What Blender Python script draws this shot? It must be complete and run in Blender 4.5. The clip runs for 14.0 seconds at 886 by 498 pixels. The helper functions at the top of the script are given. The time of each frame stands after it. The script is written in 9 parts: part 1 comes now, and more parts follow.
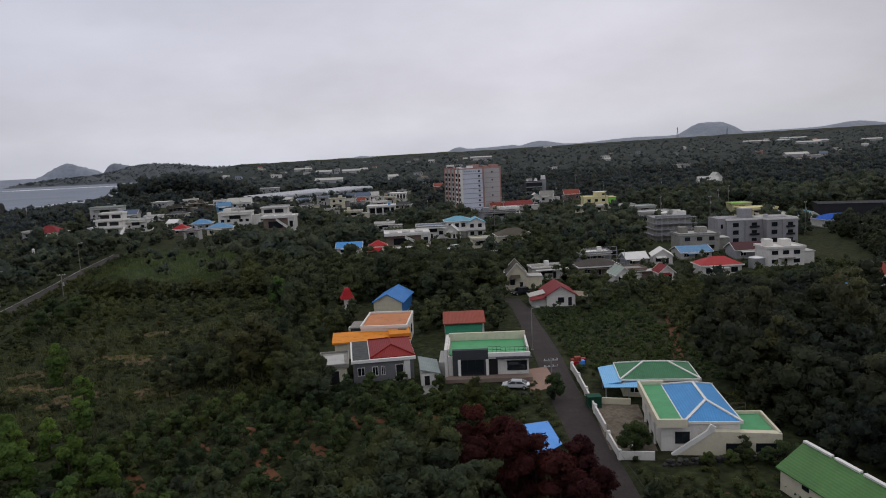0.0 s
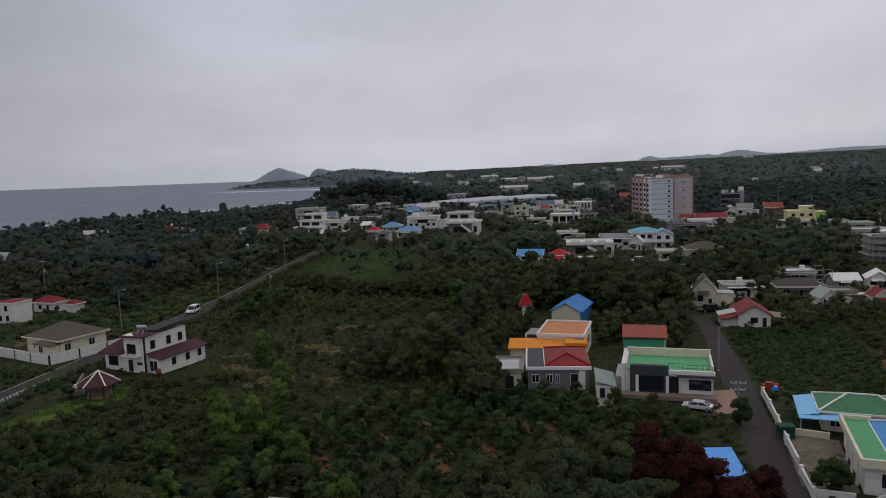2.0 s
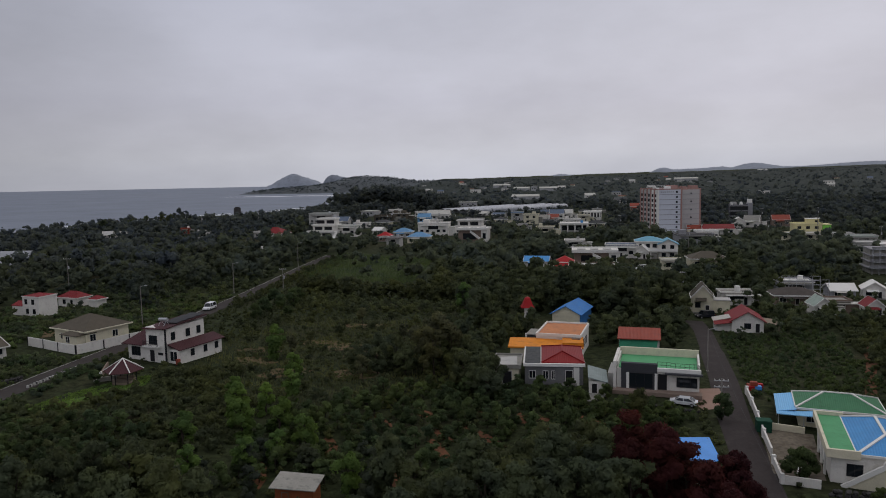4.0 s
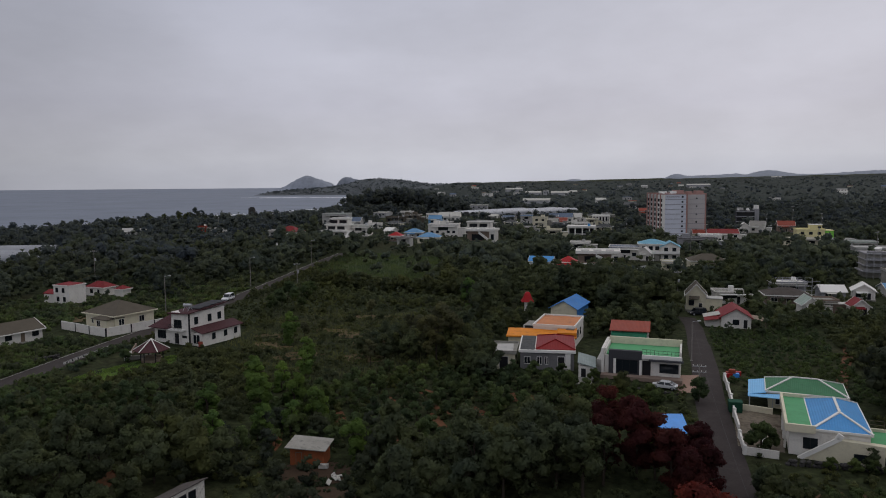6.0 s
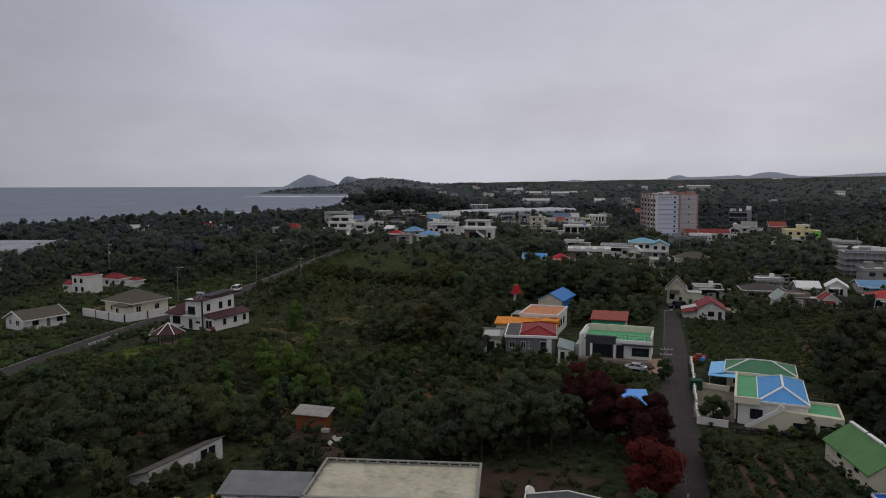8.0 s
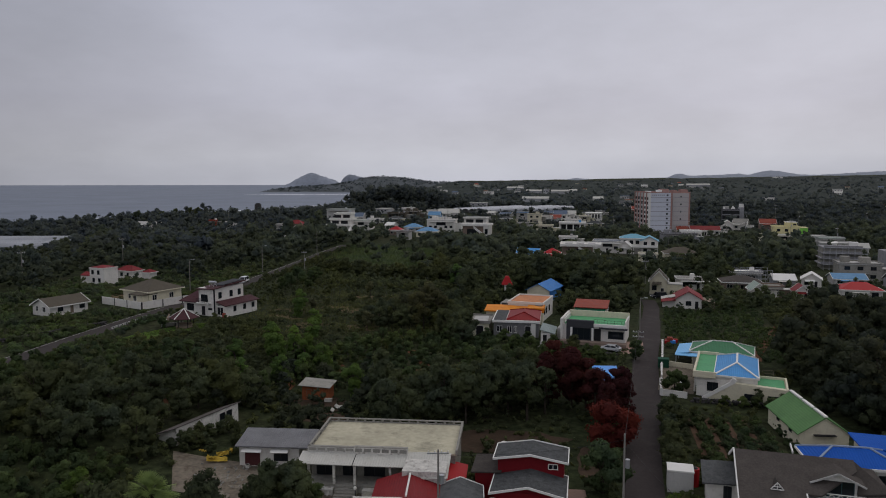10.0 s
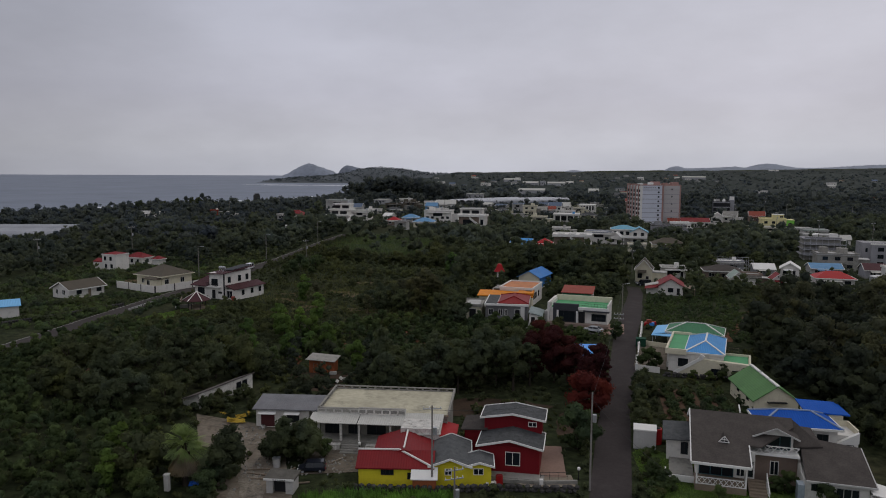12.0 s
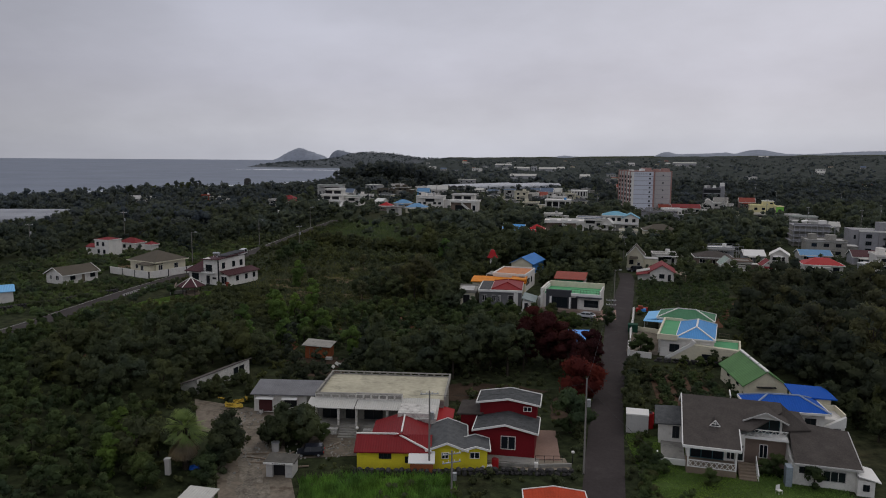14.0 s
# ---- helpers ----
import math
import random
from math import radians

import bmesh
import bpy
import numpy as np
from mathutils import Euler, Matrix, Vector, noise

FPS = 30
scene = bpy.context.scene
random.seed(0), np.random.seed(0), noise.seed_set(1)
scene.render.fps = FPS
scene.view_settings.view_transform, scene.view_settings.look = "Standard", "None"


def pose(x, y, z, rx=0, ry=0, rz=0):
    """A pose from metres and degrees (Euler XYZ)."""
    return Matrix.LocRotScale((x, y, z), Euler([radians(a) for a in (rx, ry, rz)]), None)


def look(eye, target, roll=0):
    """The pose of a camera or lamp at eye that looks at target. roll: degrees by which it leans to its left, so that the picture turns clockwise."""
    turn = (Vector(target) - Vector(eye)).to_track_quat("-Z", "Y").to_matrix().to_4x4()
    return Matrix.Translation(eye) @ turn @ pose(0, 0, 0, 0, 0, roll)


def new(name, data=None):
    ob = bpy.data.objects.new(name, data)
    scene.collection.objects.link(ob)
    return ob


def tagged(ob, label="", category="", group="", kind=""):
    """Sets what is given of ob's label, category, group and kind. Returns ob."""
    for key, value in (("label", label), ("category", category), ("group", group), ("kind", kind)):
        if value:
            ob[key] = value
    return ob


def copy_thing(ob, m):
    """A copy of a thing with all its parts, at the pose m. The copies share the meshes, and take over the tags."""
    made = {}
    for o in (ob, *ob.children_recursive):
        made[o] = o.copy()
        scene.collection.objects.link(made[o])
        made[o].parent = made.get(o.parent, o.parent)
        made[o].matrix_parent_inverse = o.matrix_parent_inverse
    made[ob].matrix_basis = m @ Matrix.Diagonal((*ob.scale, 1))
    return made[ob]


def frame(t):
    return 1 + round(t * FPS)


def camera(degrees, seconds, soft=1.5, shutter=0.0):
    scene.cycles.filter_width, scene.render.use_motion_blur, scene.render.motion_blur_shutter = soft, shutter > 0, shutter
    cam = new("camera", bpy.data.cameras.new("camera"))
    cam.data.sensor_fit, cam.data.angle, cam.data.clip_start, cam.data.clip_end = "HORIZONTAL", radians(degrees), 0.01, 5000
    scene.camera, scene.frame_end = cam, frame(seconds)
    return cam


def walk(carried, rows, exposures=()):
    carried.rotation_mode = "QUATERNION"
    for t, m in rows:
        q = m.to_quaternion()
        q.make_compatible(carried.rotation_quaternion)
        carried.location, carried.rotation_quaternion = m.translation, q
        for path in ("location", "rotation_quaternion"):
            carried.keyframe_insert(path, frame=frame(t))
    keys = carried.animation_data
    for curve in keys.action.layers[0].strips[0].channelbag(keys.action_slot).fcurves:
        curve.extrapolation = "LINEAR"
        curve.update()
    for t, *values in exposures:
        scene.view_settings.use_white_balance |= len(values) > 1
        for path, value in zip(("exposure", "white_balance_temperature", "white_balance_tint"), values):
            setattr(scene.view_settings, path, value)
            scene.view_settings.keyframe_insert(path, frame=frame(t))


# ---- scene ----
cam = camera(63.6, 14.0, soft=1.0)
PATH = [
    (0, (-2.017, 16.515, 33.651), (-1.516, 18.432, 33.38), -2.7),
    (0.5, (-2.013, 16.647, 33.649), (-1.735, 18.611, 33.393), -2.7),
    (1, (-2.022, 16.641, 33.616), (-1.889, 18.621, 33.371), -2.5),
    (1.5, (-1.906, 16.387, 33.575), (-1.87, 18.373, 33.34), -2.3),
    (2, (-1.721, 15.704, 33.537), (-1.72, 17.691, 33.309), -2.1),
    (2.5, (-1.481, 14.499, 33.509), (-1.495, 16.487, 33.288), -1.8),
    (3, (-1.165, 12.85, 33.479), (-1.183, 14.838, 33.265), -1.6),
    (5.5, (0.749, 1.656, 32.647), (0.69, 3.645, 32.451), -0.6),
    (6, (1.251, -0.85, 32.49), (1.185, 1.14, 32.296), -0.5),
    (6.5, (1.764, -3.52, 32.391), (1.695, -1.53, 32.197), -0.3),
    (7, (2.235, -6.348, 32.372), (2.166, -4.359, 32.178), -0.2),
    (9.5, (5.107, -21.355, 32.285), (5.033, -19.366, 32.089), -0.1),
    (10, (5.578, -24.287, 32.246), (5.502, -22.298, 32.047), -0.1),
    (10.5, (5.958, -27.17, 32.236), (5.882, -25.181, 32.035), -0.0),
    (11, (6.201, -29.963, 32.308), (6.126, -27.975, 32.104), 0.0),
    (11.5, (6.292, -32.611, 32.431), (6.217, -30.623, 32.223), 0.1),
    (12, (6.304, -34.791, 32.552), (6.236, -32.804, 32.329), 0.2),
    (12.5, (6.167, -35.835, 32.771), (6.121, -33.852, 32.523), 0.3),
    (13, (5.881, -35.962, 32.971), (5.839, -33.979, 32.71), 0.4),
    (13.5, (5.716, -35.811, 32.984), (5.675, -33.83, 32.716), 0.4),
    (14, (5.615, -35.691, 32.921), (5.573, -33.709, 32.657), 0.4),
]
walk(cam, [(t, look(eye, target, roll)) for t, eye, target, roll in PATH], exposures=((0, 0.26), (1, 0.14), (2.5, 0.06), (6, 0.03), (9, 0.0), (11.5, 0.0), (12.5, -0.02), (14, 0.04)))


# ---- world and light: an even overcast sky, brighter overhead ----
world = bpy.data.worlds.new("overcast_sky")
scene.world = world
world.use_nodes = True
wn, wl = world.node_tree.nodes, world.node_tree.links
wn.clear()
w_out = wn.new("ShaderNodeOutputWorld")
w_bg = wn.new("ShaderNodeBackground")
w_sky = wn.new("ShaderNodeTexSky")
w_sky.sky_type = "NISHITA"
w_sky.sun_disc = False
w_sky.sun_elevation = radians(48)
w_sky.sun_rotation = radians(35)
w_sky.air_density, w_sky.dust_density = 2.0, 6.0
w_co = wn.new("ShaderNodeTexCoord")
w_sep = wn.new("ShaderNodeSeparateXYZ")
w_ramp = wn.new("ShaderNodeValToRGB")
els = w_ramp.color_ramp.elements
els[0].position, els[0].color = 0.0, (0.490, 0.498, 0.560, 1)
els[1].position, els[1].color = 1.0, (0.84, 0.84, 0.92, 1)
for pos, col in ((0.03, (0.528, 0.536, 0.596, 1)), (0.10, (0.444, 0.452, 0.536, 1)), (0.25, (0.396, 0.405, 0.490, 1)), (0.5, (0.592, 0.597, 0.675, 1))):
    e = els.new(pos)
    e.color = col
w_map = wn.new("ShaderNodeMapping")
w_map.inputs["Scale"].default_value = (1.0, 1.0, 2.6)
w_n1 = wn.new("ShaderNodeTexNoise")
w_n1.inputs["Scale"].default_value, w_n1.inputs["Detail"].default_value, w_n1.inputs["Roughness"].default_value = 1.9, 7.0, 0.56
w_cr = wn.new("ShaderNodeMapRange")
w_cr.inputs["From Min"].default_value, w_cr.inputs["From Max"].default_value = 0.3, 0.7
w_cr.inputs["To Min"].default_value, w_cr.inputs["To Max"].default_value = 0.82, 1.16
w_mul = wn.new("ShaderNodeVectorMath")
w_mul.operation = "SCALE"
w_sk = wn.new("ShaderNodeVectorMath")
w_sk.operation = "SCALE"
w_sk.inputs["Scale"].default_value = 0.01
w_add = wn.new("ShaderNodeVectorMath")
w_add.operation = "ADD"
# the cloud is thinner towards the hidden sun
w_dot = wn.new("ShaderNodeVectorMath")
w_dot.operation = "DOT_PRODUCT"
w_dot.inputs[1].default_value = (math.sin(radians(12)), math.cos(radians(12)), 0.05)
w_gl = wn.new("ShaderNodeMapRange")
w_gl.inputs["From Min"].default_value, w_gl.inputs["From Max"].default_value = 0.62, 1.0
w_gl.inputs["To Min"].default_value, w_gl.inputs["To Max"].default_value = 0.67, 1.07
w_fac = wn.new("ShaderNodeMath")
w_fac.operation = "MULTIPLY"
# the unseen sky on the opposite side is brightened, to fill walls facing it
w_op = wn.new("ShaderNodeMapRange")
w_op.interpolation_type = "SMOOTHSTEP"
w_op.inputs["From Min"].default_value, w_op.inputs["From Max"].default_value = -0.8, 0.5
w_op.inputs["To Min"].default_value, w_op.inputs["To Max"].default_value = 1.34, 1.0
w_both = wn.new("ShaderNodeMath")
w_both.operation = "MULTIPLY"
wl.new(w_co.outputs["Generated"], w_dot.inputs[0])
wl.new(w_dot.outputs["Value"], w_gl.inputs["Value"])
wl.new(w_co.outputs["Generated"], w_sep.inputs[0])
wl.new(w_sep.outputs["Z"], w_ramp.inputs[0])
wl.new(w_co.outputs["Generated"], w_map.inputs[0])
wl.new(w_map.outputs[0], w_n1.inputs["Vector"])
wl.new(w_n1.outputs["Fac"], w_cr.inputs["Value"])
wl.new(w_ramp.outputs[0], w_mul.inputs[0])
wl.new(w_cr.outputs[0], w_fac.inputs[0])
wl.new(w_dot.outputs["Value"], w_op.inputs["Value"])
wl.new(w_gl.outputs[0], w_both.inputs[0])
wl.new(w_op.outputs[0], w_both.inputs[1])
wl.new(w_both.outputs[0], w_fac.inputs[1])
wl.new(w_fac.outputs[0], w_mul.inputs["Scale"])
wl.new(w_sky.outputs[0], w_sk.inputs[0])
wl.new(w_mul.outputs[0], w_add.inputs[0])
wl.new(w_sk.outputs[0], w_add.inputs[1])
wl.new(w_add.outputs[0], w_bg.inputs["Color"])
wl.new(w_bg.outputs[0], w_out.inputs["Surface"])

sun_data = bpy.data.lights.new("sun", "SUN")
sun_data.energy, sun_data.angle, sun_data.color = 0.30, radians(30), (1.0, 0.97, 0.93)
sun = new("sun", sun_data)
sun.matrix_world = look((200, 150, 300), (0, 0, 0))


# ---- materials ----
def mat(name, col, rough=0.85, var=0.25, scale=0.6, fine=6.0, bump=0.0, metal=0.0, stain=None, stain_amount=0.0, island=0.0, objvar=0.1, ribs=0.0, clear=0.0):
    """A procedural surface: base colour, blotches and grain at two scales, optional stains, ribs and relief."""
    m = bpy.data.materials.new(name)
    m.use_nodes = True
    nt = m.node_tree
    n, l = nt.nodes, nt.links
    bsdf = n["Principled BSDF"]
    bsdf.inputs["Roughness"].default_value = rough
    bsdf.inputs["Metallic"].default_value = metal
    bsdf.inputs["Specular IOR Level"].default_value = 0.3 if rough < 0.5 else 0.12
    bsdf.inputs["Coat Weight"].default_value = clear
    co = n.new("ShaderNodeTexCoord")
    big, small = n.new("ShaderNodeTexNoise"), n.new("ShaderNodeTexNoise")
    big.inputs["Scale"].default_value, big.inputs["Detail"].default_value = scale, 4
    small.inputs["Scale"].default_value, small.inputs["Detail"].default_value = fine, 3
    for x in (big, small):
        l.new(co.outputs["Object"], x.inputs["Vector"])
    tot = n.new("ShaderNodeMath")
    tot.operation = "ADD"
    l.new(big.outputs["Fac"], tot.inputs[0])
    l.new(small.outputs["Fac"], tot.inputs[1])
    last = tot
    for amount, source in ((island, "g"), (objvar, "o")):
        if amount:
            src = n.new("ShaderNodeNewGeometry") if source == "g" else n.new("ShaderNodeObjectInfo")
            ma = n.new("ShaderNodeMath")
            ma.operation = "MULTIPLY_ADD"
            l.new(src.outputs["Random Per Island" if source == "g" else "Random"], ma.inputs[0])
            ma.inputs[1].default_value = amount * 4
            sub = n.new("ShaderNodeMath")
            sub.operation = "ADD"
            sub.inputs[1].default_value = -amount * 2
            l.new(last.outputs[0], ma.inputs[2])
            l.new(ma.outputs[0], sub.inputs[0])
            last = sub
    mr = n.new("ShaderNodeMapRange")
    mr.inputs["From Min"].default_value, mr.inputs["From Max"].default_value = 0.55, 1.45
    mr.inputs["To Min"].default_value, mr.inputs["To Max"].default_value = 1 - var, 1 + var
    mr.clamp = False
    if var > 0.5:
        mr.clamp = True
        mr.inputs["From Min"].default_value, mr.inputs["From Max"].default_value = 0.74, 1.30
    l.new(last.outputs[0], mr.inputs["Value"])
    sc = n.new("ShaderNodeVectorMath")
    sc.operation = "SCALE"
    sc.inputs[0].default_value = col
    l.new(mr.outputs[0], sc.inputs["Scale"])
    colour = sc.outputs[0]
    if stain:
        sn = n.new("ShaderNodeTexNoise")
        sn.inputs["Scale"].default_value, sn.inputs["Detail"].default_value, sn.inputs["Roughness"].default_value = scale * 1.7, 7, 0.7
        l.new(co.outputs["Object"], sn.inputs["Vector"])
        sr = n.new("ShaderNodeMapRange")
        sr.inputs["From Min"].default_value, sr.inputs["From Max"].default_value = 0.52, 0.70
        sr.inputs["To Max"].default_value = stain_amount
        l.new(sn.outputs["Fac"], sr.inputs["Value"])
        mx = n.new("ShaderNodeMix")
        mx.data_type = "RGBA"
        l.new(sr.outputs[0], mx.inputs["Factor"])
        l.new(colour, mx.inputs["A"])
        mx.inputs["B"].default_value = (*stain, 1)
        colour = mx.outputs["Result"]
    l.new(colour, bsdf.inputs["Base Color"])
    if bump or ribs:
        bp = n.new("ShaderNodeBump")
        bp.inputs["Strength"].default_value, bp.inputs["Distance"].default_value = 0.6, max(bump, ribs)
        h = small.outputs["Fac"]
        if ribs:
            wv = n.new("ShaderNodeTexWave")
            wv.inputs["Scale"].default_value = 1.1
            l.new(co.outputs["Object"], wv.inputs["Vector"])
            h = wv.outputs["Fac"]
        l.new(h, bp.inputs["Height"])
        l.new(bp.outputs[0], bsdf.inputs["Normal"])
    return m


def leaf_mat(name, col, var=0.36, trans=0.52, scale=0.22, objvar=0.14):
    m = mat(name, col, rough=0.75, var=var, scale=scale, fine=0.9, island=0.06, objvar=objvar)
    n, l = m.node_tree.nodes, m.node_tree.links
    bsdf = n["Principled BSDF"]
    bsdf.inputs["Specular IOR Level"].default_value = 0.12
    # patches of yellower and of cooler growth, a few metres and some ten metres across
    geo = n.new("ShaderNodeNewGeometry")
    old = bsdf.inputs["Base Color"].links[0].from_socket
    for sc, lo, hi in ((0.07, (1.14, 1.12, 0.95), (0.86, 0.92, 1.05)), (0.33, (1.18, 1.18, 1.0), (0.82, 0.87, 0.98))):
        nz = n.new("ShaderNodeTexNoise")
        nz.inputs["Scale"].default_value, nz.inputs["Detail"].default_value = sc, 2
        l.new(geo.outputs["Position"], nz.inputs["Vector"])
        rm = n.new("ShaderNodeMapRange")
        rm.inputs["From Min"].default_value, rm.inputs["From Max"].default_value = 0.36, 0.64
        l.new(nz.outputs["Fac"], rm.inputs["Value"])
        mx = n.new("ShaderNodeMix")
        mx.data_type = "RGBA"
        l.new(rm.outputs[0], mx.inputs["Factor"])
        mx.inputs["A"].default_value, mx.inputs["B"].default_value = (*lo, 1), (*hi, 1)
        mu = n.new("ShaderNodeVectorMath")
        mu.operation = "MULTIPLY"
        l.new(old, mu.inputs[0])
        l.new(mx.outputs["Result"], mu.inputs[1])
        old = mu.outputs[0]
    l.new(old, bsdf.inputs["Base Color"])
    tr = n.new("ShaderNodeBsdfTranslucent")
    mix = n.new("ShaderNodeMixShader")
    mix.inputs["Fac"].default_value = trans
    l.new(bsdf.inputs["Base Color"].links[0].from_socket, tr.inputs["Color"])
    l.new(bsdf.outputs[0], mix.inputs[1])
    l.new(tr.outputs[0], mix.inputs[2])
    l.new(mix.outputs[0], n["Material Output"].inputs["Surface"])
    return m


def glass_mat():
    m = bpy.data.materials.new("window_glass")
    m.use_nodes = True
    b = m.node_tree.nodes["Principled BSDF"]
    b.inputs["Base Color"].default_value = (0.012, 0.016, 0.02, 1)
    b.inputs["Roughness"].default_value = 0.08
    b.inputs["Specular IOR Level"].default_value = 0.4
    return m


GLASS = glass_mat()
WHITE = mat("white_paint", (0.66, 0.635, 0.585), var=0.10, stain=(0.36, 0.34, 0.30), stain_amount=0.5)
CREAM = mat("cream_paint", (0.62, 0.575, 0.43), var=0.10, stain=(0.36, 0.33, 0.26), stain_amount=0.45)
TRIM = mat("white_trim", (0.70, 0.685, 0.64), var=0.07)
GREY = mat("grey_render", (0.30, 0.30, 0.31), var=0.15, stain=(0.16, 0.16, 0.16), stain_amount=0.5)
PALEGREY = mat("pale_grey_render", (0.42, 0.41, 0.385), var=0.12, stain=(0.25, 0.25, 0.24), stain_amount=0.5)
DARKGREY = mat("charcoal_cladding", (0.055, 0.056, 0.062), var=0.2)
BLACK = mat("black_metal", (0.02, 0.02, 0.022), rough=0.5)
CONCRETE = mat("weathered_concrete", (0.26, 0.25, 0.22), var=0.22, stain=(0.10, 0.10, 0.09), stain_amount=0.75, bump=0.02)
ROOFCREAM = mat("cream_roof_coating", (0.40, 0.37, 0.27), var=0.26, scale=0.22, fine=1.6, stain=(0.20, 0.19, 0.14), stain_amount=0.9)
STONE = mat("basalt_stone", (0.045, 0.043, 0.041), var=0.5, scale=1.5, fine=5, bump=0.05, island=0.15)
BRICK = mat("brown_brick", (0.20, 0.15, 0.12), var=0.25, fine=9, bump=0.02)
GREEN = mat("green_waterproof_deck", (0.085, 0.30, 0.135), rough=0.6, var=0.14, stain=(0.06, 0.20, 0.09), stain_amount=0.5)
GREENROOF = mat("green_roof_tiles", (0.055, 0.17, 0.085), rough=0.6, var=0.16, stain=(0.04, 0.10, 0.05), stain_amount=0.5, ribs=0.04)
GRASSROOF = mat("green_sheet_roof", (0.085, 0.185, 0.062), rough=0.55, var=0.2, scale=0.3, ribs=0.02, stain=(0.06, 0.13, 0.05), stain_amount=0.5)
BLUE = mat("blue_roof_paint", (0.075, 0.27, 0.55), rough=0.55, var=0.13, ribs=0.04, stain=(0.09, 0.21, 0.42), stain_amount=0.5)
DEEPBLUE = mat("deep_blue_sheet_roof", (0.010, 0.080, 0.37), rough=0.75, var=0.12, ribs=0.05)
BARNBLUE = mat("blue_sheet_roof", (0.045, 0.175, 0.44), rough=0.55, var=0.22, scale=0.35, ribs=0.05, stain=(0.11, 0.24, 0.42), stain_amount=0.8)
SKYBLUE = mat("sky_blue_sheet", (0.19, 0.45, 0.72), rough=0.5, var=0.1, ribs=0.04)
TEAL = mat("turquoise_roof", (0.13, 0.31, 0.40), rough=0.6, var=0.15)
TARP = mat("blue_tarpaulin", (0.055, 0.27, 0.70), rough=0.4, var=0.14, bump=0.03)
ORANGE = mat("orange_roof_paint", (0.60, 0.21, 0.02), rough=0.6, var=0.2, stain=(0.30, 0.11, 0.03), stain_amount=0.6)
TERRA = mat("terracotta_deck", (0.46, 0.19, 0.085), rough=0.7, var=0.2, scale=0.3, stain=(0.22, 0.12, 0.08), stain_amount=0.75)
RED = mat("red_roof", (0.18, 0.014, 0.016), rough=0.55, var=0.16, ribs=0.04, stain=(0.13, 0.02, 0.02), stain_amount=0.5)
BRIGHTRED = mat("bright_red_roof", (0.33, 0.016, 0.018), rough=0.5, var=0.1)
RUSTRED = mat("rust_red_sheet", (0.25, 0.055, 0.035), rough=0.6, var=0.18, ribs=0.05, stain=(0.20, 0.07, 0.05), stain_amount=0.5)
MAROON = mat("maroon_roof_tiles", (0.066, 0.026, 0.029), rough=0.65, var=0.2, ribs=0.05)
BARNRED = mat("deep_red_cladding", (0.155, 0.010, 0.014), rough=0.6, var=0.12)
SHINGLE = mat("grey_shingle", (0.074, 0.077, 0.077), var=0.5, scale=1.6, fine=6.5, bump=0.03)
TAUPE = mat("taupe_shingle", (0.088, 0.076, 0.058), var=0.2, fine=5, bump=0.02)
VILLAROOF = mat("dark_grey_shingle", (0.060, 0.052, 0.046), var=0.38, scale=0.8, fine=6, bump=0.02)
YELLOW = mat("yellow_paint", (0.66, 0.56, 0.035), var=0.1, stain=(0.45, 0.38, 0.05), stain_amount=0.4)
LIME = mat("lime_paint", (0.22, 0.55, 0.09), var=0.1)
PALEYELLOW = mat("pale_yellow_paint", (0.66, 0.60, 0.33), var=0.1, stain=(0.4, 0.37, 0.25), stain_amount=0.4)
WOODRED = mat("red_brown_timber", (0.27, 0.085, 0.035), var=0.3, fine=8)
WOOD = mat("weathered_timber", (0.19, 0.15, 0.11), var=0.3, fine=8)
SHEET = mat("pale_sheet_metal", (0.45, 0.44, 0.395), rough=0.5, var=0.12, ribs=0.04, stain=(0.30, 0.27, 0.22), stain_amount=0.4)
SILVER = mat("silver_car_paint", (0.70, 0.71, 0.72), rough=0.25, metal=0.2, var=0.04, clear=0.6)
WHITECAR = mat("white_car_paint", (0.72, 0.72, 0.72), rough=0.3, var=0.04, clear=0.6)
NAVYCAR = mat("dark_blue_car_paint", (0.012, 0.014, 0.022), rough=0.3, var=0.1, clear=0.5)
RUBBER = mat("rubber", (0.018, 0.018, 0.018), var=0.2)
STEEL = mat("galvanised_steel", (0.42, 0.43, 0.44), rough=0.45, metal=0.6, var=0.12)
POLE = mat("pole_concrete", (0.22, 0.205, 0.185), var=0.12)
LAMPLENS = mat("lamp_lens", (0.6, 0.6, 0.58), rough=0.3, var=0.05)
ROADGREY = mat("worn_grey_asphalt", (0.046, 0.039, 0.036), var=0.2, scale=0.2, fine=3.0, bump=0.01, stain=(0.075, 0.068, 0.064), stain_amount=0.6)
ASPHALT = mat("old_asphalt", (0.042, 0.035, 0.0335), var=0.26, scale=0.18, fine=3.0, bump=0.01, stain=(0.064, 0.056, 0.053), stain_amount=0.7)
CONCROAD = mat("concrete_yard", (0.140, 0.118, 0.090), var=0.5, scale=0.4, fine=2.0, stain=(0.07, 0.052, 0.036), stain_amount=1.0)
PAVING = mat("pink_paving", (0.27, 0.18, 0.14), var=0.18, fine=4)
SOIL = mat("orange_soil", (0.118, 0.052, 0.026), var=0.35, scale=0.5, fine=3, bump=0.05, stain=(0.05, 0.05, 0.025), stain_amount=0.8)
DRYGRASS = mat("dry_grass", (0.100, 0.070, 0.036), var=0.4, scale=0.4, fine=4, stain=(0.05, 0.065, 0.028), stain_amount=0.8)
LAWN = mat("lawn", (0.062, 0.102, 0.021), var=0.48, scale=0.3, fine=5)
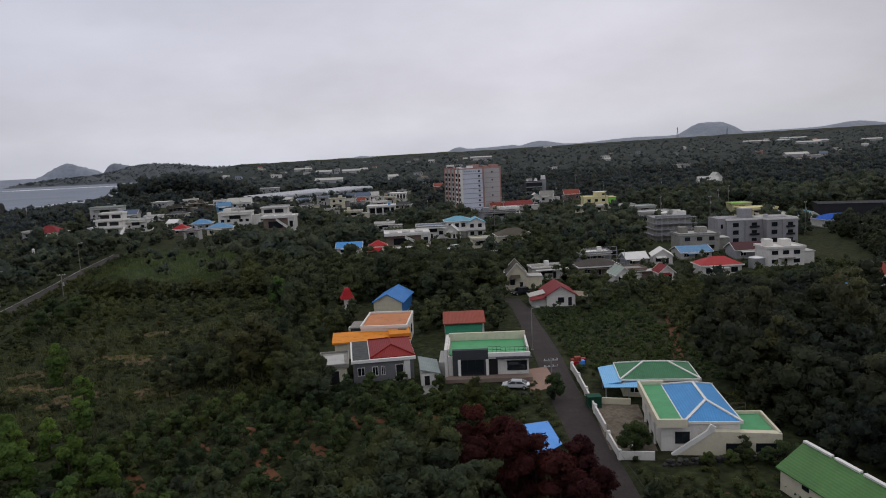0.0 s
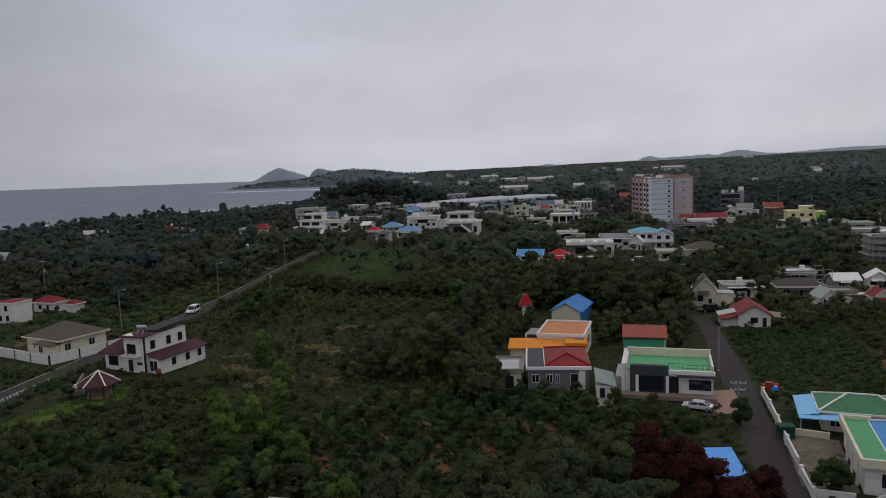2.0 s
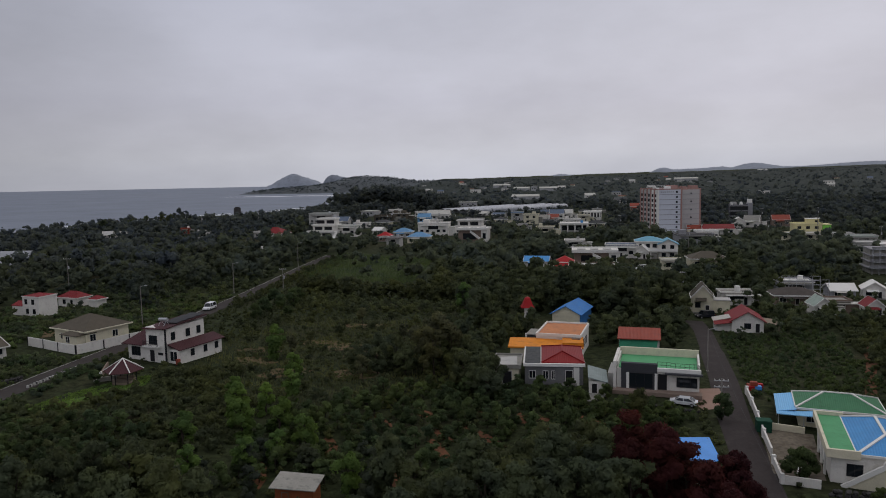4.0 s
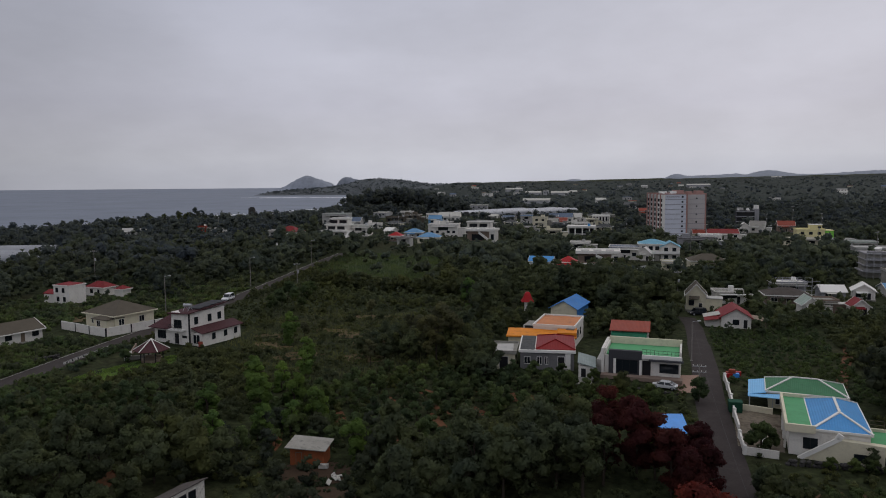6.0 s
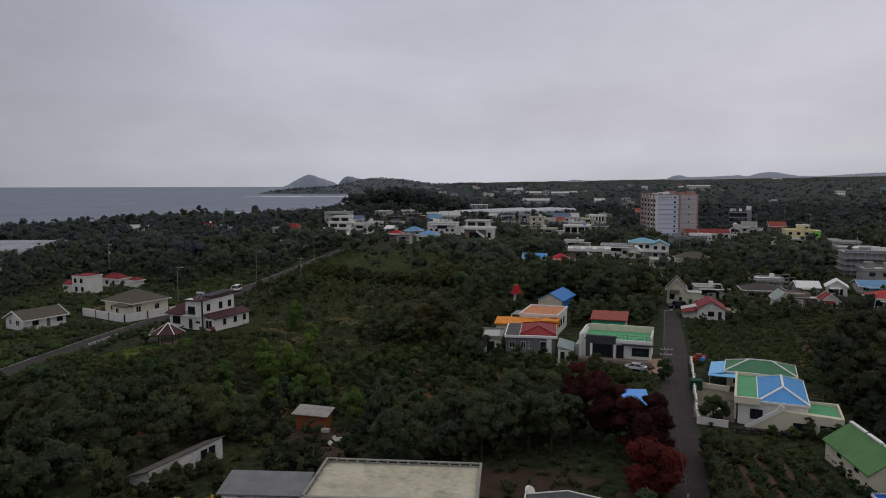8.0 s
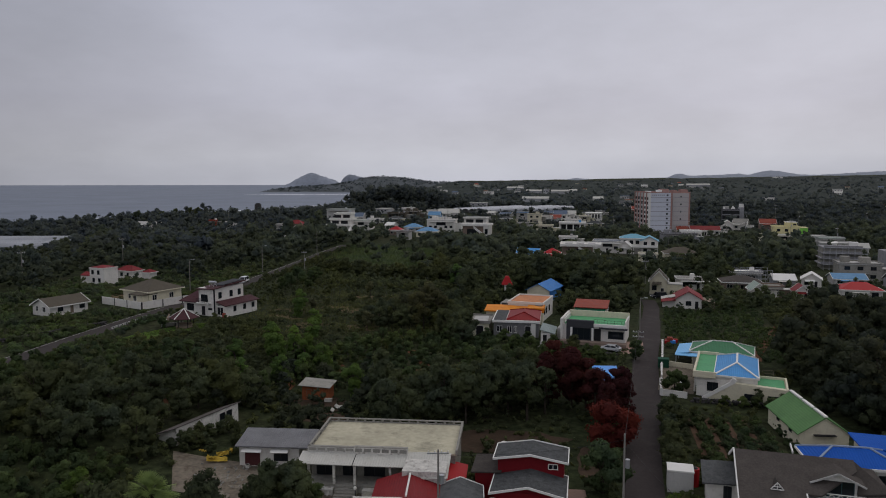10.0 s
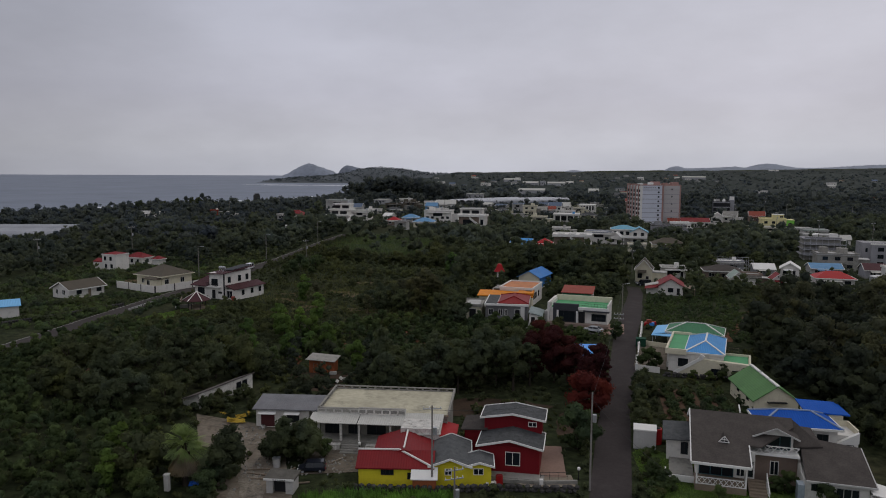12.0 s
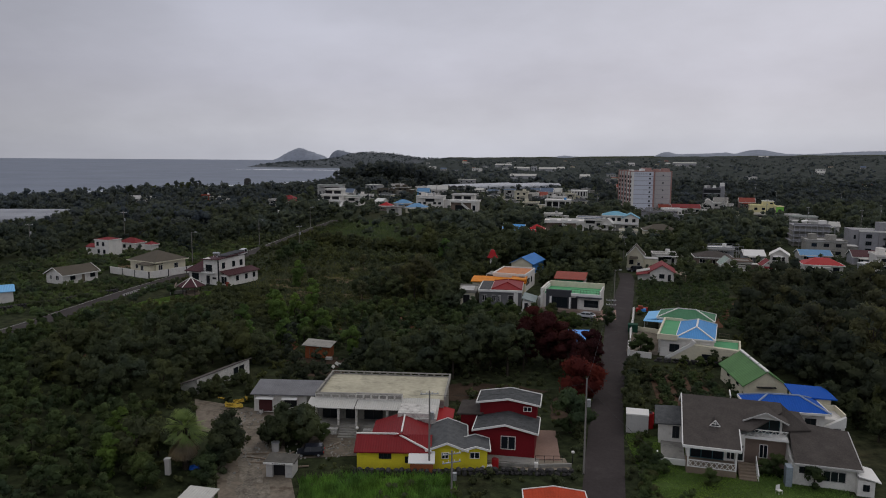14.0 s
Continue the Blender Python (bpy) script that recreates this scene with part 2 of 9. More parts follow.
DULLFILM = mat("dull_greenhouse_film", (0.30, 0.31, 0.33), rough=0.5, var=0.3, scale=0.1, ribs=0.2)
DARKGLASS = mat("dark_glazing", (0.018, 0.02, 0.023), rough=0.15, var=0.3)
FILM = mat("greenhouse_film", (0.36, 0.37, 0.39), rough=0.35, var=0.12, ribs=0.08)
BARK = mat("bark", (0.05, 0.04, 0.031), var=0.35, scale=2, fine=8, bump=0.03)
NET = mat("black_shade_net", (0.03, 0.03, 0.033), var=0.25)
ROCK = mat("shore_rock", (0.045, 0.043, 0.042), var=0.4, scale=0.05, fine=0.6)
# the headland's bluish grey has the distance haze mixed in
HEAD = mat("hazed_headland_woods", (0.078, 0.088, 0.093), var=0.4, scale=0.01, fine=0.05)
FARWOOD = mat("far_dark_woods", (0.017, 0.023, 0.019), var=0.5, scale=0.012, fine=0.08)
FOAM = mat("sea_foam", (0.75, 0.77, 0.78), var=0.2, scale=0.05, fine=0.5)
# distance haze is painted into this blue-grey of islands, hills and pylons
ISLE = mat("hazed_blue_grey", (0.215, 0.235, 0.27), var=0.25, scale=0.012, fine=0.06)
LEAF = leaf_mat("tree_leaves", (0.090, 0.099, 0.045))
DARKLEAF = leaf_mat("dark_evergreen_leaves", (0.083, 0.096, 0.050))
ORCHLEAF = leaf_mat("citrus_leaves", (0.080, 0.106, 0.044))
BRIGHTLEAF = leaf_mat("bright_green_leaves", (0.116, 0.173, 0.044))
OLIVELEAF = leaf_mat("olive_leaves", (0.116, 0.113, 0.058))
REDLEAF = leaf_mat("dark_red_maple_leaves", (0.070, 0.019, 0.019))
FIRELEAF = leaf_mat("scarlet_maple_leaves", (0.125, 0.024, 0.017))
# distance haze is put into this leaf colour: lighter, greyer and bluer
FARLEAF = leaf_mat("hazed_far_wood_leaves", (0.082, 0.092, 0.088), scale=0.05)
# leaves blued like the headland they stand on, haze included in the colour
HEADLEAF = leaf_mat("hazed_headland_leaves", (0.070, 0.082, 0.087), scale=0.02)
# paler still, with the same haze in the colour
DISTANTLEAF = leaf_mat("hazed_distant_leaves", (0.112, 0.124, 0.122), scale=0.05)
# lightened along with the far leaves for the haze over the village
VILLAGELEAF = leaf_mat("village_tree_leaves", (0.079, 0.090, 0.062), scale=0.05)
PALMLEAF = leaf_mat("palm_fronds", (0.29, 0.36, 0.125))
DRYLEAF = leaf_mat("dry_palm_skirt", (0.26, 0.195, 0.125))
STRAWBLADE = leaf_mat("straw_blades", (0.110, 0.110, 0.052))
GRASSBLADE = leaf_mat("tall_grass_blades", (0.140, 0.255, 0.052), var=0.55, scale=0.5)
LAWNBLADE = leaf_mat("lawn_blades", (0.135, 0.205, 0.047))
PALECONC = mat("pale_worn_concrete", (0.24, 0.205, 0.155), var=0.3, scale=0.6, fine=4, stain=(0.11, 0.085, 0.06), stain_amount=0.8)
GRIT = mat("pale_grit", (0.185, 0.162, 0.128), var=0.5, scale=1.0, fine=4, stain=(0.12, 0.095, 0.07), stain_amount=1.0)
FIELDBLADE = leaf_mat("field_grass_blades", (0.083, 0.110, 0.044))
FIELDGREEN = mat("field_green", (0.034, 0.046, 0.016), var=0.4, scale=0.12, fine=2, stain=(0.03, 0.026, 0.014), stain_amount=0.6)
DARKSOIL = mat("dark_soil", (0.052, 0.034, 0.022), var=0.35, scale=0.5, fine=3, bump=0.05, stain=(0.028, 0.024, 0.014), stain_amount=0.7)
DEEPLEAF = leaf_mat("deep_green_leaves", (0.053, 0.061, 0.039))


def water_mat():
    m = mat("grey_sea_water", (0.165, 0.187, 0.228), rough=0.6, var=0.18, scale=0.006, fine=0.03, objvar=0)
    n, l = m.node_tree.nodes, m.node_tree.links
    co = n.new("ShaderNodeTexCoord")
    mp = n.new("ShaderNodeMapping")
    mp.inputs["Scale"].default_value = (0.02, 0.06, 1)
    nz = n.new("ShaderNodeTexNoise")
    nz.inputs["Scale"].default_value, nz.inputs["Detail"].default_value = 1.0, 6
    bp = n.new("ShaderNodeBump")
    bp.inputs["Strength"].default_value, bp.inputs["Distance"].default_value = 0.9, 3.0
    l.new(co.outputs["Object"], mp.inputs[0])
    l.new(mp.outputs[0], nz.inputs["Vector"])
    l.new(nz.outputs["Fac"], bp.inputs["Height"])
    l.new(bp.outputs[0], n["Principled BSDF"].inputs["Normal"])
    return m


ASPHALT.node_tree.nodes["Principled BSDF"].inputs["Specular IOR Level"].default_value = 0.1
SEA = water_mat()
SEA.node_tree.nodes["Principled BSDF"].inputs["Specular IOR Level"].default_value = 0.12


def ground_mat():
    """Rough vegetation: dark greens, olive and bare brown in patches of several sizes."""
    m = bpy.data.materials.new("rough_vegetation")
    m.use_nodes = True
    n, l = m.node_tree.nodes, m.node_tree.links
    b = n["Principled BSDF"]
    b.inputs["Roughness"].default_value = 0.95
    b.inputs["Specular IOR Level"].default_value = 0.05
    co = n.new("ShaderNodeTexCoord")
    ramps = []
    for sc, det, stops in ((0.035, 6, ((0.30, (0.024, 0.031, 0.014)), (0.50, (0.030, 0.037, 0.017)), (0.66, (0.040, 0.040, 0.021)), (0.80, (0.054, 0.040, 0.025)))),
                           (0.9, 5, ((0.30, (0.35, 0.35, 0.35)), (0.5, (0.9, 0.9, 0.9)), (0.72, (1.6, 1.6, 1.5))))):
        nz, rp = n.new("ShaderNodeTexNoise"), n.new("ShaderNodeValToRGB")
        nz.inputs["Scale"].default_value, nz.inputs["Detail"].default_value, nz.inputs["Roughness"].default_value = sc, det, 0.62
        l.new(co.outputs["Object"], nz.inputs["Vector"])
        l.new(nz.outputs["Fac"], rp.inputs[0])
        ce = rp.color_ramp.elements
        ce[0].position, ce[0].color = stops[0][0], (*stops[0][1], 1)
        ce[1].position, ce[1].color = stops[-1][0], (*stops[-1][1], 1)
        for p, c in stops[1:-1]:
            e = ce.new(p)
            e.color = (*c, 1)
        ramps.append((nz, rp))
    mu = n.new("ShaderNodeVectorMath")
    mu.operation = "MULTIPLY"
    l.new(ramps[0][1].outputs[0], mu.inputs[0])
    l.new(ramps[1][1].outputs[0], mu.inputs[1])
    l.new(mu.outputs[0], b.inputs["Base Color"])
    bp = n.new("ShaderNodeBump")
    bp.inputs["Strength"].default_value, bp.inputs["Distance"].default_value = 0.8, 0.3
    l.new(ramps[1][0].outputs["Fac"], bp.inputs["Height"])
    l.new(bp.outputs[0], b.inputs["Normal"])
    return m


VEG = ground_mat()


# ---- building helpers ----
def thing(name, x, y, rz=0.0, label="", category="", group="", kind="", z=None):
    ob = new(name)
    ob.empty_display_size = 0.3
    ob.matrix_world = pose(x, y, ground_z(x, y) if z is None else z, 0, 0, rz)
    return tagged(ob, label, category, group, kind)


def mesh_of(bm, name, material):
    me = bpy.data.meshes.new(name)
    bm.normal_update()
    bm.to_mesh(me)
    bm.free()
    me.materials.append(material)
    return me


def part(name, bm, material, parent, label=""):
    ob = new(name, mesh_of(bm, name, material))
    ob.parent = parent
    return tagged(ob, label)


def single(name, bm, material, m, label, category, group="", kind=""):
    """A thing of one mesh."""
    ob = new(name, mesh_of(bm, name, material))
    ob.matrix_world = m
    return tagged(ob, label, category, group, kind)


def arrays_mesh(name, verts, faces, material, smooth=False):
    """A mesh from numpy arrays of vertices (x, y, z, or with a normal after them) and quads or triangles."""
    normals = verts[:, 3:] if verts.shape[1] == 6 else None
    verts = verts[:, :3]
    me = bpy.data.meshes.new(name)
    k = faces.shape[1]
    me.vertices.add(len(verts))
    me.vertices.foreach_set("co", np.ascontiguousarray(verts, dtype=np.float32).ravel())
    me.loops.add(faces.size)
    me.loops.foreach_set("vertex_index", np.ascontiguousarray(faces, dtype=np.int32).ravel())
    me.polygons.add(len(faces))
    me.polygons.foreach_set("loop_start", np.arange(0, faces.size, k, dtype=np.int32))
    me.polygons.foreach_set("loop_total", np.full(len(faces), k, dtype=np.int32))
    if smooth:
        me.polygons.foreach_set("use_smooth", np.ones(len(faces), dtype=bool))
    if normals is not None:
        soft = me.attributes.new("custom_normal", "FLOAT_VECTOR", "POINT")
        soft.data.foreach_set("vector", np.ascontiguousarray(normals, dtype=np.float32).ravel())
    me.update(calc_edges=True)
    me.materials.append(material)
    return me


def bx(bm, x0, y0, z0, x1, y1, z1):
    v = [bm.verts.new(p) for p in ((x0, y0, z0), (x1, y0, z0), (x1, y1, z0), (x0, y1, z0), (x0, y0, z1), (x1, y0, z1), (x1, y1, z1), (x0, y1, z1))]
    for f in ((3, 2, 1, 0), (4, 5, 6, 7), (0, 1, 5, 4), (1, 2, 6, 5), (2, 3, 7, 6), (3, 0, 4, 7)):
        bm.faces.new([v[i] for i in f])
    return bm


def box(*a):
    return bx(bmesh.new(), *a)


def slab(bm, pts, th):
    """A flat or sloping slab under the polygon pts (seen from above, anticlockwise)."""
    top = [bm.verts.new(p) for p in pts]
    low = [bm.verts.new((p[0], p[1], p[2] - th)) for p in pts]
    bm.faces.new(top)
    bm.faces.new(low[::-1])
    for i in range(len(pts)):
        j = (i + 1) % len(pts)
        bm.faces.new((top[j], top[i], low[i], low[j]))
    return bm


def bar(bm, a, b, r, r2=None, sides=6):
    """A round bar from a to b."""
    a, b = Vector(a), Vector(b)
    r2 = r if r2 is None else r2
    d = (b - a).normalized()
    u = d.orthogonal().normalized()
    w = d.cross(u)
    rings = []
    for c, q in ((a, r), (b, r2)):
        rings.append([bm.verts.new(c + (u * math.cos(t) + w * math.sin(t)) * q) for t in (2 * math.pi * i / sides for i in range(sides))])
    for i in range(sides):
        j = (i + 1) % sides
        bm.faces.new((rings[0][i], rings[0][j], rings[1][j], rings[1][i]))
    bm.faces.new(rings[0][::-1])
    bm.faces.new(rings[1])
    return bm


def beam(bm, a, b, w, h):
    """A square beam from a to b, w wide and h high."""
    a, b = Vector(a), Vector(b)
    d = (b - a).normalized()
    s = d.cross(Vector((0, 0, 1)))
    s = s.normalized() * (w / 2) if s.length > 1e-4 else Vector((w / 2, 0, 0))
    u = s.cross(d).normalized() * (h / 2)
    v = [bm.verts.new(p) for p in (a - s - u, a + s - u, a + s + u, a - s + u, b - s - u, b + s - u, b + s + u, b - s + u)]
    for f in ((0, 1, 2, 3), (7, 6, 5, 4), (4, 5, 1, 0), (5, 6, 2, 1), (6, 7, 3, 2), (7, 4, 0, 3)):
        bm.faces.new([v[i] for i in f])
    return bm


def walls(p, x0, y0, x1, y1, z0, z1, material, label=""):
    return part("wall", box(x0, y0, z0, x1, y1, z1), material, p, label)


def roof_flat(p, x0, y0, x1, y1, z, material, ov=0.3, th=0.2, label=""):
    return part("roof", box(x0 - ov, y0 - ov, z, x1 + ov, y1 + ov, z + th), material, p, label)


def wall_ring(bm, x0, y0, x1, y1, z0, z1, t):
    """A four-sided ring of wall in one piece."""
    a = [(x0, y0), (x1, y0), (x1, y1), (x0, y1)]
    b = [(x0 + t, y0 + t), (x1 - t, y0 + t), (x1 - t, y1 - t), (x0 + t, y1 - t)]
    v = [[bm.verts.new((*p, z)) for p in q] for q, z in ((a, z0), (a, z1), (b, z1), (b, z0))]
    for k in range(4):
        lo, hi = v[k], v[(k + 1) % 4]
        for i in range(4):
            j = (i + 1) % 4
            bm.faces.new((lo[i], lo[j], hi[j], hi[i]))
    return bm


def parapet(p, x0, y0, x1, y1, z, h, t, material, sides="SNEW"):
    if sides == "SNEW":
        return part("parapet", wall_ring(bmesh.new(), x0, y0, x1, y1, z, z + h, t), material, p)
    for s, c in (("S", (x0, y0, x1, y0 + t)), ("N", (x0, y1 - t, x1, y1)), ("W", (x0, y0 + t, x0 + t, y1 - t)), ("E", (x1 - t, y0 + t, x1, y1 - t))):
        if s in sides:
            part("parapet", box(c[0], c[1], z, c[2], c[3], z + h), material, p)


def roof_gable(p, x0, y0, x1, y1, z, rise, material, ov=0.4, axis="x", th=0.14, gable=None, trim=None, label=""):
    """Two slopes with the ridge along axis, gable walls and bargeboards."""
    bm = bmesh.new()
    if axis == "x":
        m = (y0 + y1) / 2
        k = rise / ((y1 - y0) / 2)
        e = z - ov * k
        slab(bm, [(x0 - ov, y0 - ov, e), (x1 + ov, y0 - ov, e), (x1 + ov, m, z + rise), (x0 - ov, m, z + rise)], th)
        slab(bm, [(x0 - ov, m, z + rise), (x1 + ov, m, z + rise), (x1 + ov, y1 + ov, e), (x0 - ov, y1 + ov, e)], th)
        ends = [[(x, y0, z - 0.02), (x, y1, z - 0.02), (x, m, z + rise - th - 0.02)] for x in (x0 + 0.02, x1 - 0.02)]
        rims = [((x, y0 - ov, e - 0.03), (x, m, z + rise - 0.03)) for x in (x0 - ov, x1 + ov)] + [((x, y1 + ov, e - 0.03), (x, m, z + rise - 0.03)) for x in (x0 - ov, x1 + ov)]
        rims += [((x0 - ov, yy, e - 0.05), (x1 + ov, yy, e - 0.05)) for yy in (y0 - ov, y1 + ov)]
        ridge = ((x0 - ov, m, z + rise + 0.03), (x1 + ov, m, z + rise + 0.03))
    else:
        m = (x0 + x1) / 2
        k = rise / ((x1 - x0) / 2)
        e = z - ov * k
        slab(bm, [(x0 - ov, y1 + ov, e), (x0 - ov, y0 - ov, e), (m, y0 - ov, z + rise), (m, y1 + ov, z + rise)], th)
        slab(bm, [(m, y1 + ov, z + rise), (m, y0 - ov, z + rise), (x1 + ov, y0 - ov, e), (x1 + ov, y1 + ov, e)], th)
        ends = [[(x0, y, z - 0.02), (x1, y, z - 0.02), (m, y, z + rise - th - 0.02)] for y in (y0 + 0.02, y1 - 0.02)]
        rims = [((x, y, e - 0.03), (m, y, z + rise - 0.03)) for y in (y0 - ov, y1 + ov) for x in (x0 - ov, x1 + ov)]
        rims += [((xx, y0 - ov, e - 0.05), (xx, y1 + ov, e - 0.05)) for xx in (x0 - ov, x1 + ov)]
        ridge = ((m, y0 - ov, z + rise + 0.03), (m, y1 + ov, z + rise + 0.03))
    r = part("roof", bm, material, p, label)
    if gable:
        for k, tri in enumerate(ends):
            g = bmesh.new()
            q = 0.1 if k == 0 else -0.1
            vs = [g.verts.new(c) for c in tri]
            vs2 = [g.verts.new((c[0] + (q if axis == "x" else 0), c[1] + (q if axis == "y" else 0), c[2])) for c in tri]
            g.faces.new(vs)
            g.faces.new(vs2[::-1])
            for i in range(3):
                j = (i + 1) % 3
                g.faces.new((vs[i], vs[j], vs2[j], vs2[i]))
            part("gable", g, gable, p)
    if trim:
        for a, b in rims:
            part("bargeboard", beam(bmesh.new(), a, b, 0.10, 0.22), trim, p)
    return r, ridge


def roof_hip(p, x0, y0, x1, y1, z, rise, material, ov=0.5, th=0.14, caps=None, fascia=None, cap_w=0.28, label=""):
    """Four slopes; ridge along the longer side; caps on ridge and hips, fascia round the eaves."""
    a0, b0, a1, b1 = x0 - ov, y0 - ov, x1 + ov, y1 + ov
    w, d = a1 - a0, b1 - b0
    s = min(w, d) / 2
    if w >= d:
        r0, r1 = (a0 + s, (b0 + b1) / 2, z + rise), (a1 - s - 0.01, (b0 + b1) / 2, z + rise)
    else:
        r0, r1 = ((a0 + a1) / 2, b0 + s, z + rise), ((a0 + a1) / 2, b1 - s - 0.01, z + rise)
    c = [(a0, b0, z), (a1, b0, z), (a1, b1, z), (a0, b1, z)]
    bm = bmesh.new()
    if w >= d:
        faces = ((c[0], c[1], r1, r0), (c[1], c[2], r1), (c[2], c[3], r0, r1), (c[3], c[0], r0))
        hips = ((c[0], r0), (c[3], r0), (c[1], r1), (c[2], r1))
    else:
        faces = ((c[0], c[1], r0), (c[1], c[2], r1, r0), (c[2], c[3], r1), (c[3], c[0], r0, r1))
        hips = ((c[0], r0), (c[1], r0), (c[2], r1), (c[3], r1))
    for f in faces:
        slab(bm, f, th)
    r = part("roof", bm, material, p, label)
    if caps:
        for q, e in hips + ((r0, r1),):
            part("ridge_cap", beam(bmesh.new(), (q[0], q[1], q[2] + 0.05), (e[0], e[1], e[2] + 0.05), cap_w, 0.14), caps, p)
    if fascia:
        part("fascia", wall_ring(bmesh.new(), a0 - 0.06, b0 - 0.06, a1 + 0.06, b1 + 0.06, z - 0.24, z + 0.03, 0.13), fascia, p)
    return r


TURN = {"S": 0, "E": 90, "N": 180, "W": 270}


def opening(name, p, x, y, z, w, h, face, frame_mat, pane_mat, mull=1, deep=0.07, label=""):
    """A framed window or door on a wall of p that looks to face; x, y is the middle of its foot."""
    t = 0.07
    bm = bmesh.new()
    a = [(-w / 2, 0), (w / 2, 0), (w / 2, h), (-w / 2, h)]
    b = [(-w / 2 + t, t), (w / 2 - t, t), (w / 2 - t, h - t), (-w / 2 + t, h - t)]
    v = [[bm.verts.new((q[0], y0, q[1])) for q in c] for c, y0 in ((a, 0.0), (a, -deep), (b, -deep), (b, 0.0))]
    for k in range(4):
        lo, hi = v[k], v[(k + 1) % 4]
        for i in range(4):
            j = (i + 1) % 4
            bm.faces.new((lo[i], lo[j], hi[j], hi[i]))
    ob = part(name, bm, frame_mat, p, label)
    ob.matrix_local = pose(x, y, z, 0, 0, TURN[face])
    for i in range(1, mull + 1):
        c = -w / 2 + w * i / (mull + 1)
        part("mullion", box(c - t / 2, -deep + 0.01, t, c + t / 2, -deep + 0.06, h - t), frame_mat, ob)
    part("pane" if pane_mat is GLASS else "door_leaf", box(-w / 2 + t, -deep + 0.04, t, w / 2 - t, 0.0, h - t), pane_mat, ob)
    return ob


def win(p, x, y, z, w, h, face="S", frame_mat=None, mull=1):
    return opening("window", p, x, y, z, w, h, face, frame_mat or TRIM, GLASS, mull)


def door(p, x, y, z, w=0.95, h=2.05, face="S", leaf=None, frame_mat=None):
    return opening("door", p, x, y, z, w, h, face, frame_mat or TRIM, leaf or WOOD, 0)


def rail(p, pts, h, material, gap=1.2, name="railing"):
    bm = bmesh.new()
    for a, b in zip(pts, pts[1:]):
        a, b = Vector(a), Vector(b)
        n = max(1, int((b - a).length / gap))
        for i in range(n + 1):
            q = a.lerp(b, i / n)
            bar(bm, q, q + Vector((0, 0, h)), 0.03, sides=4)
        for k in (0.5, 1.0):
            bar(bm, a + Vector((0, 0, h * k)), b + Vector((0, 0, h * k)), 0.03, sides=4)
    return part(name, bm, material, p)


def lattice(p, a, b, h, material, n=8):
    """A low crossed-lattice balustrade from a to b."""
    bm = bmesh.new()
    a, b = Vector(a), Vector(b)
    up = Vector((0, 0, h))
    beam(bm, a, b, 0.08, 0.08)
    beam(bm, a + up, b + up, 0.08, 0.08)
    for i in range(n):
        q, r = a.lerp(b, i / n), a.lerp(b, (i + 1) / n)
        beam(bm, q, r + up, 0.06, 0.06)
        beam(bm, r, q + up, 0.06, 0.06)
    return part("balustrade", bm, material, p)


def steps(p, x0, x1, y_top, z_top, n, material, run=0.3, rise=0.18):
    """n steps that go down towards -y."""
    for i in range(n):
        part("step", box(x0, y_top - (i + 1) * run, 0, x1, y_top - i * run, z_top - i * rise), material, p)


# ---- ground ----
def sm(a):
    a = min(1.0, max(0.0, a))
    return a * a * (3 - 2 * a)


COAST_Y = (-600, 0, 300, 650, 900, 1000, 1100, 1300, 1700, 1950, 2050, 2800, 3300, 4800)
COAST_X = (-1300, -900, -720, -430, -378, -305, -235, -190, -200, -270, -300, -320, -320, -300)



def near_z(x, y):
    a = sm((-x - 16.5) / 38.5)
    b = sm((y - 71.5) / 49.5) * (1 - 0.8 * sm((x - 38.5) / 22))
    return -1.9 + 3.5 * (1 - (1 - a) * (1 - 0.43 * b))


def ground_z(x, y):
    z = near_z(x, y)
    if y > 350 or x < -100:
        if y > 350:
            z += sm((y - 350) / 3000) * (9 + 0.016 * max(0.0, x))
            if y > 1500:
                z += 5 * noise.noise((x * 0.012, y * 0.012, 0)) * sm((y - 1500) / 600)
        c = float(np.interp(y, COAST_Y, COAST_X)) + 25 * noise.noise((y * 0.013, 0.5, 0))
        top = max(-110.0, c + 290)
        if x < top:
            u = sm((top - x) / (top - c - 20))
            z = z * (1 - u) - 13 * u
        z -= 6.0 * sm((-x - 95) / 70) * sm((y - 430) / 300) * (1 - sm((c + 150 - x) / 130))
        z -= (z + 20) * sm((c + 20 - x) / 50) if x < c + 20 else 0
    return z


def spaced(lo, hi, a, b, fine, grow=1.07, cap=70):
    out = list(np.arange(a, b, fine))
    s = fine
    v = out[-1]
    while v < hi:
        s = min(cap, s * grow)
        v += s
        out.append(v)
    s, v = fine, out[0]
    low = []
    while v > lo:
        s = min(cap, s * grow)
        v -= s
        low.append(v)
    return np.array(low[::-1] + out)


gx, gy = spaced(-4800, 4200, -120, 110, 2.5), spaced(-400, 4750, 15, 230, 2.5)
gv = np.array([(x, y, ground_z(x, y)) for y in gy for x in gx])
gi = np.arange(len(gx) * len(gy)).reshape(len(gy), len(gx))
gf = np.stack([gi[:-1, :-1], gi[:-1, 1:], gi[1:, 1:], gi[1:, :-1]], axis=-1).reshape(-1, 4)
ground = tagged(new("ground", arrays_mesh("ground", gv, gf, VEG, True)), "dark green rough vegetation over gently rolling land", "ground", kind="structure")

sv = np.array([(x, y, -15.4) for y in np.linspace(-400, 4750, 12) for x in np.linspace(-6500, 0, 12)])
si = np.arange(144).reshape(12, 12)
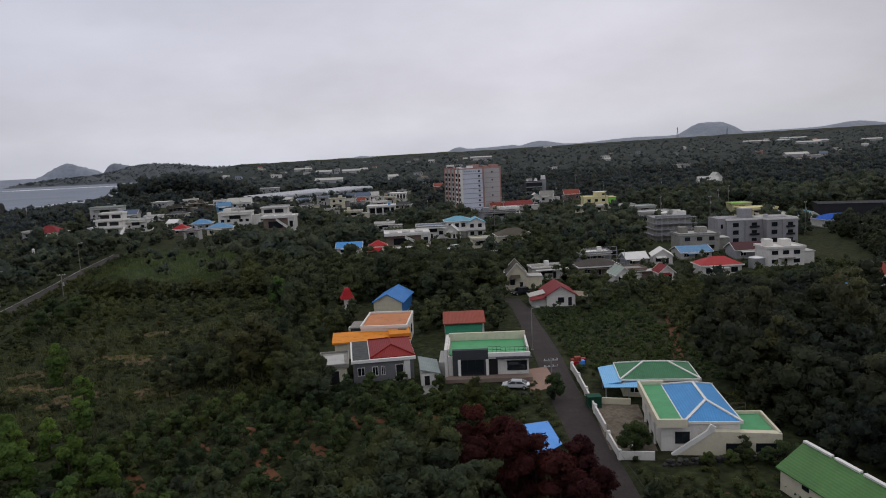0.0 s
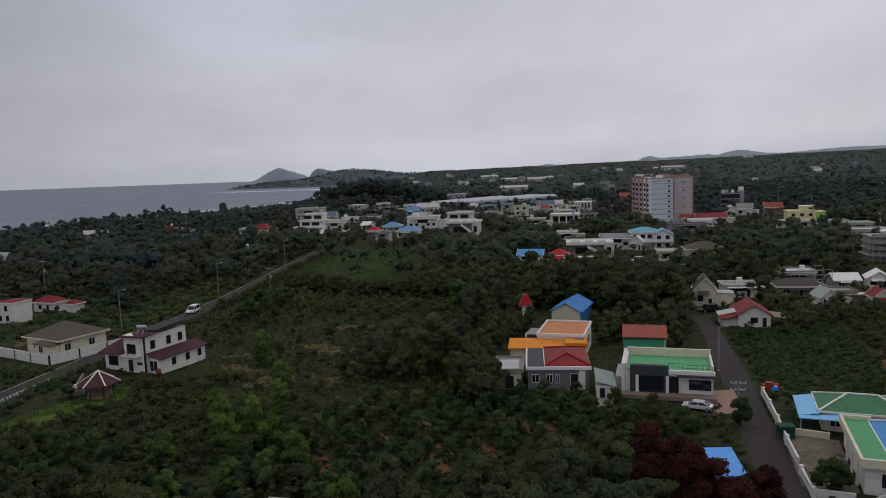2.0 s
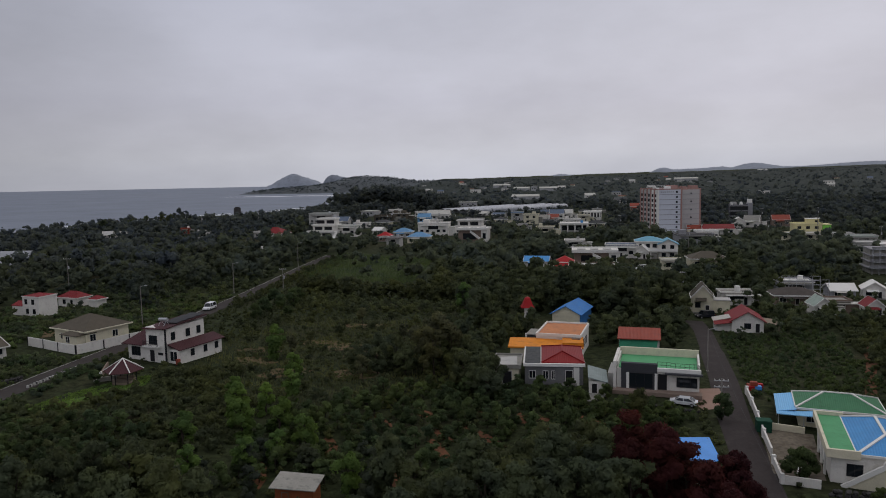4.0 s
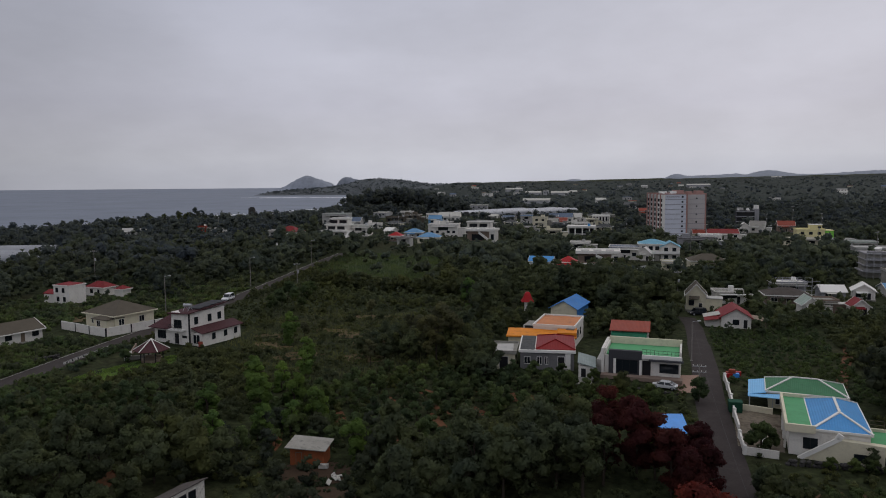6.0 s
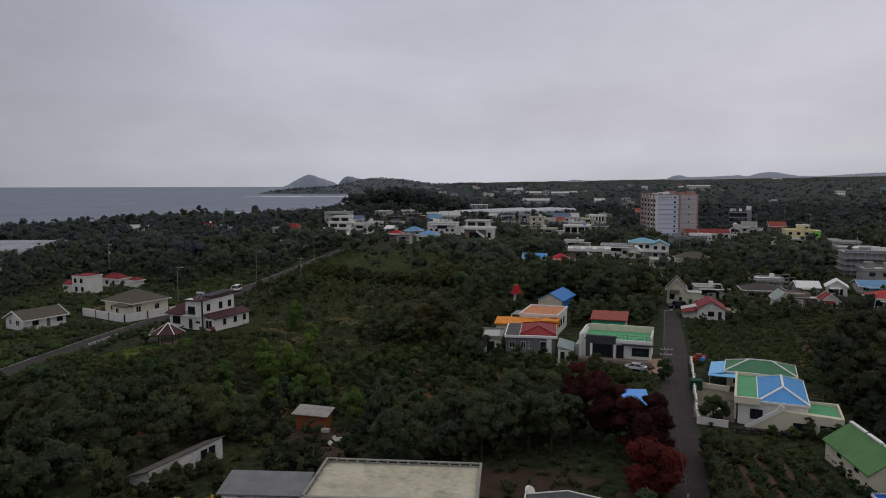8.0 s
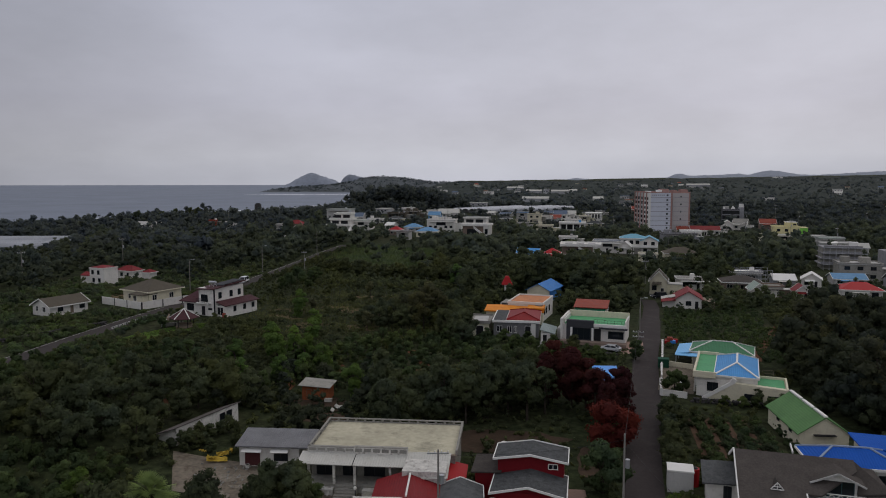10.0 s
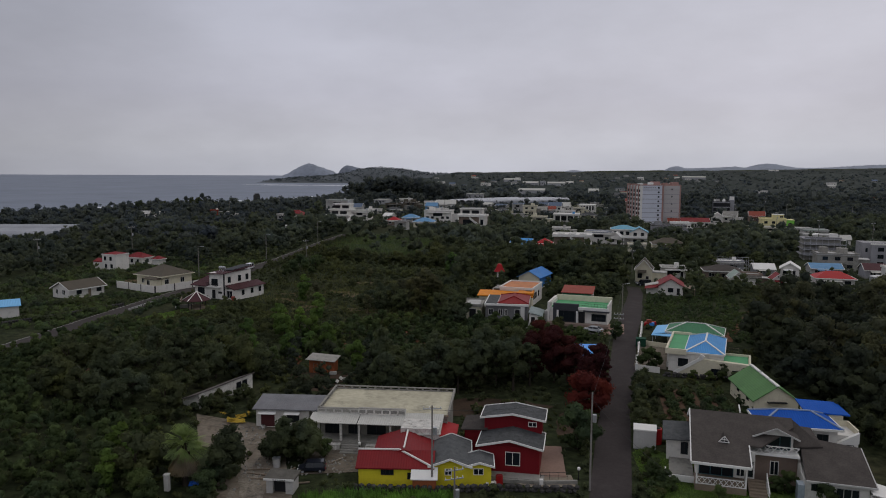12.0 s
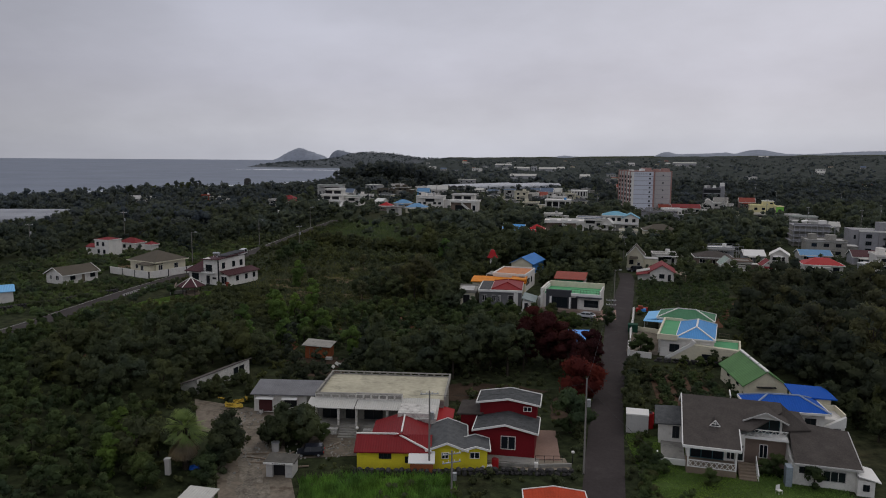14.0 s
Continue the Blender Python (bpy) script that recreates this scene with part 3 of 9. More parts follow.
sf = np.stack([si[:-1, :-1], si[:-1, 1:], si[1:, 1:], si[1:, :-1]], axis=-1).reshape(-1, 4)
sea = tagged(new("sea", arrays_mesh("sea", sv, sf, SEA)), "grey rippled sea under an overcast sky", "sea", kind="structure")


def drape(name, pts, width, material, label, category, lift=0.04, step=3.0, kerb=0.0):
    """A strip of even width laid on the ground along pts, with an optional edge on both sides."""
    line = []
    for a, b in zip(pts, pts[1:]):
        n = max(1, int(math.hypot(b[0] - a[0], b[1] - a[1]) / step))
        line += [(a[0] + (b[0] - a[0]) * i / n, a[1] + (b[1] - a[1]) * i / n) for i in range(n)]
    line.append(pts[-1])
    bm = bmesh.new()
    rows = []
    for i, (x, y) in enumerate(line):
        q, r = line[max(0, i - 1)], line[min(len(line) - 1, i + 1)]
        dx, dy = r[0] - q[0], r[1] - q[1]
        s = math.hypot(dx, dy)
        nx, ny = dy / s, -dx / s
        wv = width if not callable(width) else width(i / (len(line) - 1))
        row = []
        for k in (-0.5, -0.17, 0.17, 0.5):
            px, py = x + nx * wv * k, y + ny * wv * k
            row.append(bm.verts.new((px, py, ground_z(px, py) + lift)))
        rows.append(row)
    for a, b in zip(rows, rows[1:]):
        for k in range(3):
            bm.faces.new((a[k], a[k + 1], b[k + 1], b[k]))
    return single(name, bm, material, Matrix(), label, category, kind="structure")


def patch(name, cx, cy, rx, ry, rz, material, label, category, lift=0.05, seed=0, rough=0.25):
    """A patch with an uneven outline laid on the ground."""
    rnd = random.Random(seed)
    bm = bmesh.new()
    c, s = math.cos(radians(rz)), math.sin(radians(rz))
    rings = []
    n = 28
    ph = [rnd.uniform(0, 6.28) for _ in range(4)]
    for k in (0.0, 0.35, 0.7, 1.0):
        ring = []
        for i in range(n):
            t = 2 * math.pi * i / n
            r = k * (1 + rough * (math.sin(2 * t + ph[0]) * 0.4 + math.sin(3 * t + ph[1]) * 0.4 + math.sin(7 * t + ph[2]) * 0.3))
            x, y = rx * r * math.cos(t), ry * r * math.sin(t)
            px, py = cx + c * x - s * y, cy + s * x + c * y
            ring.append(bm.verts.new((px, py, ground_z(px, py) + lift)))
            if k == 0.0:
                break
        rings.append(ring)
    for i in range(n):
        bm.faces.new((rings[0][0], rings[1][i], rings[1][(i + 1) % n]))
    for a, b in zip(rings[1:], rings[2:]):
        for i in range(n):
            j = (i + 1) % n
            bm.faces.new((a[i], b[i], b[j], a[j]))
    return single(name, bm, material, Matrix(), label, category, kind="structure")


def plot(name, pts, material, label, category, lift=0.05):
    """A four-cornered field or yard laid on the ground."""
    bm = bmesh.new()
    n = 10
    rows = []
    for i in range(n + 1):
        u = i / n
        row = []
        for j in range(n + 1):
            v = j / n
            x = (pts[0][0] * (1 - u) + pts[1][0] * u) * (1 - v) + (pts[3][0] * (1 - u) + pts[2][0] * u) * v
            y = (pts[0][1] * (1 - u) + pts[1][1] * u) * (1 - v) + (pts[3][1] * (1 - u) + pts[2][1] * u) * v
            row.append(bm.verts.new((x, y, ground_z(x, y) + lift)))
        rows.append(row)
    for a, b in zip(rows, rows[1:]):
        for j in range(n):
            bm.faces.new((a[j], b[j], b[j + 1], a[j + 1]))
    return single(name, bm, material, Matrix(), label, category, kind="structure")


# ---- roads, yards and fields ----
LANE = ((9, -45), (13, -12), (17, 20), (20.8, 34), (26, 58), (32.2, 82), (37.6, 105), (42.5, 122), (47.5, 141), (52.5, 160), (54.5, 172))
ROAD = ((-77, 45), (-75, 66), (-72.8, 85), (-71.2, 96.5), (-69.8, 110), (-68, 124), (-65.5, 140), (-62.8, 158), (-60, 185), (-58, 205), (-56.5, 227), (-54.5, 262), (-51, 300))
drape("lane", LANE, lambda u: 4.4 if u < 0.86 else 3.9, ASPHALT, "narrow patched asphalt village lane", "lane")
drape("road", ROAD, 4.6, ROADGREY, "grey two-way asphalt country road", "road")
drape("road_edge_line", [(x - 2.1, y) for x, y in ROAD[1:]], 0.13, PALEGREY, "white painted line along the road's edge", "road line", lift=0.07)
plot("driveway", ((-14.7, 22), (-7.2, 22), (-16.4, 50), (-25.0, 50)), CONCROAD, "stained pale concrete driveway", "driveway")
plot("yard", ((-26.5, 48.5), (-14.5, 47.5), (-14.0, 56.5), (-30.5, 58.5)), CONCROAD, "dirty concrete farmyard beside the sheds", "yard", 0.06)
plot("terrace_yard", ((-12.8, 42), (-6.0, 43), (-1.0, 52), (-12.8, 50)), CONCROAD, "worn concrete forecourt", "yard", 0.07)
plot("driveway_apron", ((33.5, 107.5), (38.2, 108.5), (40.0, 117), (36.6, 117)), PAVING, "reddish concrete apron beside the lane", "apron", 0.06)
plot("house_yard", ((35.5, 88), (40.5, 86), (45.5, 99), (39.5, 101)), CONCROAD, "bare concrete yard behind a low wall", "yard", 0.05)
plot("lawn_villa", ((24.6, 31), (45, 27), (46.5, 36), (27.5, 46)), LAWN, "clipped lawn in front of the villa", "lawn", 0.05)
LAWNEDGE = ((-62.0, 105.2), (-57.4, 103.4), (-52.8, 111), (-48.2, 119.6), (-50.8, 123.6), (-56.0, 118.4), (-60.2, 111.8))
plot("lawn_gazebo", LAWNEDGE, LAWN, "bright mown lawn round the pavilion", "lawn", 0.05)
plot("lawn_side", ((27.3, 44.2), (31.0, 43.2), (31.6, 49.6), (28.4, 50.6)), LAWN, "bright lawn beside the villa", "lawn", 0.06)
plot("meadow", ((-8.6, 26), (6, 27), (5.5, 38), (-11.2, 36.6)), LAWN, "bright overgrown grass plot", "meadow", 0.05)
plot("paved_yard", ((13.6, 39.8), (18.4, 40.2), (18.2, 43.2), (8.8, 42.4)), PALECONC, "stained concrete terrace behind the stone wall", "terrace", 0.09)
plot("paved_strip", ((14.2, 42.6), (17.6, 42.4), (18.2, 51.4), (15.4, 51.6)), PAVING, "pink striped paving beside the red house", "paving", 0.12)
SOILS = ((2.5, 100, 1.1, 4.6, 35), (8.0, 107, 1.0, 3.6, 40), (-3, 96, 0.9, 3.2, 25), (11, 101.5, 0.9, 3.2, 45), (-17, 97, 0.9, 3.5, 15), (-24, 90, 0.9, 4.0, 10),
                                        (-8, 88, 0.9, 3.0, 20), (5, 91, 1.0, 3.2, 40), (-4.6, 107.4, 0.9, 2.6, 40), (1.6, 111.5, 1.2, 3.4, 50), (6.4, 106.2, 1.2, 4.2, 55), (10.5, 106.0, 0.9, 3.0, 60), (-11, 105.4, 0.7, 2.4, 30), (-2.4, 100, 0.7, 2.4, 30), (-45, 80, 0.8, 5.0, 5), (-52, 75, 0.8, 5.0, 5), (-38, 72, 0.8, 4.0, 5), (-17, 79.5, 5.5, 3.0, 10), (-15, 74, 4.0, 2.2, 0), (18, 104, 1.0, 3.2, 40))
for i, (x, y, rx, ry, rz) in enumerate(SOILS):
    patch("soil_patch", x, y, rx, ry, rz, DARKSOIL if rx > 3 else SOIL, "bare orange soil between the orchard trees", "soil", 0.06, i)
DRIES = ((-17.5, 129.5, 4, 2.5, 10), (-23.2, 147.4, 5, 2.5, 20), (-36.5, 134.2, 4, 2.5, 0), (-16, 142, 6, 3, 20), (-27, 150, 6, 2.5, 0), (-6, 164, 5, 2.2, 10), (-30, 128, 5, 2.5, 30), (-18, 128, 4, 3, 0), (-21, 168, 6, 2, 10), (-38, 142, 4, 2, 0), (-83, 158, 9, 4, 25), (-100, 150, 8, 3, 15))
for i, (x, y, rx, ry, rz) in enumerate(DRIES):
    patch("dry_grass_patch", x, y, rx, ry, rz, DRYGRASS, "dry yellowish grass in the overgrown field", "dry grass", 0.06, 40 + i)
for i, (x, y, rx, ry, rz) in enumerate(((-20.6, 47.0, 0.8, 2.4, 12), (-18.8, 42.5, 0.7, 2.8, 20), (-16.6, 36.8, 0.6, 2.6, 16), (-14.6, 32.0, 0.9, 2.2, 10), (-17.6, 40.0, 1.1, 5.0, 17), (-13.4, 29.0, 1.2, 5.0, 14), (-16.0, 34.5, 0.9, 4.0, 19), (-22.0, 53.0, 2.4, 0.9, 15), (-19.2, 50.6, 1.6, 0.7, -8), (-18.6, 36.6, 0.4, 1.8, 22), (-12.6, 27.0, 0.8, 2.2, 14))):
    patch("grit_patch", x, y, rx, ry, rz, GRIT, "pale dusty grit on the driveway", "grit", 0.066 + 0.004 * i, 140 + i, 0.6)
patch("field_grass", -30, 268, 17, 34, 8, FIELDGREEN, "green rough field beyond the tree belt", "field", 0.07, 79)
patch("soil_patch", 9.5, 66.0, 9.0, 3.6, 4, DARKSOIL, "bare dark soil under the trees", "soil", 0.06, 77)
patch("soil_patch", 20.0, 59.5, 1.6, 4.5, -10, DARKSOIL, "bare dark soil beside the garden tree", "soil", 0.06, 78)
drape("dirt_path", ((58.5, 107), (60.6, 112), (66.9, 123.5), (74.2, 135.6), (79, 146)), 1.7, SOIL, "bare dirt track between field and wood", "dirt path", 0.06)
ROWSOIL = mat("row_soil", (0.078, 0.045, 0.027), var=0.4, scale=0.6, fine=3, bump=0.05, stain=(0.04, 0.036, 0.02), stain_amount=0.9)
for x0, y0, x1, y1 in ((36.2, 57.5, 39.2, 76), (38.8, 57.0, 41.6, 75.5), (41.4, 57.0, 43.8, 75.0), (33.8, 58.0, 36.8, 76)):
    drape("soil_row", ((x0, y0), (x1, y1)), 0.8, ROWSOIL, "bare soil strip between crop rows", "soil", 0.06)


# ---- houses near the lane ----
def house_grey_white():
    h = thing("house", 24.15, 116.8, -17.4, "modern grey and white one-storey house with green roof deck", "house", z=0.05)
    h.scale = (0.926, 0.918, 1.0)
    walls(h, 0.0, 0.0, 13.0, 9.2, -0.3, 3.15, WHITE)
    part("roof", box(0.3, 0.35, 3.15, 12.7, 8.9, 3.35), GREEN, h, "green waterproofed roof deck")
    part("cladding", box(0.75, -0.32, -0.3, 6.5, 0.6, 4.1), DARKGREY, h, "charcoal clad front block")
    part("parapet", box(-0.05, 8.9, 3.1, 13.1, 9.35, 4.55), CREAM, h, "pale cream rear parapet")
    parapet(h, -0.1, 0.6, 13.1, 8.9, 3.1, 0.95, 0.3, WHITE, "WE")
    part("parapet", box(6.5, -0.35, 3.0, 13.25, 0.15, 3.55), TRIM, h, "white front roof edge")
    part("fin_wall", box(-0.55, -0.4, 0.0, -0.05, 9.35, 4.3), WHITE, h)
    part("canopy", box(7.7, -1.0, 2.75, 13.5, 0.0, 3.0), DARKGREY, h, "dark flat canopy")
    win(h, 3.8, -0.32, 0.35, 4.0, 2.3, mull=2, frame_mat=BLACK)
    part("pillar", box(1.6, -0.42, 0.2, 2.05, -0.3, 2.7), TRIM, h)
    part("pillar", box(6.1, -0.46, 0.2, 6.5, -0.3, 2.7), TRIM, h)
    door(h, 7.3, 0.0, 0.2, 1.4, 2.4, leaf=BLACK, frame_mat=BLACK)
    win(h, 11.1, 0.0, 0.75, 3.2, 1.5, mull=2, frame_mat=BLACK)
    part("terrace", box(-0.5, -2.0, -0.4, 13.4, 0.0, 0.18), BRICK, h, "dark brown paved terrace")
    rail(h, ((6.5, 0.7, 3.35), (8.6, 0.7, 3.35), (8.6, 0.2, 3.35), (12.9, 0.2, 3.35)), 0.95, BLACK, 0.7)
    part("stair_wall", box(-1.6, 1.5, -0.3, -0.55, 8.5, 1.9), PALEGREY, h)


FRESHRED = mat("fresh_red_roof", (0.20, 0.012, 0.012), rough=0.5, var=0.16, ribs=0.04, stain=(0.2, 0.02, 0.02), stain_amount=0.4)


def house_red_hip():
    h = thing("house", 10.4, 120.7, -7, "low grey house with red hipped roof and white fascia", "house")
    walls(h, 0.0, 0.3, 9.2, 11.0, -0.3, 3.1, mat("dark_grey_render", (0.17, 0.168, 0.17), var=0.2, stain=(0.1, 0.1, 0.1), stain_amount=0.5))
    part("fascia", box(-0.25, -0.1, 3.05, 9.5, 11.3, 3.5), TRIM, h, "broad white eaves band")
    part("roof_deck", box(0.0, 0.2, 3.5, 2.5, 11.1, 3.56), SHINGLE, h, "dark flat roof strip")
    roof_hip(h, 2.9, 0.6, 9.2, 11.0, 3.62, 1.0, FRESHRED, ov=0.25, caps=FRESHRED, cap_w=0.2)
    for x, w in ((3.3, 0.9), (4.5, 0.6)):
        win(h, x, 0.3, 0.9, w, 1.4)
    door(h, 7.0, 0.3, 0.1, 1.2, 2.3, leaf=BLACK)
    part("pillar", box(7.7, 0.05, 0.0, 8.6, 0.3, 2.9), TRIM, h)
    win(h, 1.2, 0.3, 1.0, 1.1, 1.3)
    steps(h, 5.9, 8.2, 0.2, 0.36, 3, CONCRETE)


def house_left_wing():
    h = thing("annex", 5.6, 121.2, -8, "small cream annex with flat weathered concrete roof", "annex")
    walls(h, 0, 0, 3.9, 6.8, -0.3, 2.75, CREAM)
    roof_flat(h, 0, 0, 3.9, 6.8, 2.75, CONCRETE, 0.35, 0.3)
    parapet(h, -0.35, -0.35, 4.25, 7.15, 3.05, 0.3, 0.2, CONCRETE)
    door(h, 2.0, 0, 0.1, 1.6, 2.2, leaf=BLACK)
    part("roof_patch", slab(bmesh.new(), [(0.4, 0.6, 3.08), (3.6, 0.8, 3.12), (3.4, 4.6, 3.5), (0.6, 4.4, 3.4)], 0.08), PALEGREY, h, "loose grey sheets on the roof")


def house_side_annex():
    h = thing("annex", 19.5, 114.6, -10, "white side annex with sloping grey-green roof", "annex")
    walls(h, 0, 0, 2.5, 6.5, -0.3, 2.3, WHITE)
    b = slab(bmesh.new(), [(-0.15, -0.3, 3.0), (2.8, -0.3, 2.25), (2.8, 6.8, 2.25), (-0.15, 6.8, 3.0)], 0.14)
    part("roof", b, mat("grey_green_sheet", (0.23, 0.27, 0.26), ribs=0.04), h)
    door(h, 0.8, 0, 0.0, 0.9, 2.0, leaf=BLACK)
    part("ramp", slab(bmesh.new(), [(-0.4, -2.6, 0.1), (2.2, -2.6, 0.05), (2.2, 0, 0.5), (-0.4, 0, 0.5)], 0.4), CONCRETE, h)


def house_orange():
    h = thing("outbuilding", 9.2, 134.6, -9, "long low outbuilding with flat orange painted roof", "outbuilding")
    walls(h, 0, 0, 12.6, 4.6, -0.3, 2.75, CREAM)
    part("roof", slab(bmesh.new(), [(-0.4, -0.4, 3.0), (12.9, -0.4, 3.0), (12.9, 5.0, 3.45), (-0.4, 5.0, 3.45)], 0.25), ORANGE, h)
    part("roof_step", box(9.2, 0.0, 3.2, 12.9, 4.8, 3.75), ORANGE, h)


def house_terracotta():
    h = thing("house", 14.3, 138.6, -18, "white house with flat terracotta roof deck and parapet", "house")
    h.scale = (0.95, 1.14, 1.0)
    walls(h, 0, 0, 8.6, 9.6, -0.3, 4.0, WHITE)
    part("roof", box(0.2, 0.2, 4.0, 8.4, 9.4, 4.15), TERRA, h, "terracotta coloured roof deck")
    parapet(h, -0.1, -0.1, 8.7, 9.7, 3.9, 0.5, 0.28, TRIM)
    for y in (1.6, 3.4, 6.0):
        win(h, 8.6, y, 1.4, 1.1, 1.5, "E", BLACK, 0)
    walls(h, -2.6, 3.0, 0, 7.0, -0.3, 3.2, DARKGREY, "dark side porch")
    part("roof", box(-2.8, 2.8, 3.2, 0, 7.2, 3.35), CONCRETE, h)
    t = bmesh.new()
    bar(t, (-3.2, 4.4, 2.6), (-2.2, 4.4, 2.6), 0.55, sides=14)
    part("water_tank", t, TRIM, h, "white plastic water tank")
    part("stair_tower", box(7.0, -0.9, 0, 8.6, 0, 3.9), BRICK, h)


def barn_blue():
    h = thing("barn", 20.7, 163.5, -24, "old barn with patched blue sheet roof", "barn")
    h.scale = (0.92, 0.92, 0.95)
    walls(h, 0, 0, 6.6, 11.5, -0.3, 3.5, CREAM)
    roof_gable(h, 0, 0, 6.6, 11.5, 3.5, 1.7, BARNBLUE, 0.5, "y", gable=CREAM)
    part("cladding", box(6.6, 0.2, 0.3, 6.7, 11.3, 3.4), BARNBLUE, h, "blue sheet side wall")


def hut_red():
    h = thing("hut", 15.4, 164.6, 0, "small white hut under a steep bright red roof", "hut")
    walls(h, -0.7, -0.7, 0.7, 0.7, -0.3, 4.6, WHITE)
    bm = bmesh.new()
    lv = ((1.45, 4.4), (1.05, 5.1), (0.6, 6.3), (0.35, 6.6))
    rings = [[bm.verts.new((sx * r, sy * r, z)) for sx, sy in ((-1, -1), (1, -1), (1, 1), (-1, 1))] for r, z in lv]
    for a, b in zip(rings, rings[1:]):
        for i in range(4):
            bm.faces.new((a[i], a[(i + 1) % 4], b[(i + 1) % 4], b[i]))
    bm.faces.new(rings[-1])
    bm.faces.new(rings[0][::-1])
    part("roof", bm, BRIGHTRED, h)
    win(h, 0, -0.7, 2.4, 0.8, 1.0)


def shed_red_green():
    h = thing("shed", 29.7, 139.4, -15, "shed with rust-red sheet roof and green tarpaulin front", "shed")
    h.scale = (0.88, 1.0, 1.0)
    walls(h, 0, 0.2, 8.2, 5.5, -0.3, 2.8, WHITE)
    part("roof", slab(bmesh.new(), [(-0.3, -0.3, 3.0), (8.5, -0.3, 3.0), (8.5, 5.8, 3.9), (-0.3, 5.8, 3.9)], 0.15), RUSTRED, h)
    part("tarpaulin", slab(bmesh.new(), [(0.1, -1.2, 1.4), (7.6, -1.2, 1.3), (7.9, 0.15, 2.75), (0.1, 0.15, 2.75)], 0.06), mat("green_tarpaulin", (0.03, 0.16, 0.09), var=0.3, bump=0.03), h, "sagging green tarpaulin")


def house_blue_green():
    h = thing("house", 40.5, 85.7, -20.8, "two-level cream house with blue hipped roof and green terraces", "house", z=-2.3)
    h.scale = (1.01, 1.045, 1.0)
    walls(h, 0.26, 0.35, 8.9, 12.3, -0.4, 4.1, WHITE)
    part("roof_deck", box(0.0, 0.0, 4.1, 3.0, 12.7, 4.25), GREEN, h, "bright green roof terrace")
    parapet(h, -0.26, -0.3, 3.05, 12.95, 3.75, 0.95, 0.32, CREAM, "SNW")
    roof_hip(h, 3.08, 0.46, 8.75, 12.3, 4.25, 1.4, BLUE, ov=0.35, caps=TRIM, fascia=TRIM, cap_w=0.3)
    walls(h, 8.9, 0.4, 12.9, 6.0, -0.4, 2.7, CREAM)
    part("terrace_deck", box(8.9, 0.4, 2.7, 12.7, 5.8, 2.85), GREEN, h, "green side terrace")
    parapet(h, 8.9, -0.6, 13.1, 6.1, 2.6, 0.6, 0.28, CREAM, "NE")
    bm = bmesh.new()
    pts = ((1.4, -0.4), (1.4, 0.4), (5.6, 3.4), (13.1, 3.1), (13.1, -0.4))
    f = [bm.verts.new((x, -0.6, z)) for x, z in pts]
    b = [bm.verts.new((x, 0.3, z)) for x, z in pts]
    bm.faces.new(f)
    bm.faces.new(b[::-1])
    for i in range(5):
        j = (i + 1) % 5
        bm.faces.new((f[j], f[i], b[i], b[j]))
    part("lower_wall", bm, CREAM, h, "cream lower storey wall with a sloping stair side")
    part("coping", beam(bmesh.new(), (1.3, -0.55, 0.6), (5.6, -0.55, 3.6), 0.3, 0.5), TRIM, h, "white stair coping")
    part("pier", beam(bmesh.new(), (5.4, -0.55, 3.5), (5.75, -0.55, 4.1), 0.3, 0.7), TRIM, h)
    part("terrace_deck", box(5.6, -0.3, 2.86, 12.8, 0.6, 2.95), GREEN, h)
    win(h, 2.6, 0.35, 1.6, 1.6, 1.4, mull=1, frame_mat=BLACK)
    win(h, 8.3, -0.6, 1.0, 2.4, 1.0, mull=1, frame_mat=BLACK)
    win(h, 11.4, -0.6, 1.0, 2.2, 1.0, mull=1, frame_mat=BLACK)
    part("porch", box(-2.0, 1.0, -0.4, 0.2, 9.0, 0.5), PAVING, h, "raised tiled porch")
    for y in (2.0, 5.0, 8.0):
        part("post", box(-0.2, y, 0.5, 0.05, y + 0.25, 3.8), TRIM, h)
    part("stair_wall", slab(bmesh.new(), [(-3.6, -1.6, 0.3), (-3.2, -1.6, 0.3), (-1.6, 6.0, 1.8), (-2.0, 6.0, 1.8)], 1.2), TRIM, h, "white sloping stair wall")
    rail(h, ((9.6, 5.9, 3.2), (11.2, 5.9, 3.2)), 1.0, WOOD, 0.8)


def house_green_hip():
    h = thing("house", 44.6, 102.1, -21.4, "low house with dark green hipped roof and sky-blue porch roof", "house", z=-1.45)
    h.scale = (0.893, 0.927, 1.0)
    walls(h, 0.5, 0.5, 11.5, 7.6, -0.4, 2.9, CREAM)
    roof_hip(h, 0.4, 0.4, 11.6, 7.8, 2.95, 1.35, GREENROOF, ov=0.4, caps=TRIM, cap_w=0.26, fascia=TRIM)
    part("porch_roof", slab(bmesh.new(), [(-2.6, -0.6, 2.45), (0.1, -0.6, 2.85), (0.1, 7.9, 2.85), (-2.6, 7.9, 2.45)], 0.1), SKYBLUE, h, "sky-blue sheet porch roof")
    part("porch_roof", slab(bmesh.new(), [(-2.6, -1.7, 2.4), (4.6, -1.7, 2.4), (4.6, 0.1, 2.75), (-2.6, -0.6, 2.45)], 0.1), SKYBLUE, h)
    for x, y in ((-2.4, -1.5), (-2.4, 3.5), (-2.4, 7.6), (1.0, -1.5)):
        part("post", box(x, y, -0.3, x + 0.12, y + 0.12, 2.4), STEEL, h)
    for x in (2.2, 5.0):
        win(h, x, 0.5, 0.9, 1.4, 1.3)


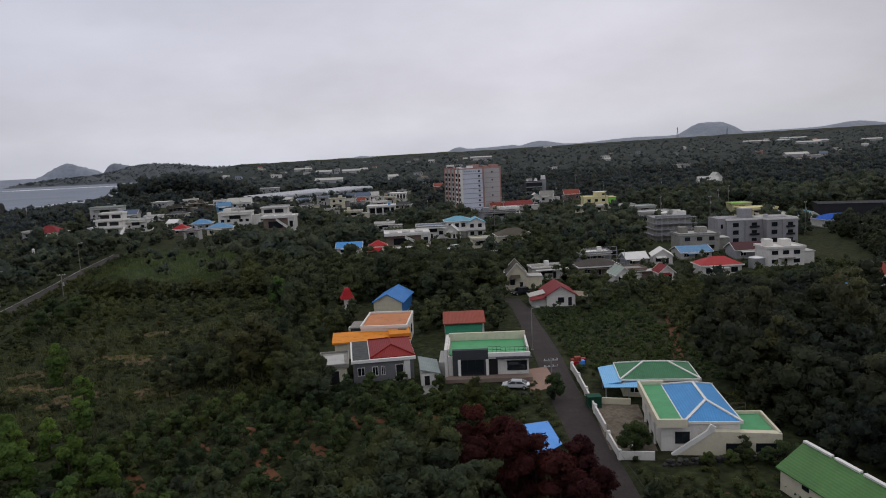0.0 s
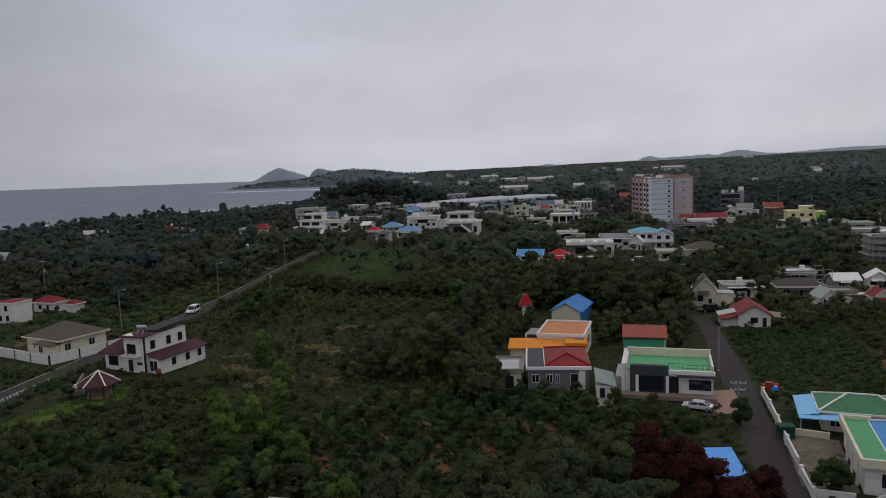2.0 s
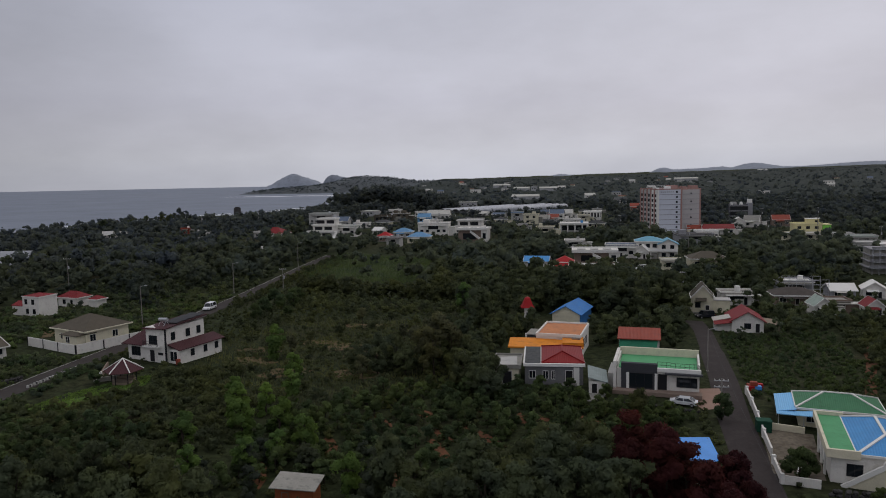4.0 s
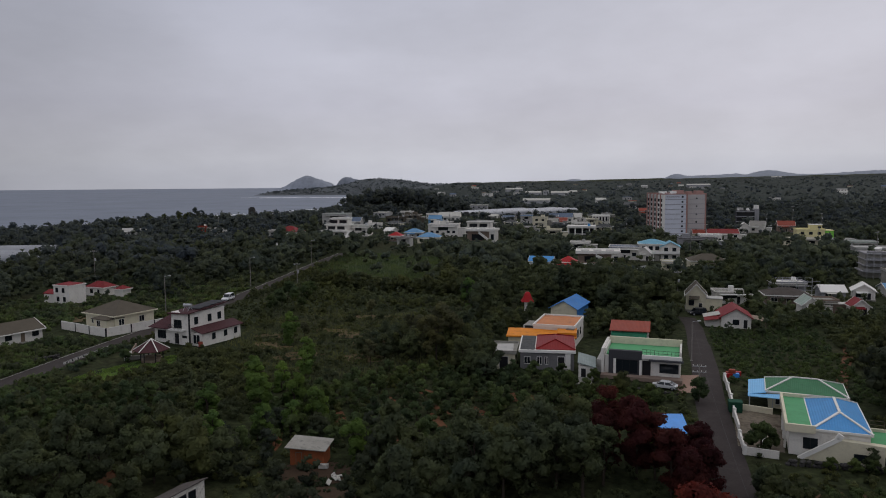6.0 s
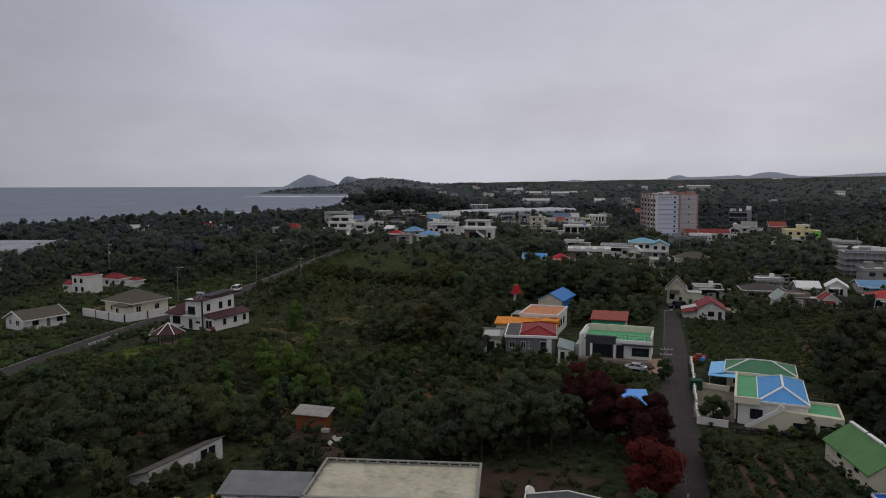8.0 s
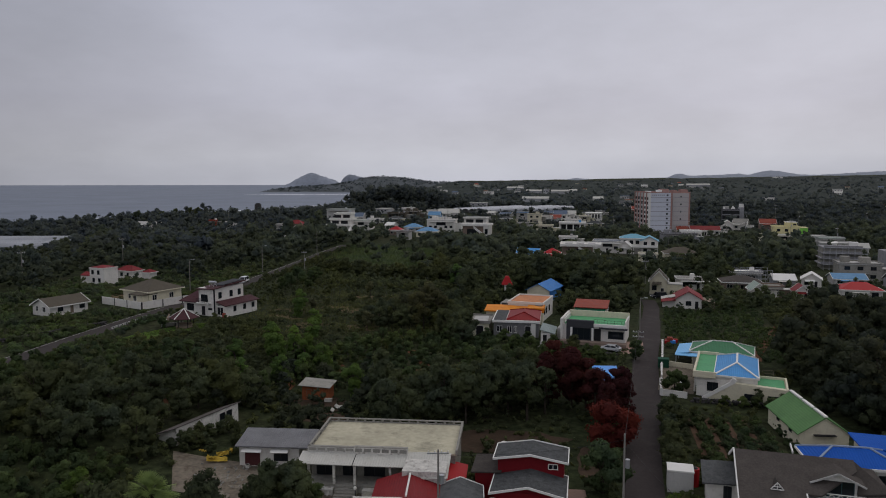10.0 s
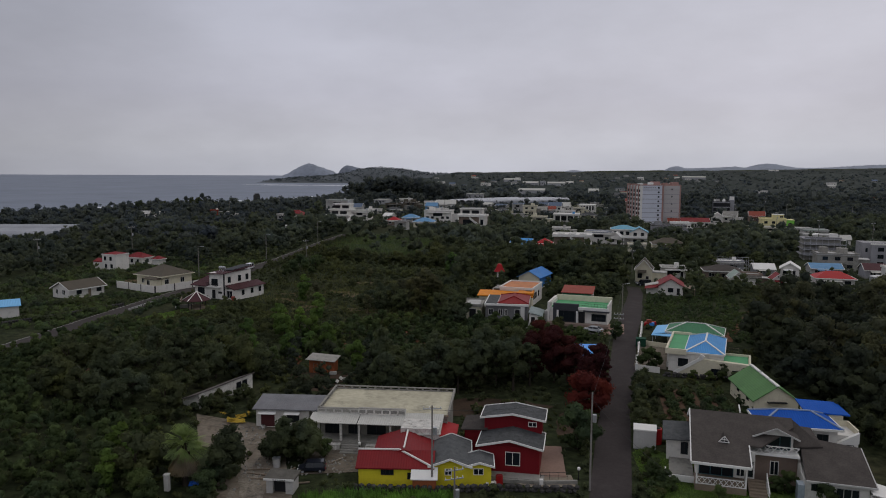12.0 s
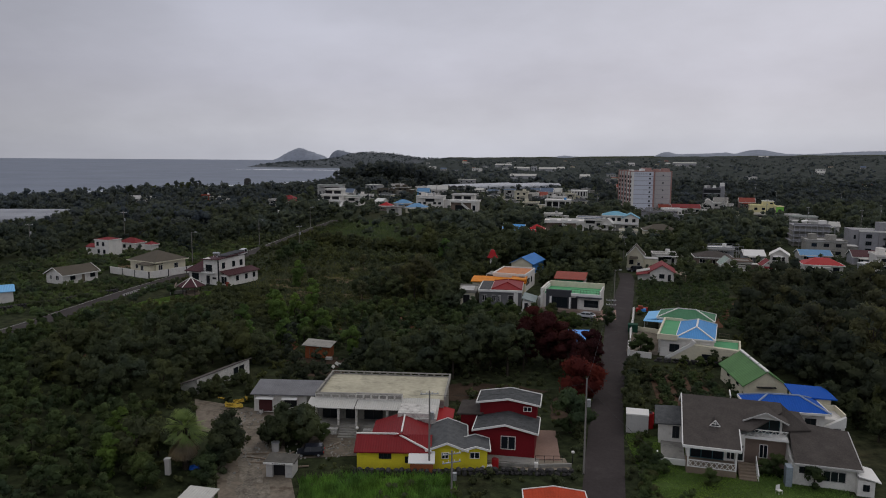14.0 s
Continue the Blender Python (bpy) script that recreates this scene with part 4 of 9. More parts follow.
def barn_green():
    h = thing("barn", 46.6, 63.6, -3, "white barn with moss-green sheet gable roof", "barn")
    h.scale = (0.93, 0.93, 1.0)
    walls(h, 0, 0, 6.4, 11.4, -0.4, 2.6, CREAM)
    _, ridge = roof_gable(h, 0, 0, 6.4, 11.4, 2.6, 2.0, GRASSROOF, 0.35, "y", gable=CREAM)
    for a, b in ((0.0, 0.3), (0.34, 0.62), (0.66, 1.0)):
        q, r = Vector(ridge[0]), Vector(ridge[1])
        part("ridge_vent", beam(bmesh.new(), q.lerp(r, a), q.lerp(r, b), 0.45, 0.2), TRIM, h, "white ridge ventilator")
    for y in (3.0, 7.5):
        win(h, 0, y, 1.6, 1.0, 0.8, "W", BLACK, 0)
    part("canopy", box(1.8, -0.6, 2.2, 4.6, 0, 2.3), BLACK, h)


DUSTYCAP = mat("dusty_blue_ridge", (0.26, 0.32, 0.42), var=0.15)


def house_deep_blue():
    h = thing("house", 43.0, 50.3, -8, "white house with deep blue hipped roof and white ridge tiles", "house")
    walls(h, -0.6, 0.45, 7.95, 5.6, -0.4, 3.55, WHITE)
    roof_hip(h, -0.6, 0.45, 7.95, 5.3, 3.6, 1.25, DEEPBLUE, ov=0.5, caps=DUSTYCAP, fascia=TRIM, cap_w=0.2)
    walls(h, 6.2, 5.2, 10.2, 8.8, -0.4, 3.7, CREAM)
    part("roof", slab(bmesh.new(), [(5.6, 5.0, 4.1), (10.9, 4.9, 3.9), (10.6, 9.2, 4.2), (5.6, 9.2, 4.4)], 0.16), DEEPBLUE, h, "second deep blue roof")
    for x in (2.6, 6.3):
        win(h, x, 0.45, 1.6, 1.3, 1.2, frame_mat=BLACK)
    walls(h, 8.2, 1.6, 10.6, 5.2, -0.4, 2.4, WHITE)
    parapet(h, 8.1, 1.5, 10.8, 5.2, 2.4, 0.7, 0.2, CREAM, "NE")
    part("stair_wall", slab(bmesh.new(), [(7.4, 0.9, 1.2), (10.6, 0.9, 3.0), (10.6, 1.4, 3.0), (7.4, 1.4, 1.2)], 1.3), TRIM, h, "white outside stair")
    part("stair_base", box(8.6, 0.95, -0.4, 10.5, 1.38, 1.9), WHITE, h)
    win(h, 9.6, 0.95, 0.5, 0.8, 1.0, frame_mat=BLACK)


def villa_grey():
    h = thing("villa", 30.9, 40.2, -15, "white villa with dark grey shingle roofs, porch and balcony", "villa")
    walls(h, 0.4, 2.7, 6.2, 11.0, -0.4, 3.6, WHITE)
    bm = slab(bmesh.new(), [(-0.25, -0.5, 3.35), (5.7, -0.5, 3.35), (5.7, 7.4, 6.6), (-0.25, 7.4, 6.6)], 0.16)
    slab(bm, [(-0.25, 7.4, 6.6), (10.6, 7.4, 6.6), (10.6, 12.2, 4.2), (-0.25, 12.2, 4.2)], 0.16)
    slab(bm, [(5.7, 2.6, 4.62), (7.0, 2.6, 4.62), (10.6, 6.0, 6.02), (10.6, 7.4, 6.6), (5.7, 7.4, 6.6)], 0.16)
    part("roof", bm, VILLAROOF, h, "big dark grey shingle roof")
    for a, b in (((-0.3, -0.5, 3.3), (-0.3, 7.4, 6.55)), ((-0.3, 12.2, 4.15), (-0.3, 7.4, 6.55)), ((-0.3, -0.52, 3.25), (5.75, -0.52, 3.25)), ((5.75, -0.5, 3.3), (5.75, 2.6, 4.55)), ((5.2, 7.4, 6.75), (5.2, 9.0, 7.0))):
        part("bargeboard", beam(bmesh.new(), a, b, 0.12, 0.28), TRIM, h)
    g = bmesh.new()
    vs = [g.verts.new(p) for p in ((0.4, 2.7, 3.5), (0.4, 11.0, 3.5), (0.4, 11.0, 4.7), (0.4, 7.4, 6.45), (0.4, 2.7, 4.5))]
    g.faces.new(vs)
    part("gable", g, WHITE, h)
    d = bmesh.new()
    for a, b, c in (((2.75, 2.6, 4.75), (3.65, 2.6, 4.75), (3.2, 2.6, 5.35)),):
        va = [d.verts.new(q) for q in (a, b, c)]
        vb = [d.verts.new((q[0], q[1] + 1.4, q[2] + 0.02)) for q in (a, b, c)]
        d.faces.new((va[1], vb[1], vb[2], va[2]))
        d.faces.new((va[2], vb[2], vb[0], va[0]))
    vent = part("roof_vent", d, VILLAROOF, h, "small triangular roof vent with white frame")
    d = bmesh.new()
    for a, b in (((2.62, 2.52, 4.72), (3.2, 2.52, 5.42)), ((3.78, 2.52, 4.72), (3.2, 2.52, 5.42)), ((2.62, 2.52, 4.74), (3.78, 2.52, 4.74)), ((3.2, 2.52, 4.74), (3.2, 2.52, 5.36)), ((2.9, 2.52, 5.02), (3.5, 2.52, 5.02))):
        beam(d, a, b, 0.05, 0.08)
    part("vent_frame", d, TRIM, vent, "white triangular frame")
    # the dark of the vent's hole is drawn as a flat black face
    d = bmesh.new()
    d.faces.new([d.verts.new(q) for q in ((2.72, 2.58, 4.72), (3.68, 2.58, 4.72), (3.2, 2.58, 5.36))])
    part("louvre", d, BLACK, vent)
    part("porch_floor", box(0.2, -0.1, -0.4, 5.4, 2.8, 0.8), WOOD, h)
    for x in (0.35, 5.3):
        part("post", box(x - 0.08, -0.1, 0.7, x + 0.08, 0.06, 3.3), TRIM, h)
    lattice(h, (0.35, -0.1, 0.85), (5.3, -0.1, 0.85), 0.75, TRIM, 9)
    opening("glazed_door", h, 2.5, 2.7, 0.8, 3.6, 2.2, "S", mat("teal_frame", (0.05, 0.13, 0.15)), GLASS, 2)
    win(h, 5.0, 2.7, 1.0, 0.9, 1.8)
    # middle part with balcony
    walls(h, 6.2, 4.2, 10.9, 11.0, -0.4, 3.5, BRICK, "brown brick middle wall")
    walls(h, 5.6, 2.4, 6.4, 4.4, -0.4, 4.0, WHITE)
    win(h, 6.0, 2.4, 1.2, 0.5, 1.7, frame_mat=BLACK, mull=0)
    win(h, 8.6, 4.2, 1.0, 0.9, 1.6)
    part("balcony_floor", box(6.5, 3.4, 3.4, 11.0, 5.6, 3.6), TRIM, h)
    lattice(h, (6.6, 3.5, 3.65), (10.9, 3.5, 3.65), 0.85, TRIM, 6)
    walls(h, 6.7, 5.0, 10.5, 10.0, 3.5, 5.5, WHITE)
    opening("glazed_door", h, 8.6, 5.0, 3.65, 3.3, 1.8, "S", mat("dark_teal_frame", (0.03, 0.075, 0.085)), GLASS, 2)
    roof_gable(h, 6.6, 4.3, 10.6, 6.2, 5.5, 0.95, VILLAROOF, 0.4, "y", gable=WHITE)
    for a, b in (((6.2, 3.88, 5.24), (8.6, 3.88, 6.36)), ((11.0, 3.88, 5.24), (8.6, 3.88, 6.36))):
        part("bargeboard", beam(bmesh.new(), a, b, 0.08, 0.16), PALEGREY, h)
    part("roof_slope", slab(bmesh.new(), [(10.5, 4.6, 4.3), (13.6, 5.6, 4.3), (13.4, 11.6, 4.3), (10.5, 11.9, 4.4), (10.55, 7.4, 6.55)], 0.14), VILLAROOF, h)
    steps(h, 5.7, 7.5, 2.2, 1.08, 6, WOOD, 0.42)
    t = bmesh.new()
    beam(t, (7.6, 2.2, 1.9), (7.6, -0.6, 0.8), 0.08, 0.1)
    for i in range(5):
        y = 2.1 - i * 0.62
        beam(t, (7.6, y, 0.2), (7.6, y, 1.8 - i * 0.25), 0.07, 0.07)
    part("stair_rail", t, TRIM, h)
    # wing
    walls(h, 10.9, 0.3, 17.0, 9.4, -0.4, 2.5, WHITE)
    b = slab(bmesh.new(), [(11.0, -0.2, 2.6), (17.5, -0.2, 2.6), (17.5, 6.7, 4.2), (11.4, 7.2, 4.7)], 0.16)
    slab(b, [(11.4, 7.2, 4.7), (17.5, 6.7, 4.2), (17.5, 9.9, 2.7), (11.4, 9.9, 2.9)], 0.16)
    part("wing_roof", b, VILLAROOF, h, "dark grey shingle wing roof")
    g = bmesh.new()
    for x in (10.95, 16.95):
        g.faces.new([g.verts.new(q) for q in ((x, 0.3, 2.4), (x, 9.4, 2.4), (x, 9.4, 2.75), (x, 6.9, 4.1), (x, 0.3, 2.65))])
    part("gable", g, WHITE, h)
    part("bargeboard", beam(bmesh.new(), (11.0, -0.22, 2.52), (17.55, -0.22, 2.52), 0.1, 0.2), PALEGREY, h)
    part("bargeboard", beam(bmesh.new(), (17.55, -0.2, 2.52), (17.55, 6.7, 4.12), 0.1, 0.2), PALEGREY, h)
    win(h, 15.0, 0.3, 0.8, 2.2, 1.2, mull=2, frame_mat=PALEGREY)
    win(h, 12.0, 0.3, 1.4, 0.8, 0.7, frame_mat=BLACK)
    part("porch_screen", box(10.2, -0.6, -0.2, 10.85, 0.6, 2.2), mat("pale_blue_glazing", (0.2, 0.235, 0.26), rough=0.2, var=0.3), h, "pale glazed side porch")
    walls(h, 17.0, -0.6, 18.6, 2.4, -0.4, 1.7, WHITE)
    part("lean_to_roof", slab(bmesh.new(), [(17.0, -0.8, 2.2), (19.1, -0.8, 1.75), (19.1, 2.8, 1.75), (17.0, 2.8, 2.2)], 0.1), TRIM, h, "white lean-to roof")
    win(h, 17.8, -0.6, 0.6, 0.6, 0.7, frame_mat=BLACK)
    # annex
    walls(h, -2.7, 7.6, 0.4, 11.0, -0.4, 2.7, WHITE)
    part("annex_roof", slab(bmesh.new(), [(-3.2, 7.1, 2.7), (0.3, 7.1, 2.9), (0.3, 11.4, 3.7), (-3.2, 11.4, 3.5)], 0.15), SHINGLE, h, "grey shingle annex roof")
    win(h, -0.7, 7.6, 0.9, 0.8, 1.5, frame_mat=BLACK)
    part("side_terrace", box(-2.4, 2.0, -0.4, 0.2, 7.6, 0.4), CONCRETE, h)
    parapet(h, -2.9, 1.2, 0.2, 3.4, 0.2, 0.7, 0.15, TRIM, "SW")


def house_yellow():
    h = thing("house", -5.4, 39.7, 0, "bright yellow cottage with red and grey shingle roofs", "house")
    walls(h, 0, 0, 8.0, 4.4, -0.3, 2.25, YELLOW)
    roof_gable(h, 0, 0, 8.0, 4.4, 2.25, 0.95, RED, 0.3, "x", gable=YELLOW)
    walls(h, 1.4, 4.0, 8.2, 8.6, -0.3, 2.3, YELLOW)
    roof_gable(h, 1.4, 2.2, 8.2, 8.6, 2.3, 1.1, RED, 0.3, "y", gable=YELLOW)
    for a, b in (((-0.35, 2.2, 3.27), (4.3, 2.2, 3.27)), ((4.8, 2.2, 3.5), (4.8, 8.9, 3.5)), ((4.3, 2.2, 3.27), (8.3, -0.3, 2.25))):
        part("ridge_cap", beam(bmesh.new(), a, b, 0.17, 0.15), TRIM, h, "white ridge cap")
    walls(h, 8.0, 0.3, 12.0, 7.2, -0.3, 2.4, YELLOW)
    roof_gable(h, 8.0, 0.3, 12.0, 7.2, 2.4, 0.75, SHINGLE, 0.4, "y", gable=YELLOW, trim=TRIM)
    walls(h, 12.0, 0.5, 14.5, 3.4, -0.3, 2.3, YELLOW)
    roof_gable(h, 12.0, 0.5, 14.5, 3.4, 2.35, 0.35, SHINGLE, 0.35, "y", gable=YELLOW, trim=TRIM)
    for x, y, w, z in ((3.4, 0, 0.9, 1.25), (2.7, 0, 0.5, 1.25), (6.0, 0, 1.3, 0.8), (9.8, 0.3, 0.8, 1.2), (13.1, 0.5, 1.1, 1.2)):
        win(h, x, y, z, w, 0.75, frame_mat=TRIM if x > 9 else BLACK)
    part("porch", box(6.0, -1.3, -0.3, 8.5, -0.02, 1.35), WOODRED, h, "orange-brown timber porch")
    part("porch_roof", slab(bmesh.new(), [(5.8, -1.5, 1.45), (8.7, -1.5, 1.45), (8.7, 0, 2.2), (5.8, 0, 2.2)], 0.1), TRIM, h, "white porch roof")


def house_deep_red():
    h = thing("house", 7.6, 43.4, -9, "deep red timber house with stepped grey shingle roofs", "house")
    walls(h, 0.3, 0.3, 7.0, 4.8, -0.3, 3.35, BARNRED)
    roof_gable(h, 0.3, 0.3, 7.0, 4.8, 3.4, 0.75, SHINGLE, 0.45, "y", gable=BARNRED, trim=TRIM)
    walls(h, 0.2, 4.6, 7.0, 8.0, -0.3, 5.2, BARNRED)
    roof_gable(h, 0.2, 4.6, 7.0, 8.0, 5.2, 0.55, SHINGLE, 0.45, "y", gable=BARNRED, trim=TRIM)
    win(h, 4.0, 0.3, 1.1, 1.7, 1.6)
    win(h, 5.9, 4.6, 4.2, 1.0, 0.6)
    walls(h, -2.2, 4.6, 0.6, 8.0, -0.3, 3.5, BARNRED)
    part("roof", slab(bmesh.new(), [(-2.6, 4.2, 3.5), (0.6, 4.2, 3.7), (0.6, 8.4, 4.0), (-2.6, 8.4, 3.8)], 0.15), VILLAROOF, h)
    part("step", box(0.0, -1.2, -0.3, 7.6, 0.3, 0.3), CONCRETE, h)
    rail(h, ((7.2, -0.4, 0.1), (10.2, 0.1, 0.1)), 0.8, BLACK, 0.8)


GRIMY = mat("grimy_white_paint", (0.56, 0.54, 0.49), var=0.3, scale=1.1, fine=5.0, stain=(0.17, 0.155, 0.135), stain_amount=0.95)


def house_concrete():
    h = thing("house", -12.2, 52.6, -3.5, "weathered concrete house with broad flat roof and white awning", "house")
    walls(h, 0, 0, 16.2, 9.0, -0.3, 3.75, CONCRETE)
    part("roof", box(-0.2, -0.2, 3.75, 16.4, 9.2, 3.95), ROOFCREAM, h, "stained cream roof coating")
    bm = bmesh.new()
    for x0, y0, x1, y1 in ((-0.3, 9.0, 16.5, 9.25), (-0.3, -0.25, -0.05, 9.0), (16.25, -0.25, 16.5, 9.0)):
        bx(bm, x0, y0, 3.9, x1, y1, 4.05)
        bx(bm, x0, y0, 4.3, x1, y1, 4.42)
        n = int(max(x1 - x0, y1 - y0) / 1.1)
        for i in range(n + 1):
            u = i / n
            cx, cy = (x0 + (x1 - x0 - 0.25) * u, y0) if x1 - x0 > 1 else (x0, y0 + (y1 - y0 - 0.25) * u)
            bx(bm, cx, cy, 4.05, cx + 0.25, cy + 0.25, 4.3)
    part("parapet", bm, CONCRETE, h, "openwork concrete parapet")
    for x0, x1, y, top in ((-0.3, 5.0, -0.3, 4.35), (5.0, 11.0, -0.4, 4.45)):
        part("parapet", box(x0, y, 3.7, x1, -0.05, top), GRIMY, h, "stained white panelled parapet")
        r = bmesh.new()
        n = int((x1 - x0) / 0.9)
        for i in range(n):
            q = x0 + (x1 - x0) * (i + 0.12) / n
            bx(r, q, y - 0.03, 3.9, q + (x1 - x0) / n * 0.76, y - 0.003, top - 0.16)
        part("relief", r, CONCRETE, h)
        part("coping", box(x0, y - 0.06, top, x1, 0.0, top + 0.07), CONCRETE, h)
    b = slab(bmesh.new(), [(-0.9, -2.7, 3.3), (5.2, -2.7, 3.3), (5.2, -0.2, 3.75), (-0.9, -0.2, 3.75)], 0.08)
    part("awning", b, SHEET, h, "white sheet awning")
    b = slab(bmesh.new(), [(5.3, -2.7, 3.3), (11.0, -2.7, 3.3), (11.0, -0.2, 3.75), (5.3, -0.2, 3.75)], 0.08)
    part("awning", b, SHEET, h, "white sheet awning")
    part("terrace", box(-0.4, -2.4, -0.3, 11.0, 0, 0.95), CONCRETE, h, "raised concrete terrace")
    for x in (0.2, 3.0, 5.3, 9.2):
        part("post", box(x, -2.3, 0.95, x + 0.28, -2.05, 3.4), GRIMY, h)
    for x, w in ((1.6, 2.0), (4.4, 1.6), (7.2, 2.4)):
        opening("sliding_door", h, x, 0, 1.0, w, 2.1, "S", BLACK, GLASS, 1)
    steps(h, 3.4, 5.8, -2.4, 0.9, 5, CONCRETE, 0.36)
    part("planter", box(0.4, -3.2, 0, 3.2, -2.4, 0.7), GRIMY, h)
    part("planter", box(6.4, -3.2, 0, 8.6, -2.4, 0.7), GRIMY, h)
    walls(h, 11.0, -4.6, 15.6, 0, -0.3, 3.7, GRIMY)
    part("roof", slab(bmesh.new(), [(11.0, -4.8, 2.9), (15.8, -4.8, 3.2), (15.8, 0.0, 4.0), (11.0, 0.0, 3.98)], 0.1), SHEET, h, "pale sheet side roof")
    part("side_roof", slab(bmesh.new(), [(15.4, -4.4, 2.6), (17.6, -4.2, 2.3), (17.6, 0.6, 2.5), (15.4, 0.6, 3.0)], 0.1), BRIGHTRED, h, "bright red side roof")
    walls(h, 15.6, -3.8, 17.3, 0.4, -0.3, 2.3, WHITE)


def shed_grey_roof():
    h = thing("shed", -21.7, 56.6, -2, "white shed with grey sheet roof and brown doors", "shed")
    walls(h, 0, 0, 7.2, 3.8, -0.3, 2.5, WHITE)
    part("roof", slab(bmesh.new(), [(-0.4, -0.4, 2.55), (8.6, -0.4, 2.55), (8.6, 4.2, 3.15), (-0.4, 4.2, 3.15)], 0.14), mat("mid_grey_sheet", (0.19, 0.19, 0.195), ribs=0.04), h)
    door(h, 1.6, 0, 0, 2.0, 1.9, leaf=mat("brown_door", (0.085, 0.03, 0.03)), frame_mat=WHITE)
    win(h, 5.0, 0, 0.7, 1.7, 1.2, frame_mat=BLACK)
    for x0, x1 in ((0.4, 2.8), (3.9, 6.0)):
        part("awning", slab(bmesh.new(), [(x0, -0.7, 1.95), (x1, -0.7, 1.95), (x1, 0, 2.2), (x0, 0, 2.2)], 0.05), TRIM, h)


def shed_long_white():
    h = thing("shed", -32.1, 57.1, -23, "long white shed half hidden by bushes", "shed")
    bm = bmesh.new()
    ends = [[bm.verts.new((x, y, z)) for x, z in ((-3.0, -0.6), (0.0, -0.6), (0.0, 1.96), (-3.0, 0.86))] for y in (3.4, 14.6)]
    bm.faces.new(ends[0])
    bm.faces.new(ends[1][::-1])
    for i in range(4):
        j = (i + 1) % 4
        bm.faces.new((ends[0][j], ends[0][i], ends[1][i], ends[1][j]))
    part("wall", bm, GRIMY, h, "rust-streaked white walls")
    part("roof", slab(bmesh.new(), [(-3.4, 3.0, 0.86), (0.15, 3.0, 2.16), (0.15, 15.0, 2.16), (-3.4, 15.0, 0.86)], 0.12), mat("brown_rusted_sheet", (0.085, 0.074, 0.068), ribs=0.04, var=0.4, stain=(0.17, 0.16, 0.15), stain_amount=0.7), h)
    for y, w in ((11.5, 1.0), (12.8, 1.0)):
        win(h, 0, y, 0.35, w, 1.2, "E", BLACK, 0)
    part("front_sheet", box(-2.9, 3.34, -0.4, -0.1, 3.4, 0.8), SHEET, h)


def shed_brown():
    h = thing("shed", -20.4, 81.4, -5, "red-brown timber shed with weathered grey roof", "shed")
    h.scale = (0.85, 0.85, 0.9)
    walls(h, 0.3, 0.3, 5.2, 3.6, -0.3, 2.3, WOODRED)
    part("roof", slab(bmesh.new(), [(-0.2, -0.5, 2.75), (5.7, -0.5, 2.45), (5.7, 4.2, 2.55), (-0.2, 4.2, 2.9)], 0.1), CONCRETE, h)
    door(h, 1.6, 0.3, 0, 0.9, 1.9, leaf=WOODRED, frame_mat=WOOD)
    part("side_bench", box(4.6, -0.4, 0, 5.9, 0.3, 0.5), SHEET, h)


def garage():
    h = thing("garage", -14.9, 37.3, -4, "small concrete garage with dark opening", "garage")
    h.scale = (0.78, 0.8, 0.78)
    walls(h, 0, 0, 0.9, 2.6, -0.2, 2.0, PALEGREY)
    walls(h, 2.7, 0, 3.7, 2.6, -0.2, 2.0, PALEGREY)
    walls(h, 0.9, 2.3, 2.7, 2.6, -0.2, 2.0, CONCRETE)
    roof_flat(h, 0, 0, 3.7, 2.6, 2.0, mat("mossy_concrete", (0.115, 0.108, 0.092), var=0.35, stain=(0.05, 0.05, 0.04), stain_amount=0.8), 0.3, 0.28)
    part("fascia", box(-0.3, -0.34, 2.02, 4.0, -0.3, 2.3), TRIM, h, "white front edge of the roof")
    b = bmesh.new()
    for i in range(6):
        bx(b, 1.0 + i * 0.32, -0.36, 2.09, 1.2 + i * 0.32, -0.342, 2.22)
    part("sign", b, BLACK, h, "row of dark unreadable bars on the roof edge")
    # added black sheet for the shade inside the open garage, no real shutter
    part("shutter", box(0.9, 0.6, 0, 2.7, 0.66, 2.0), BLACK, h)


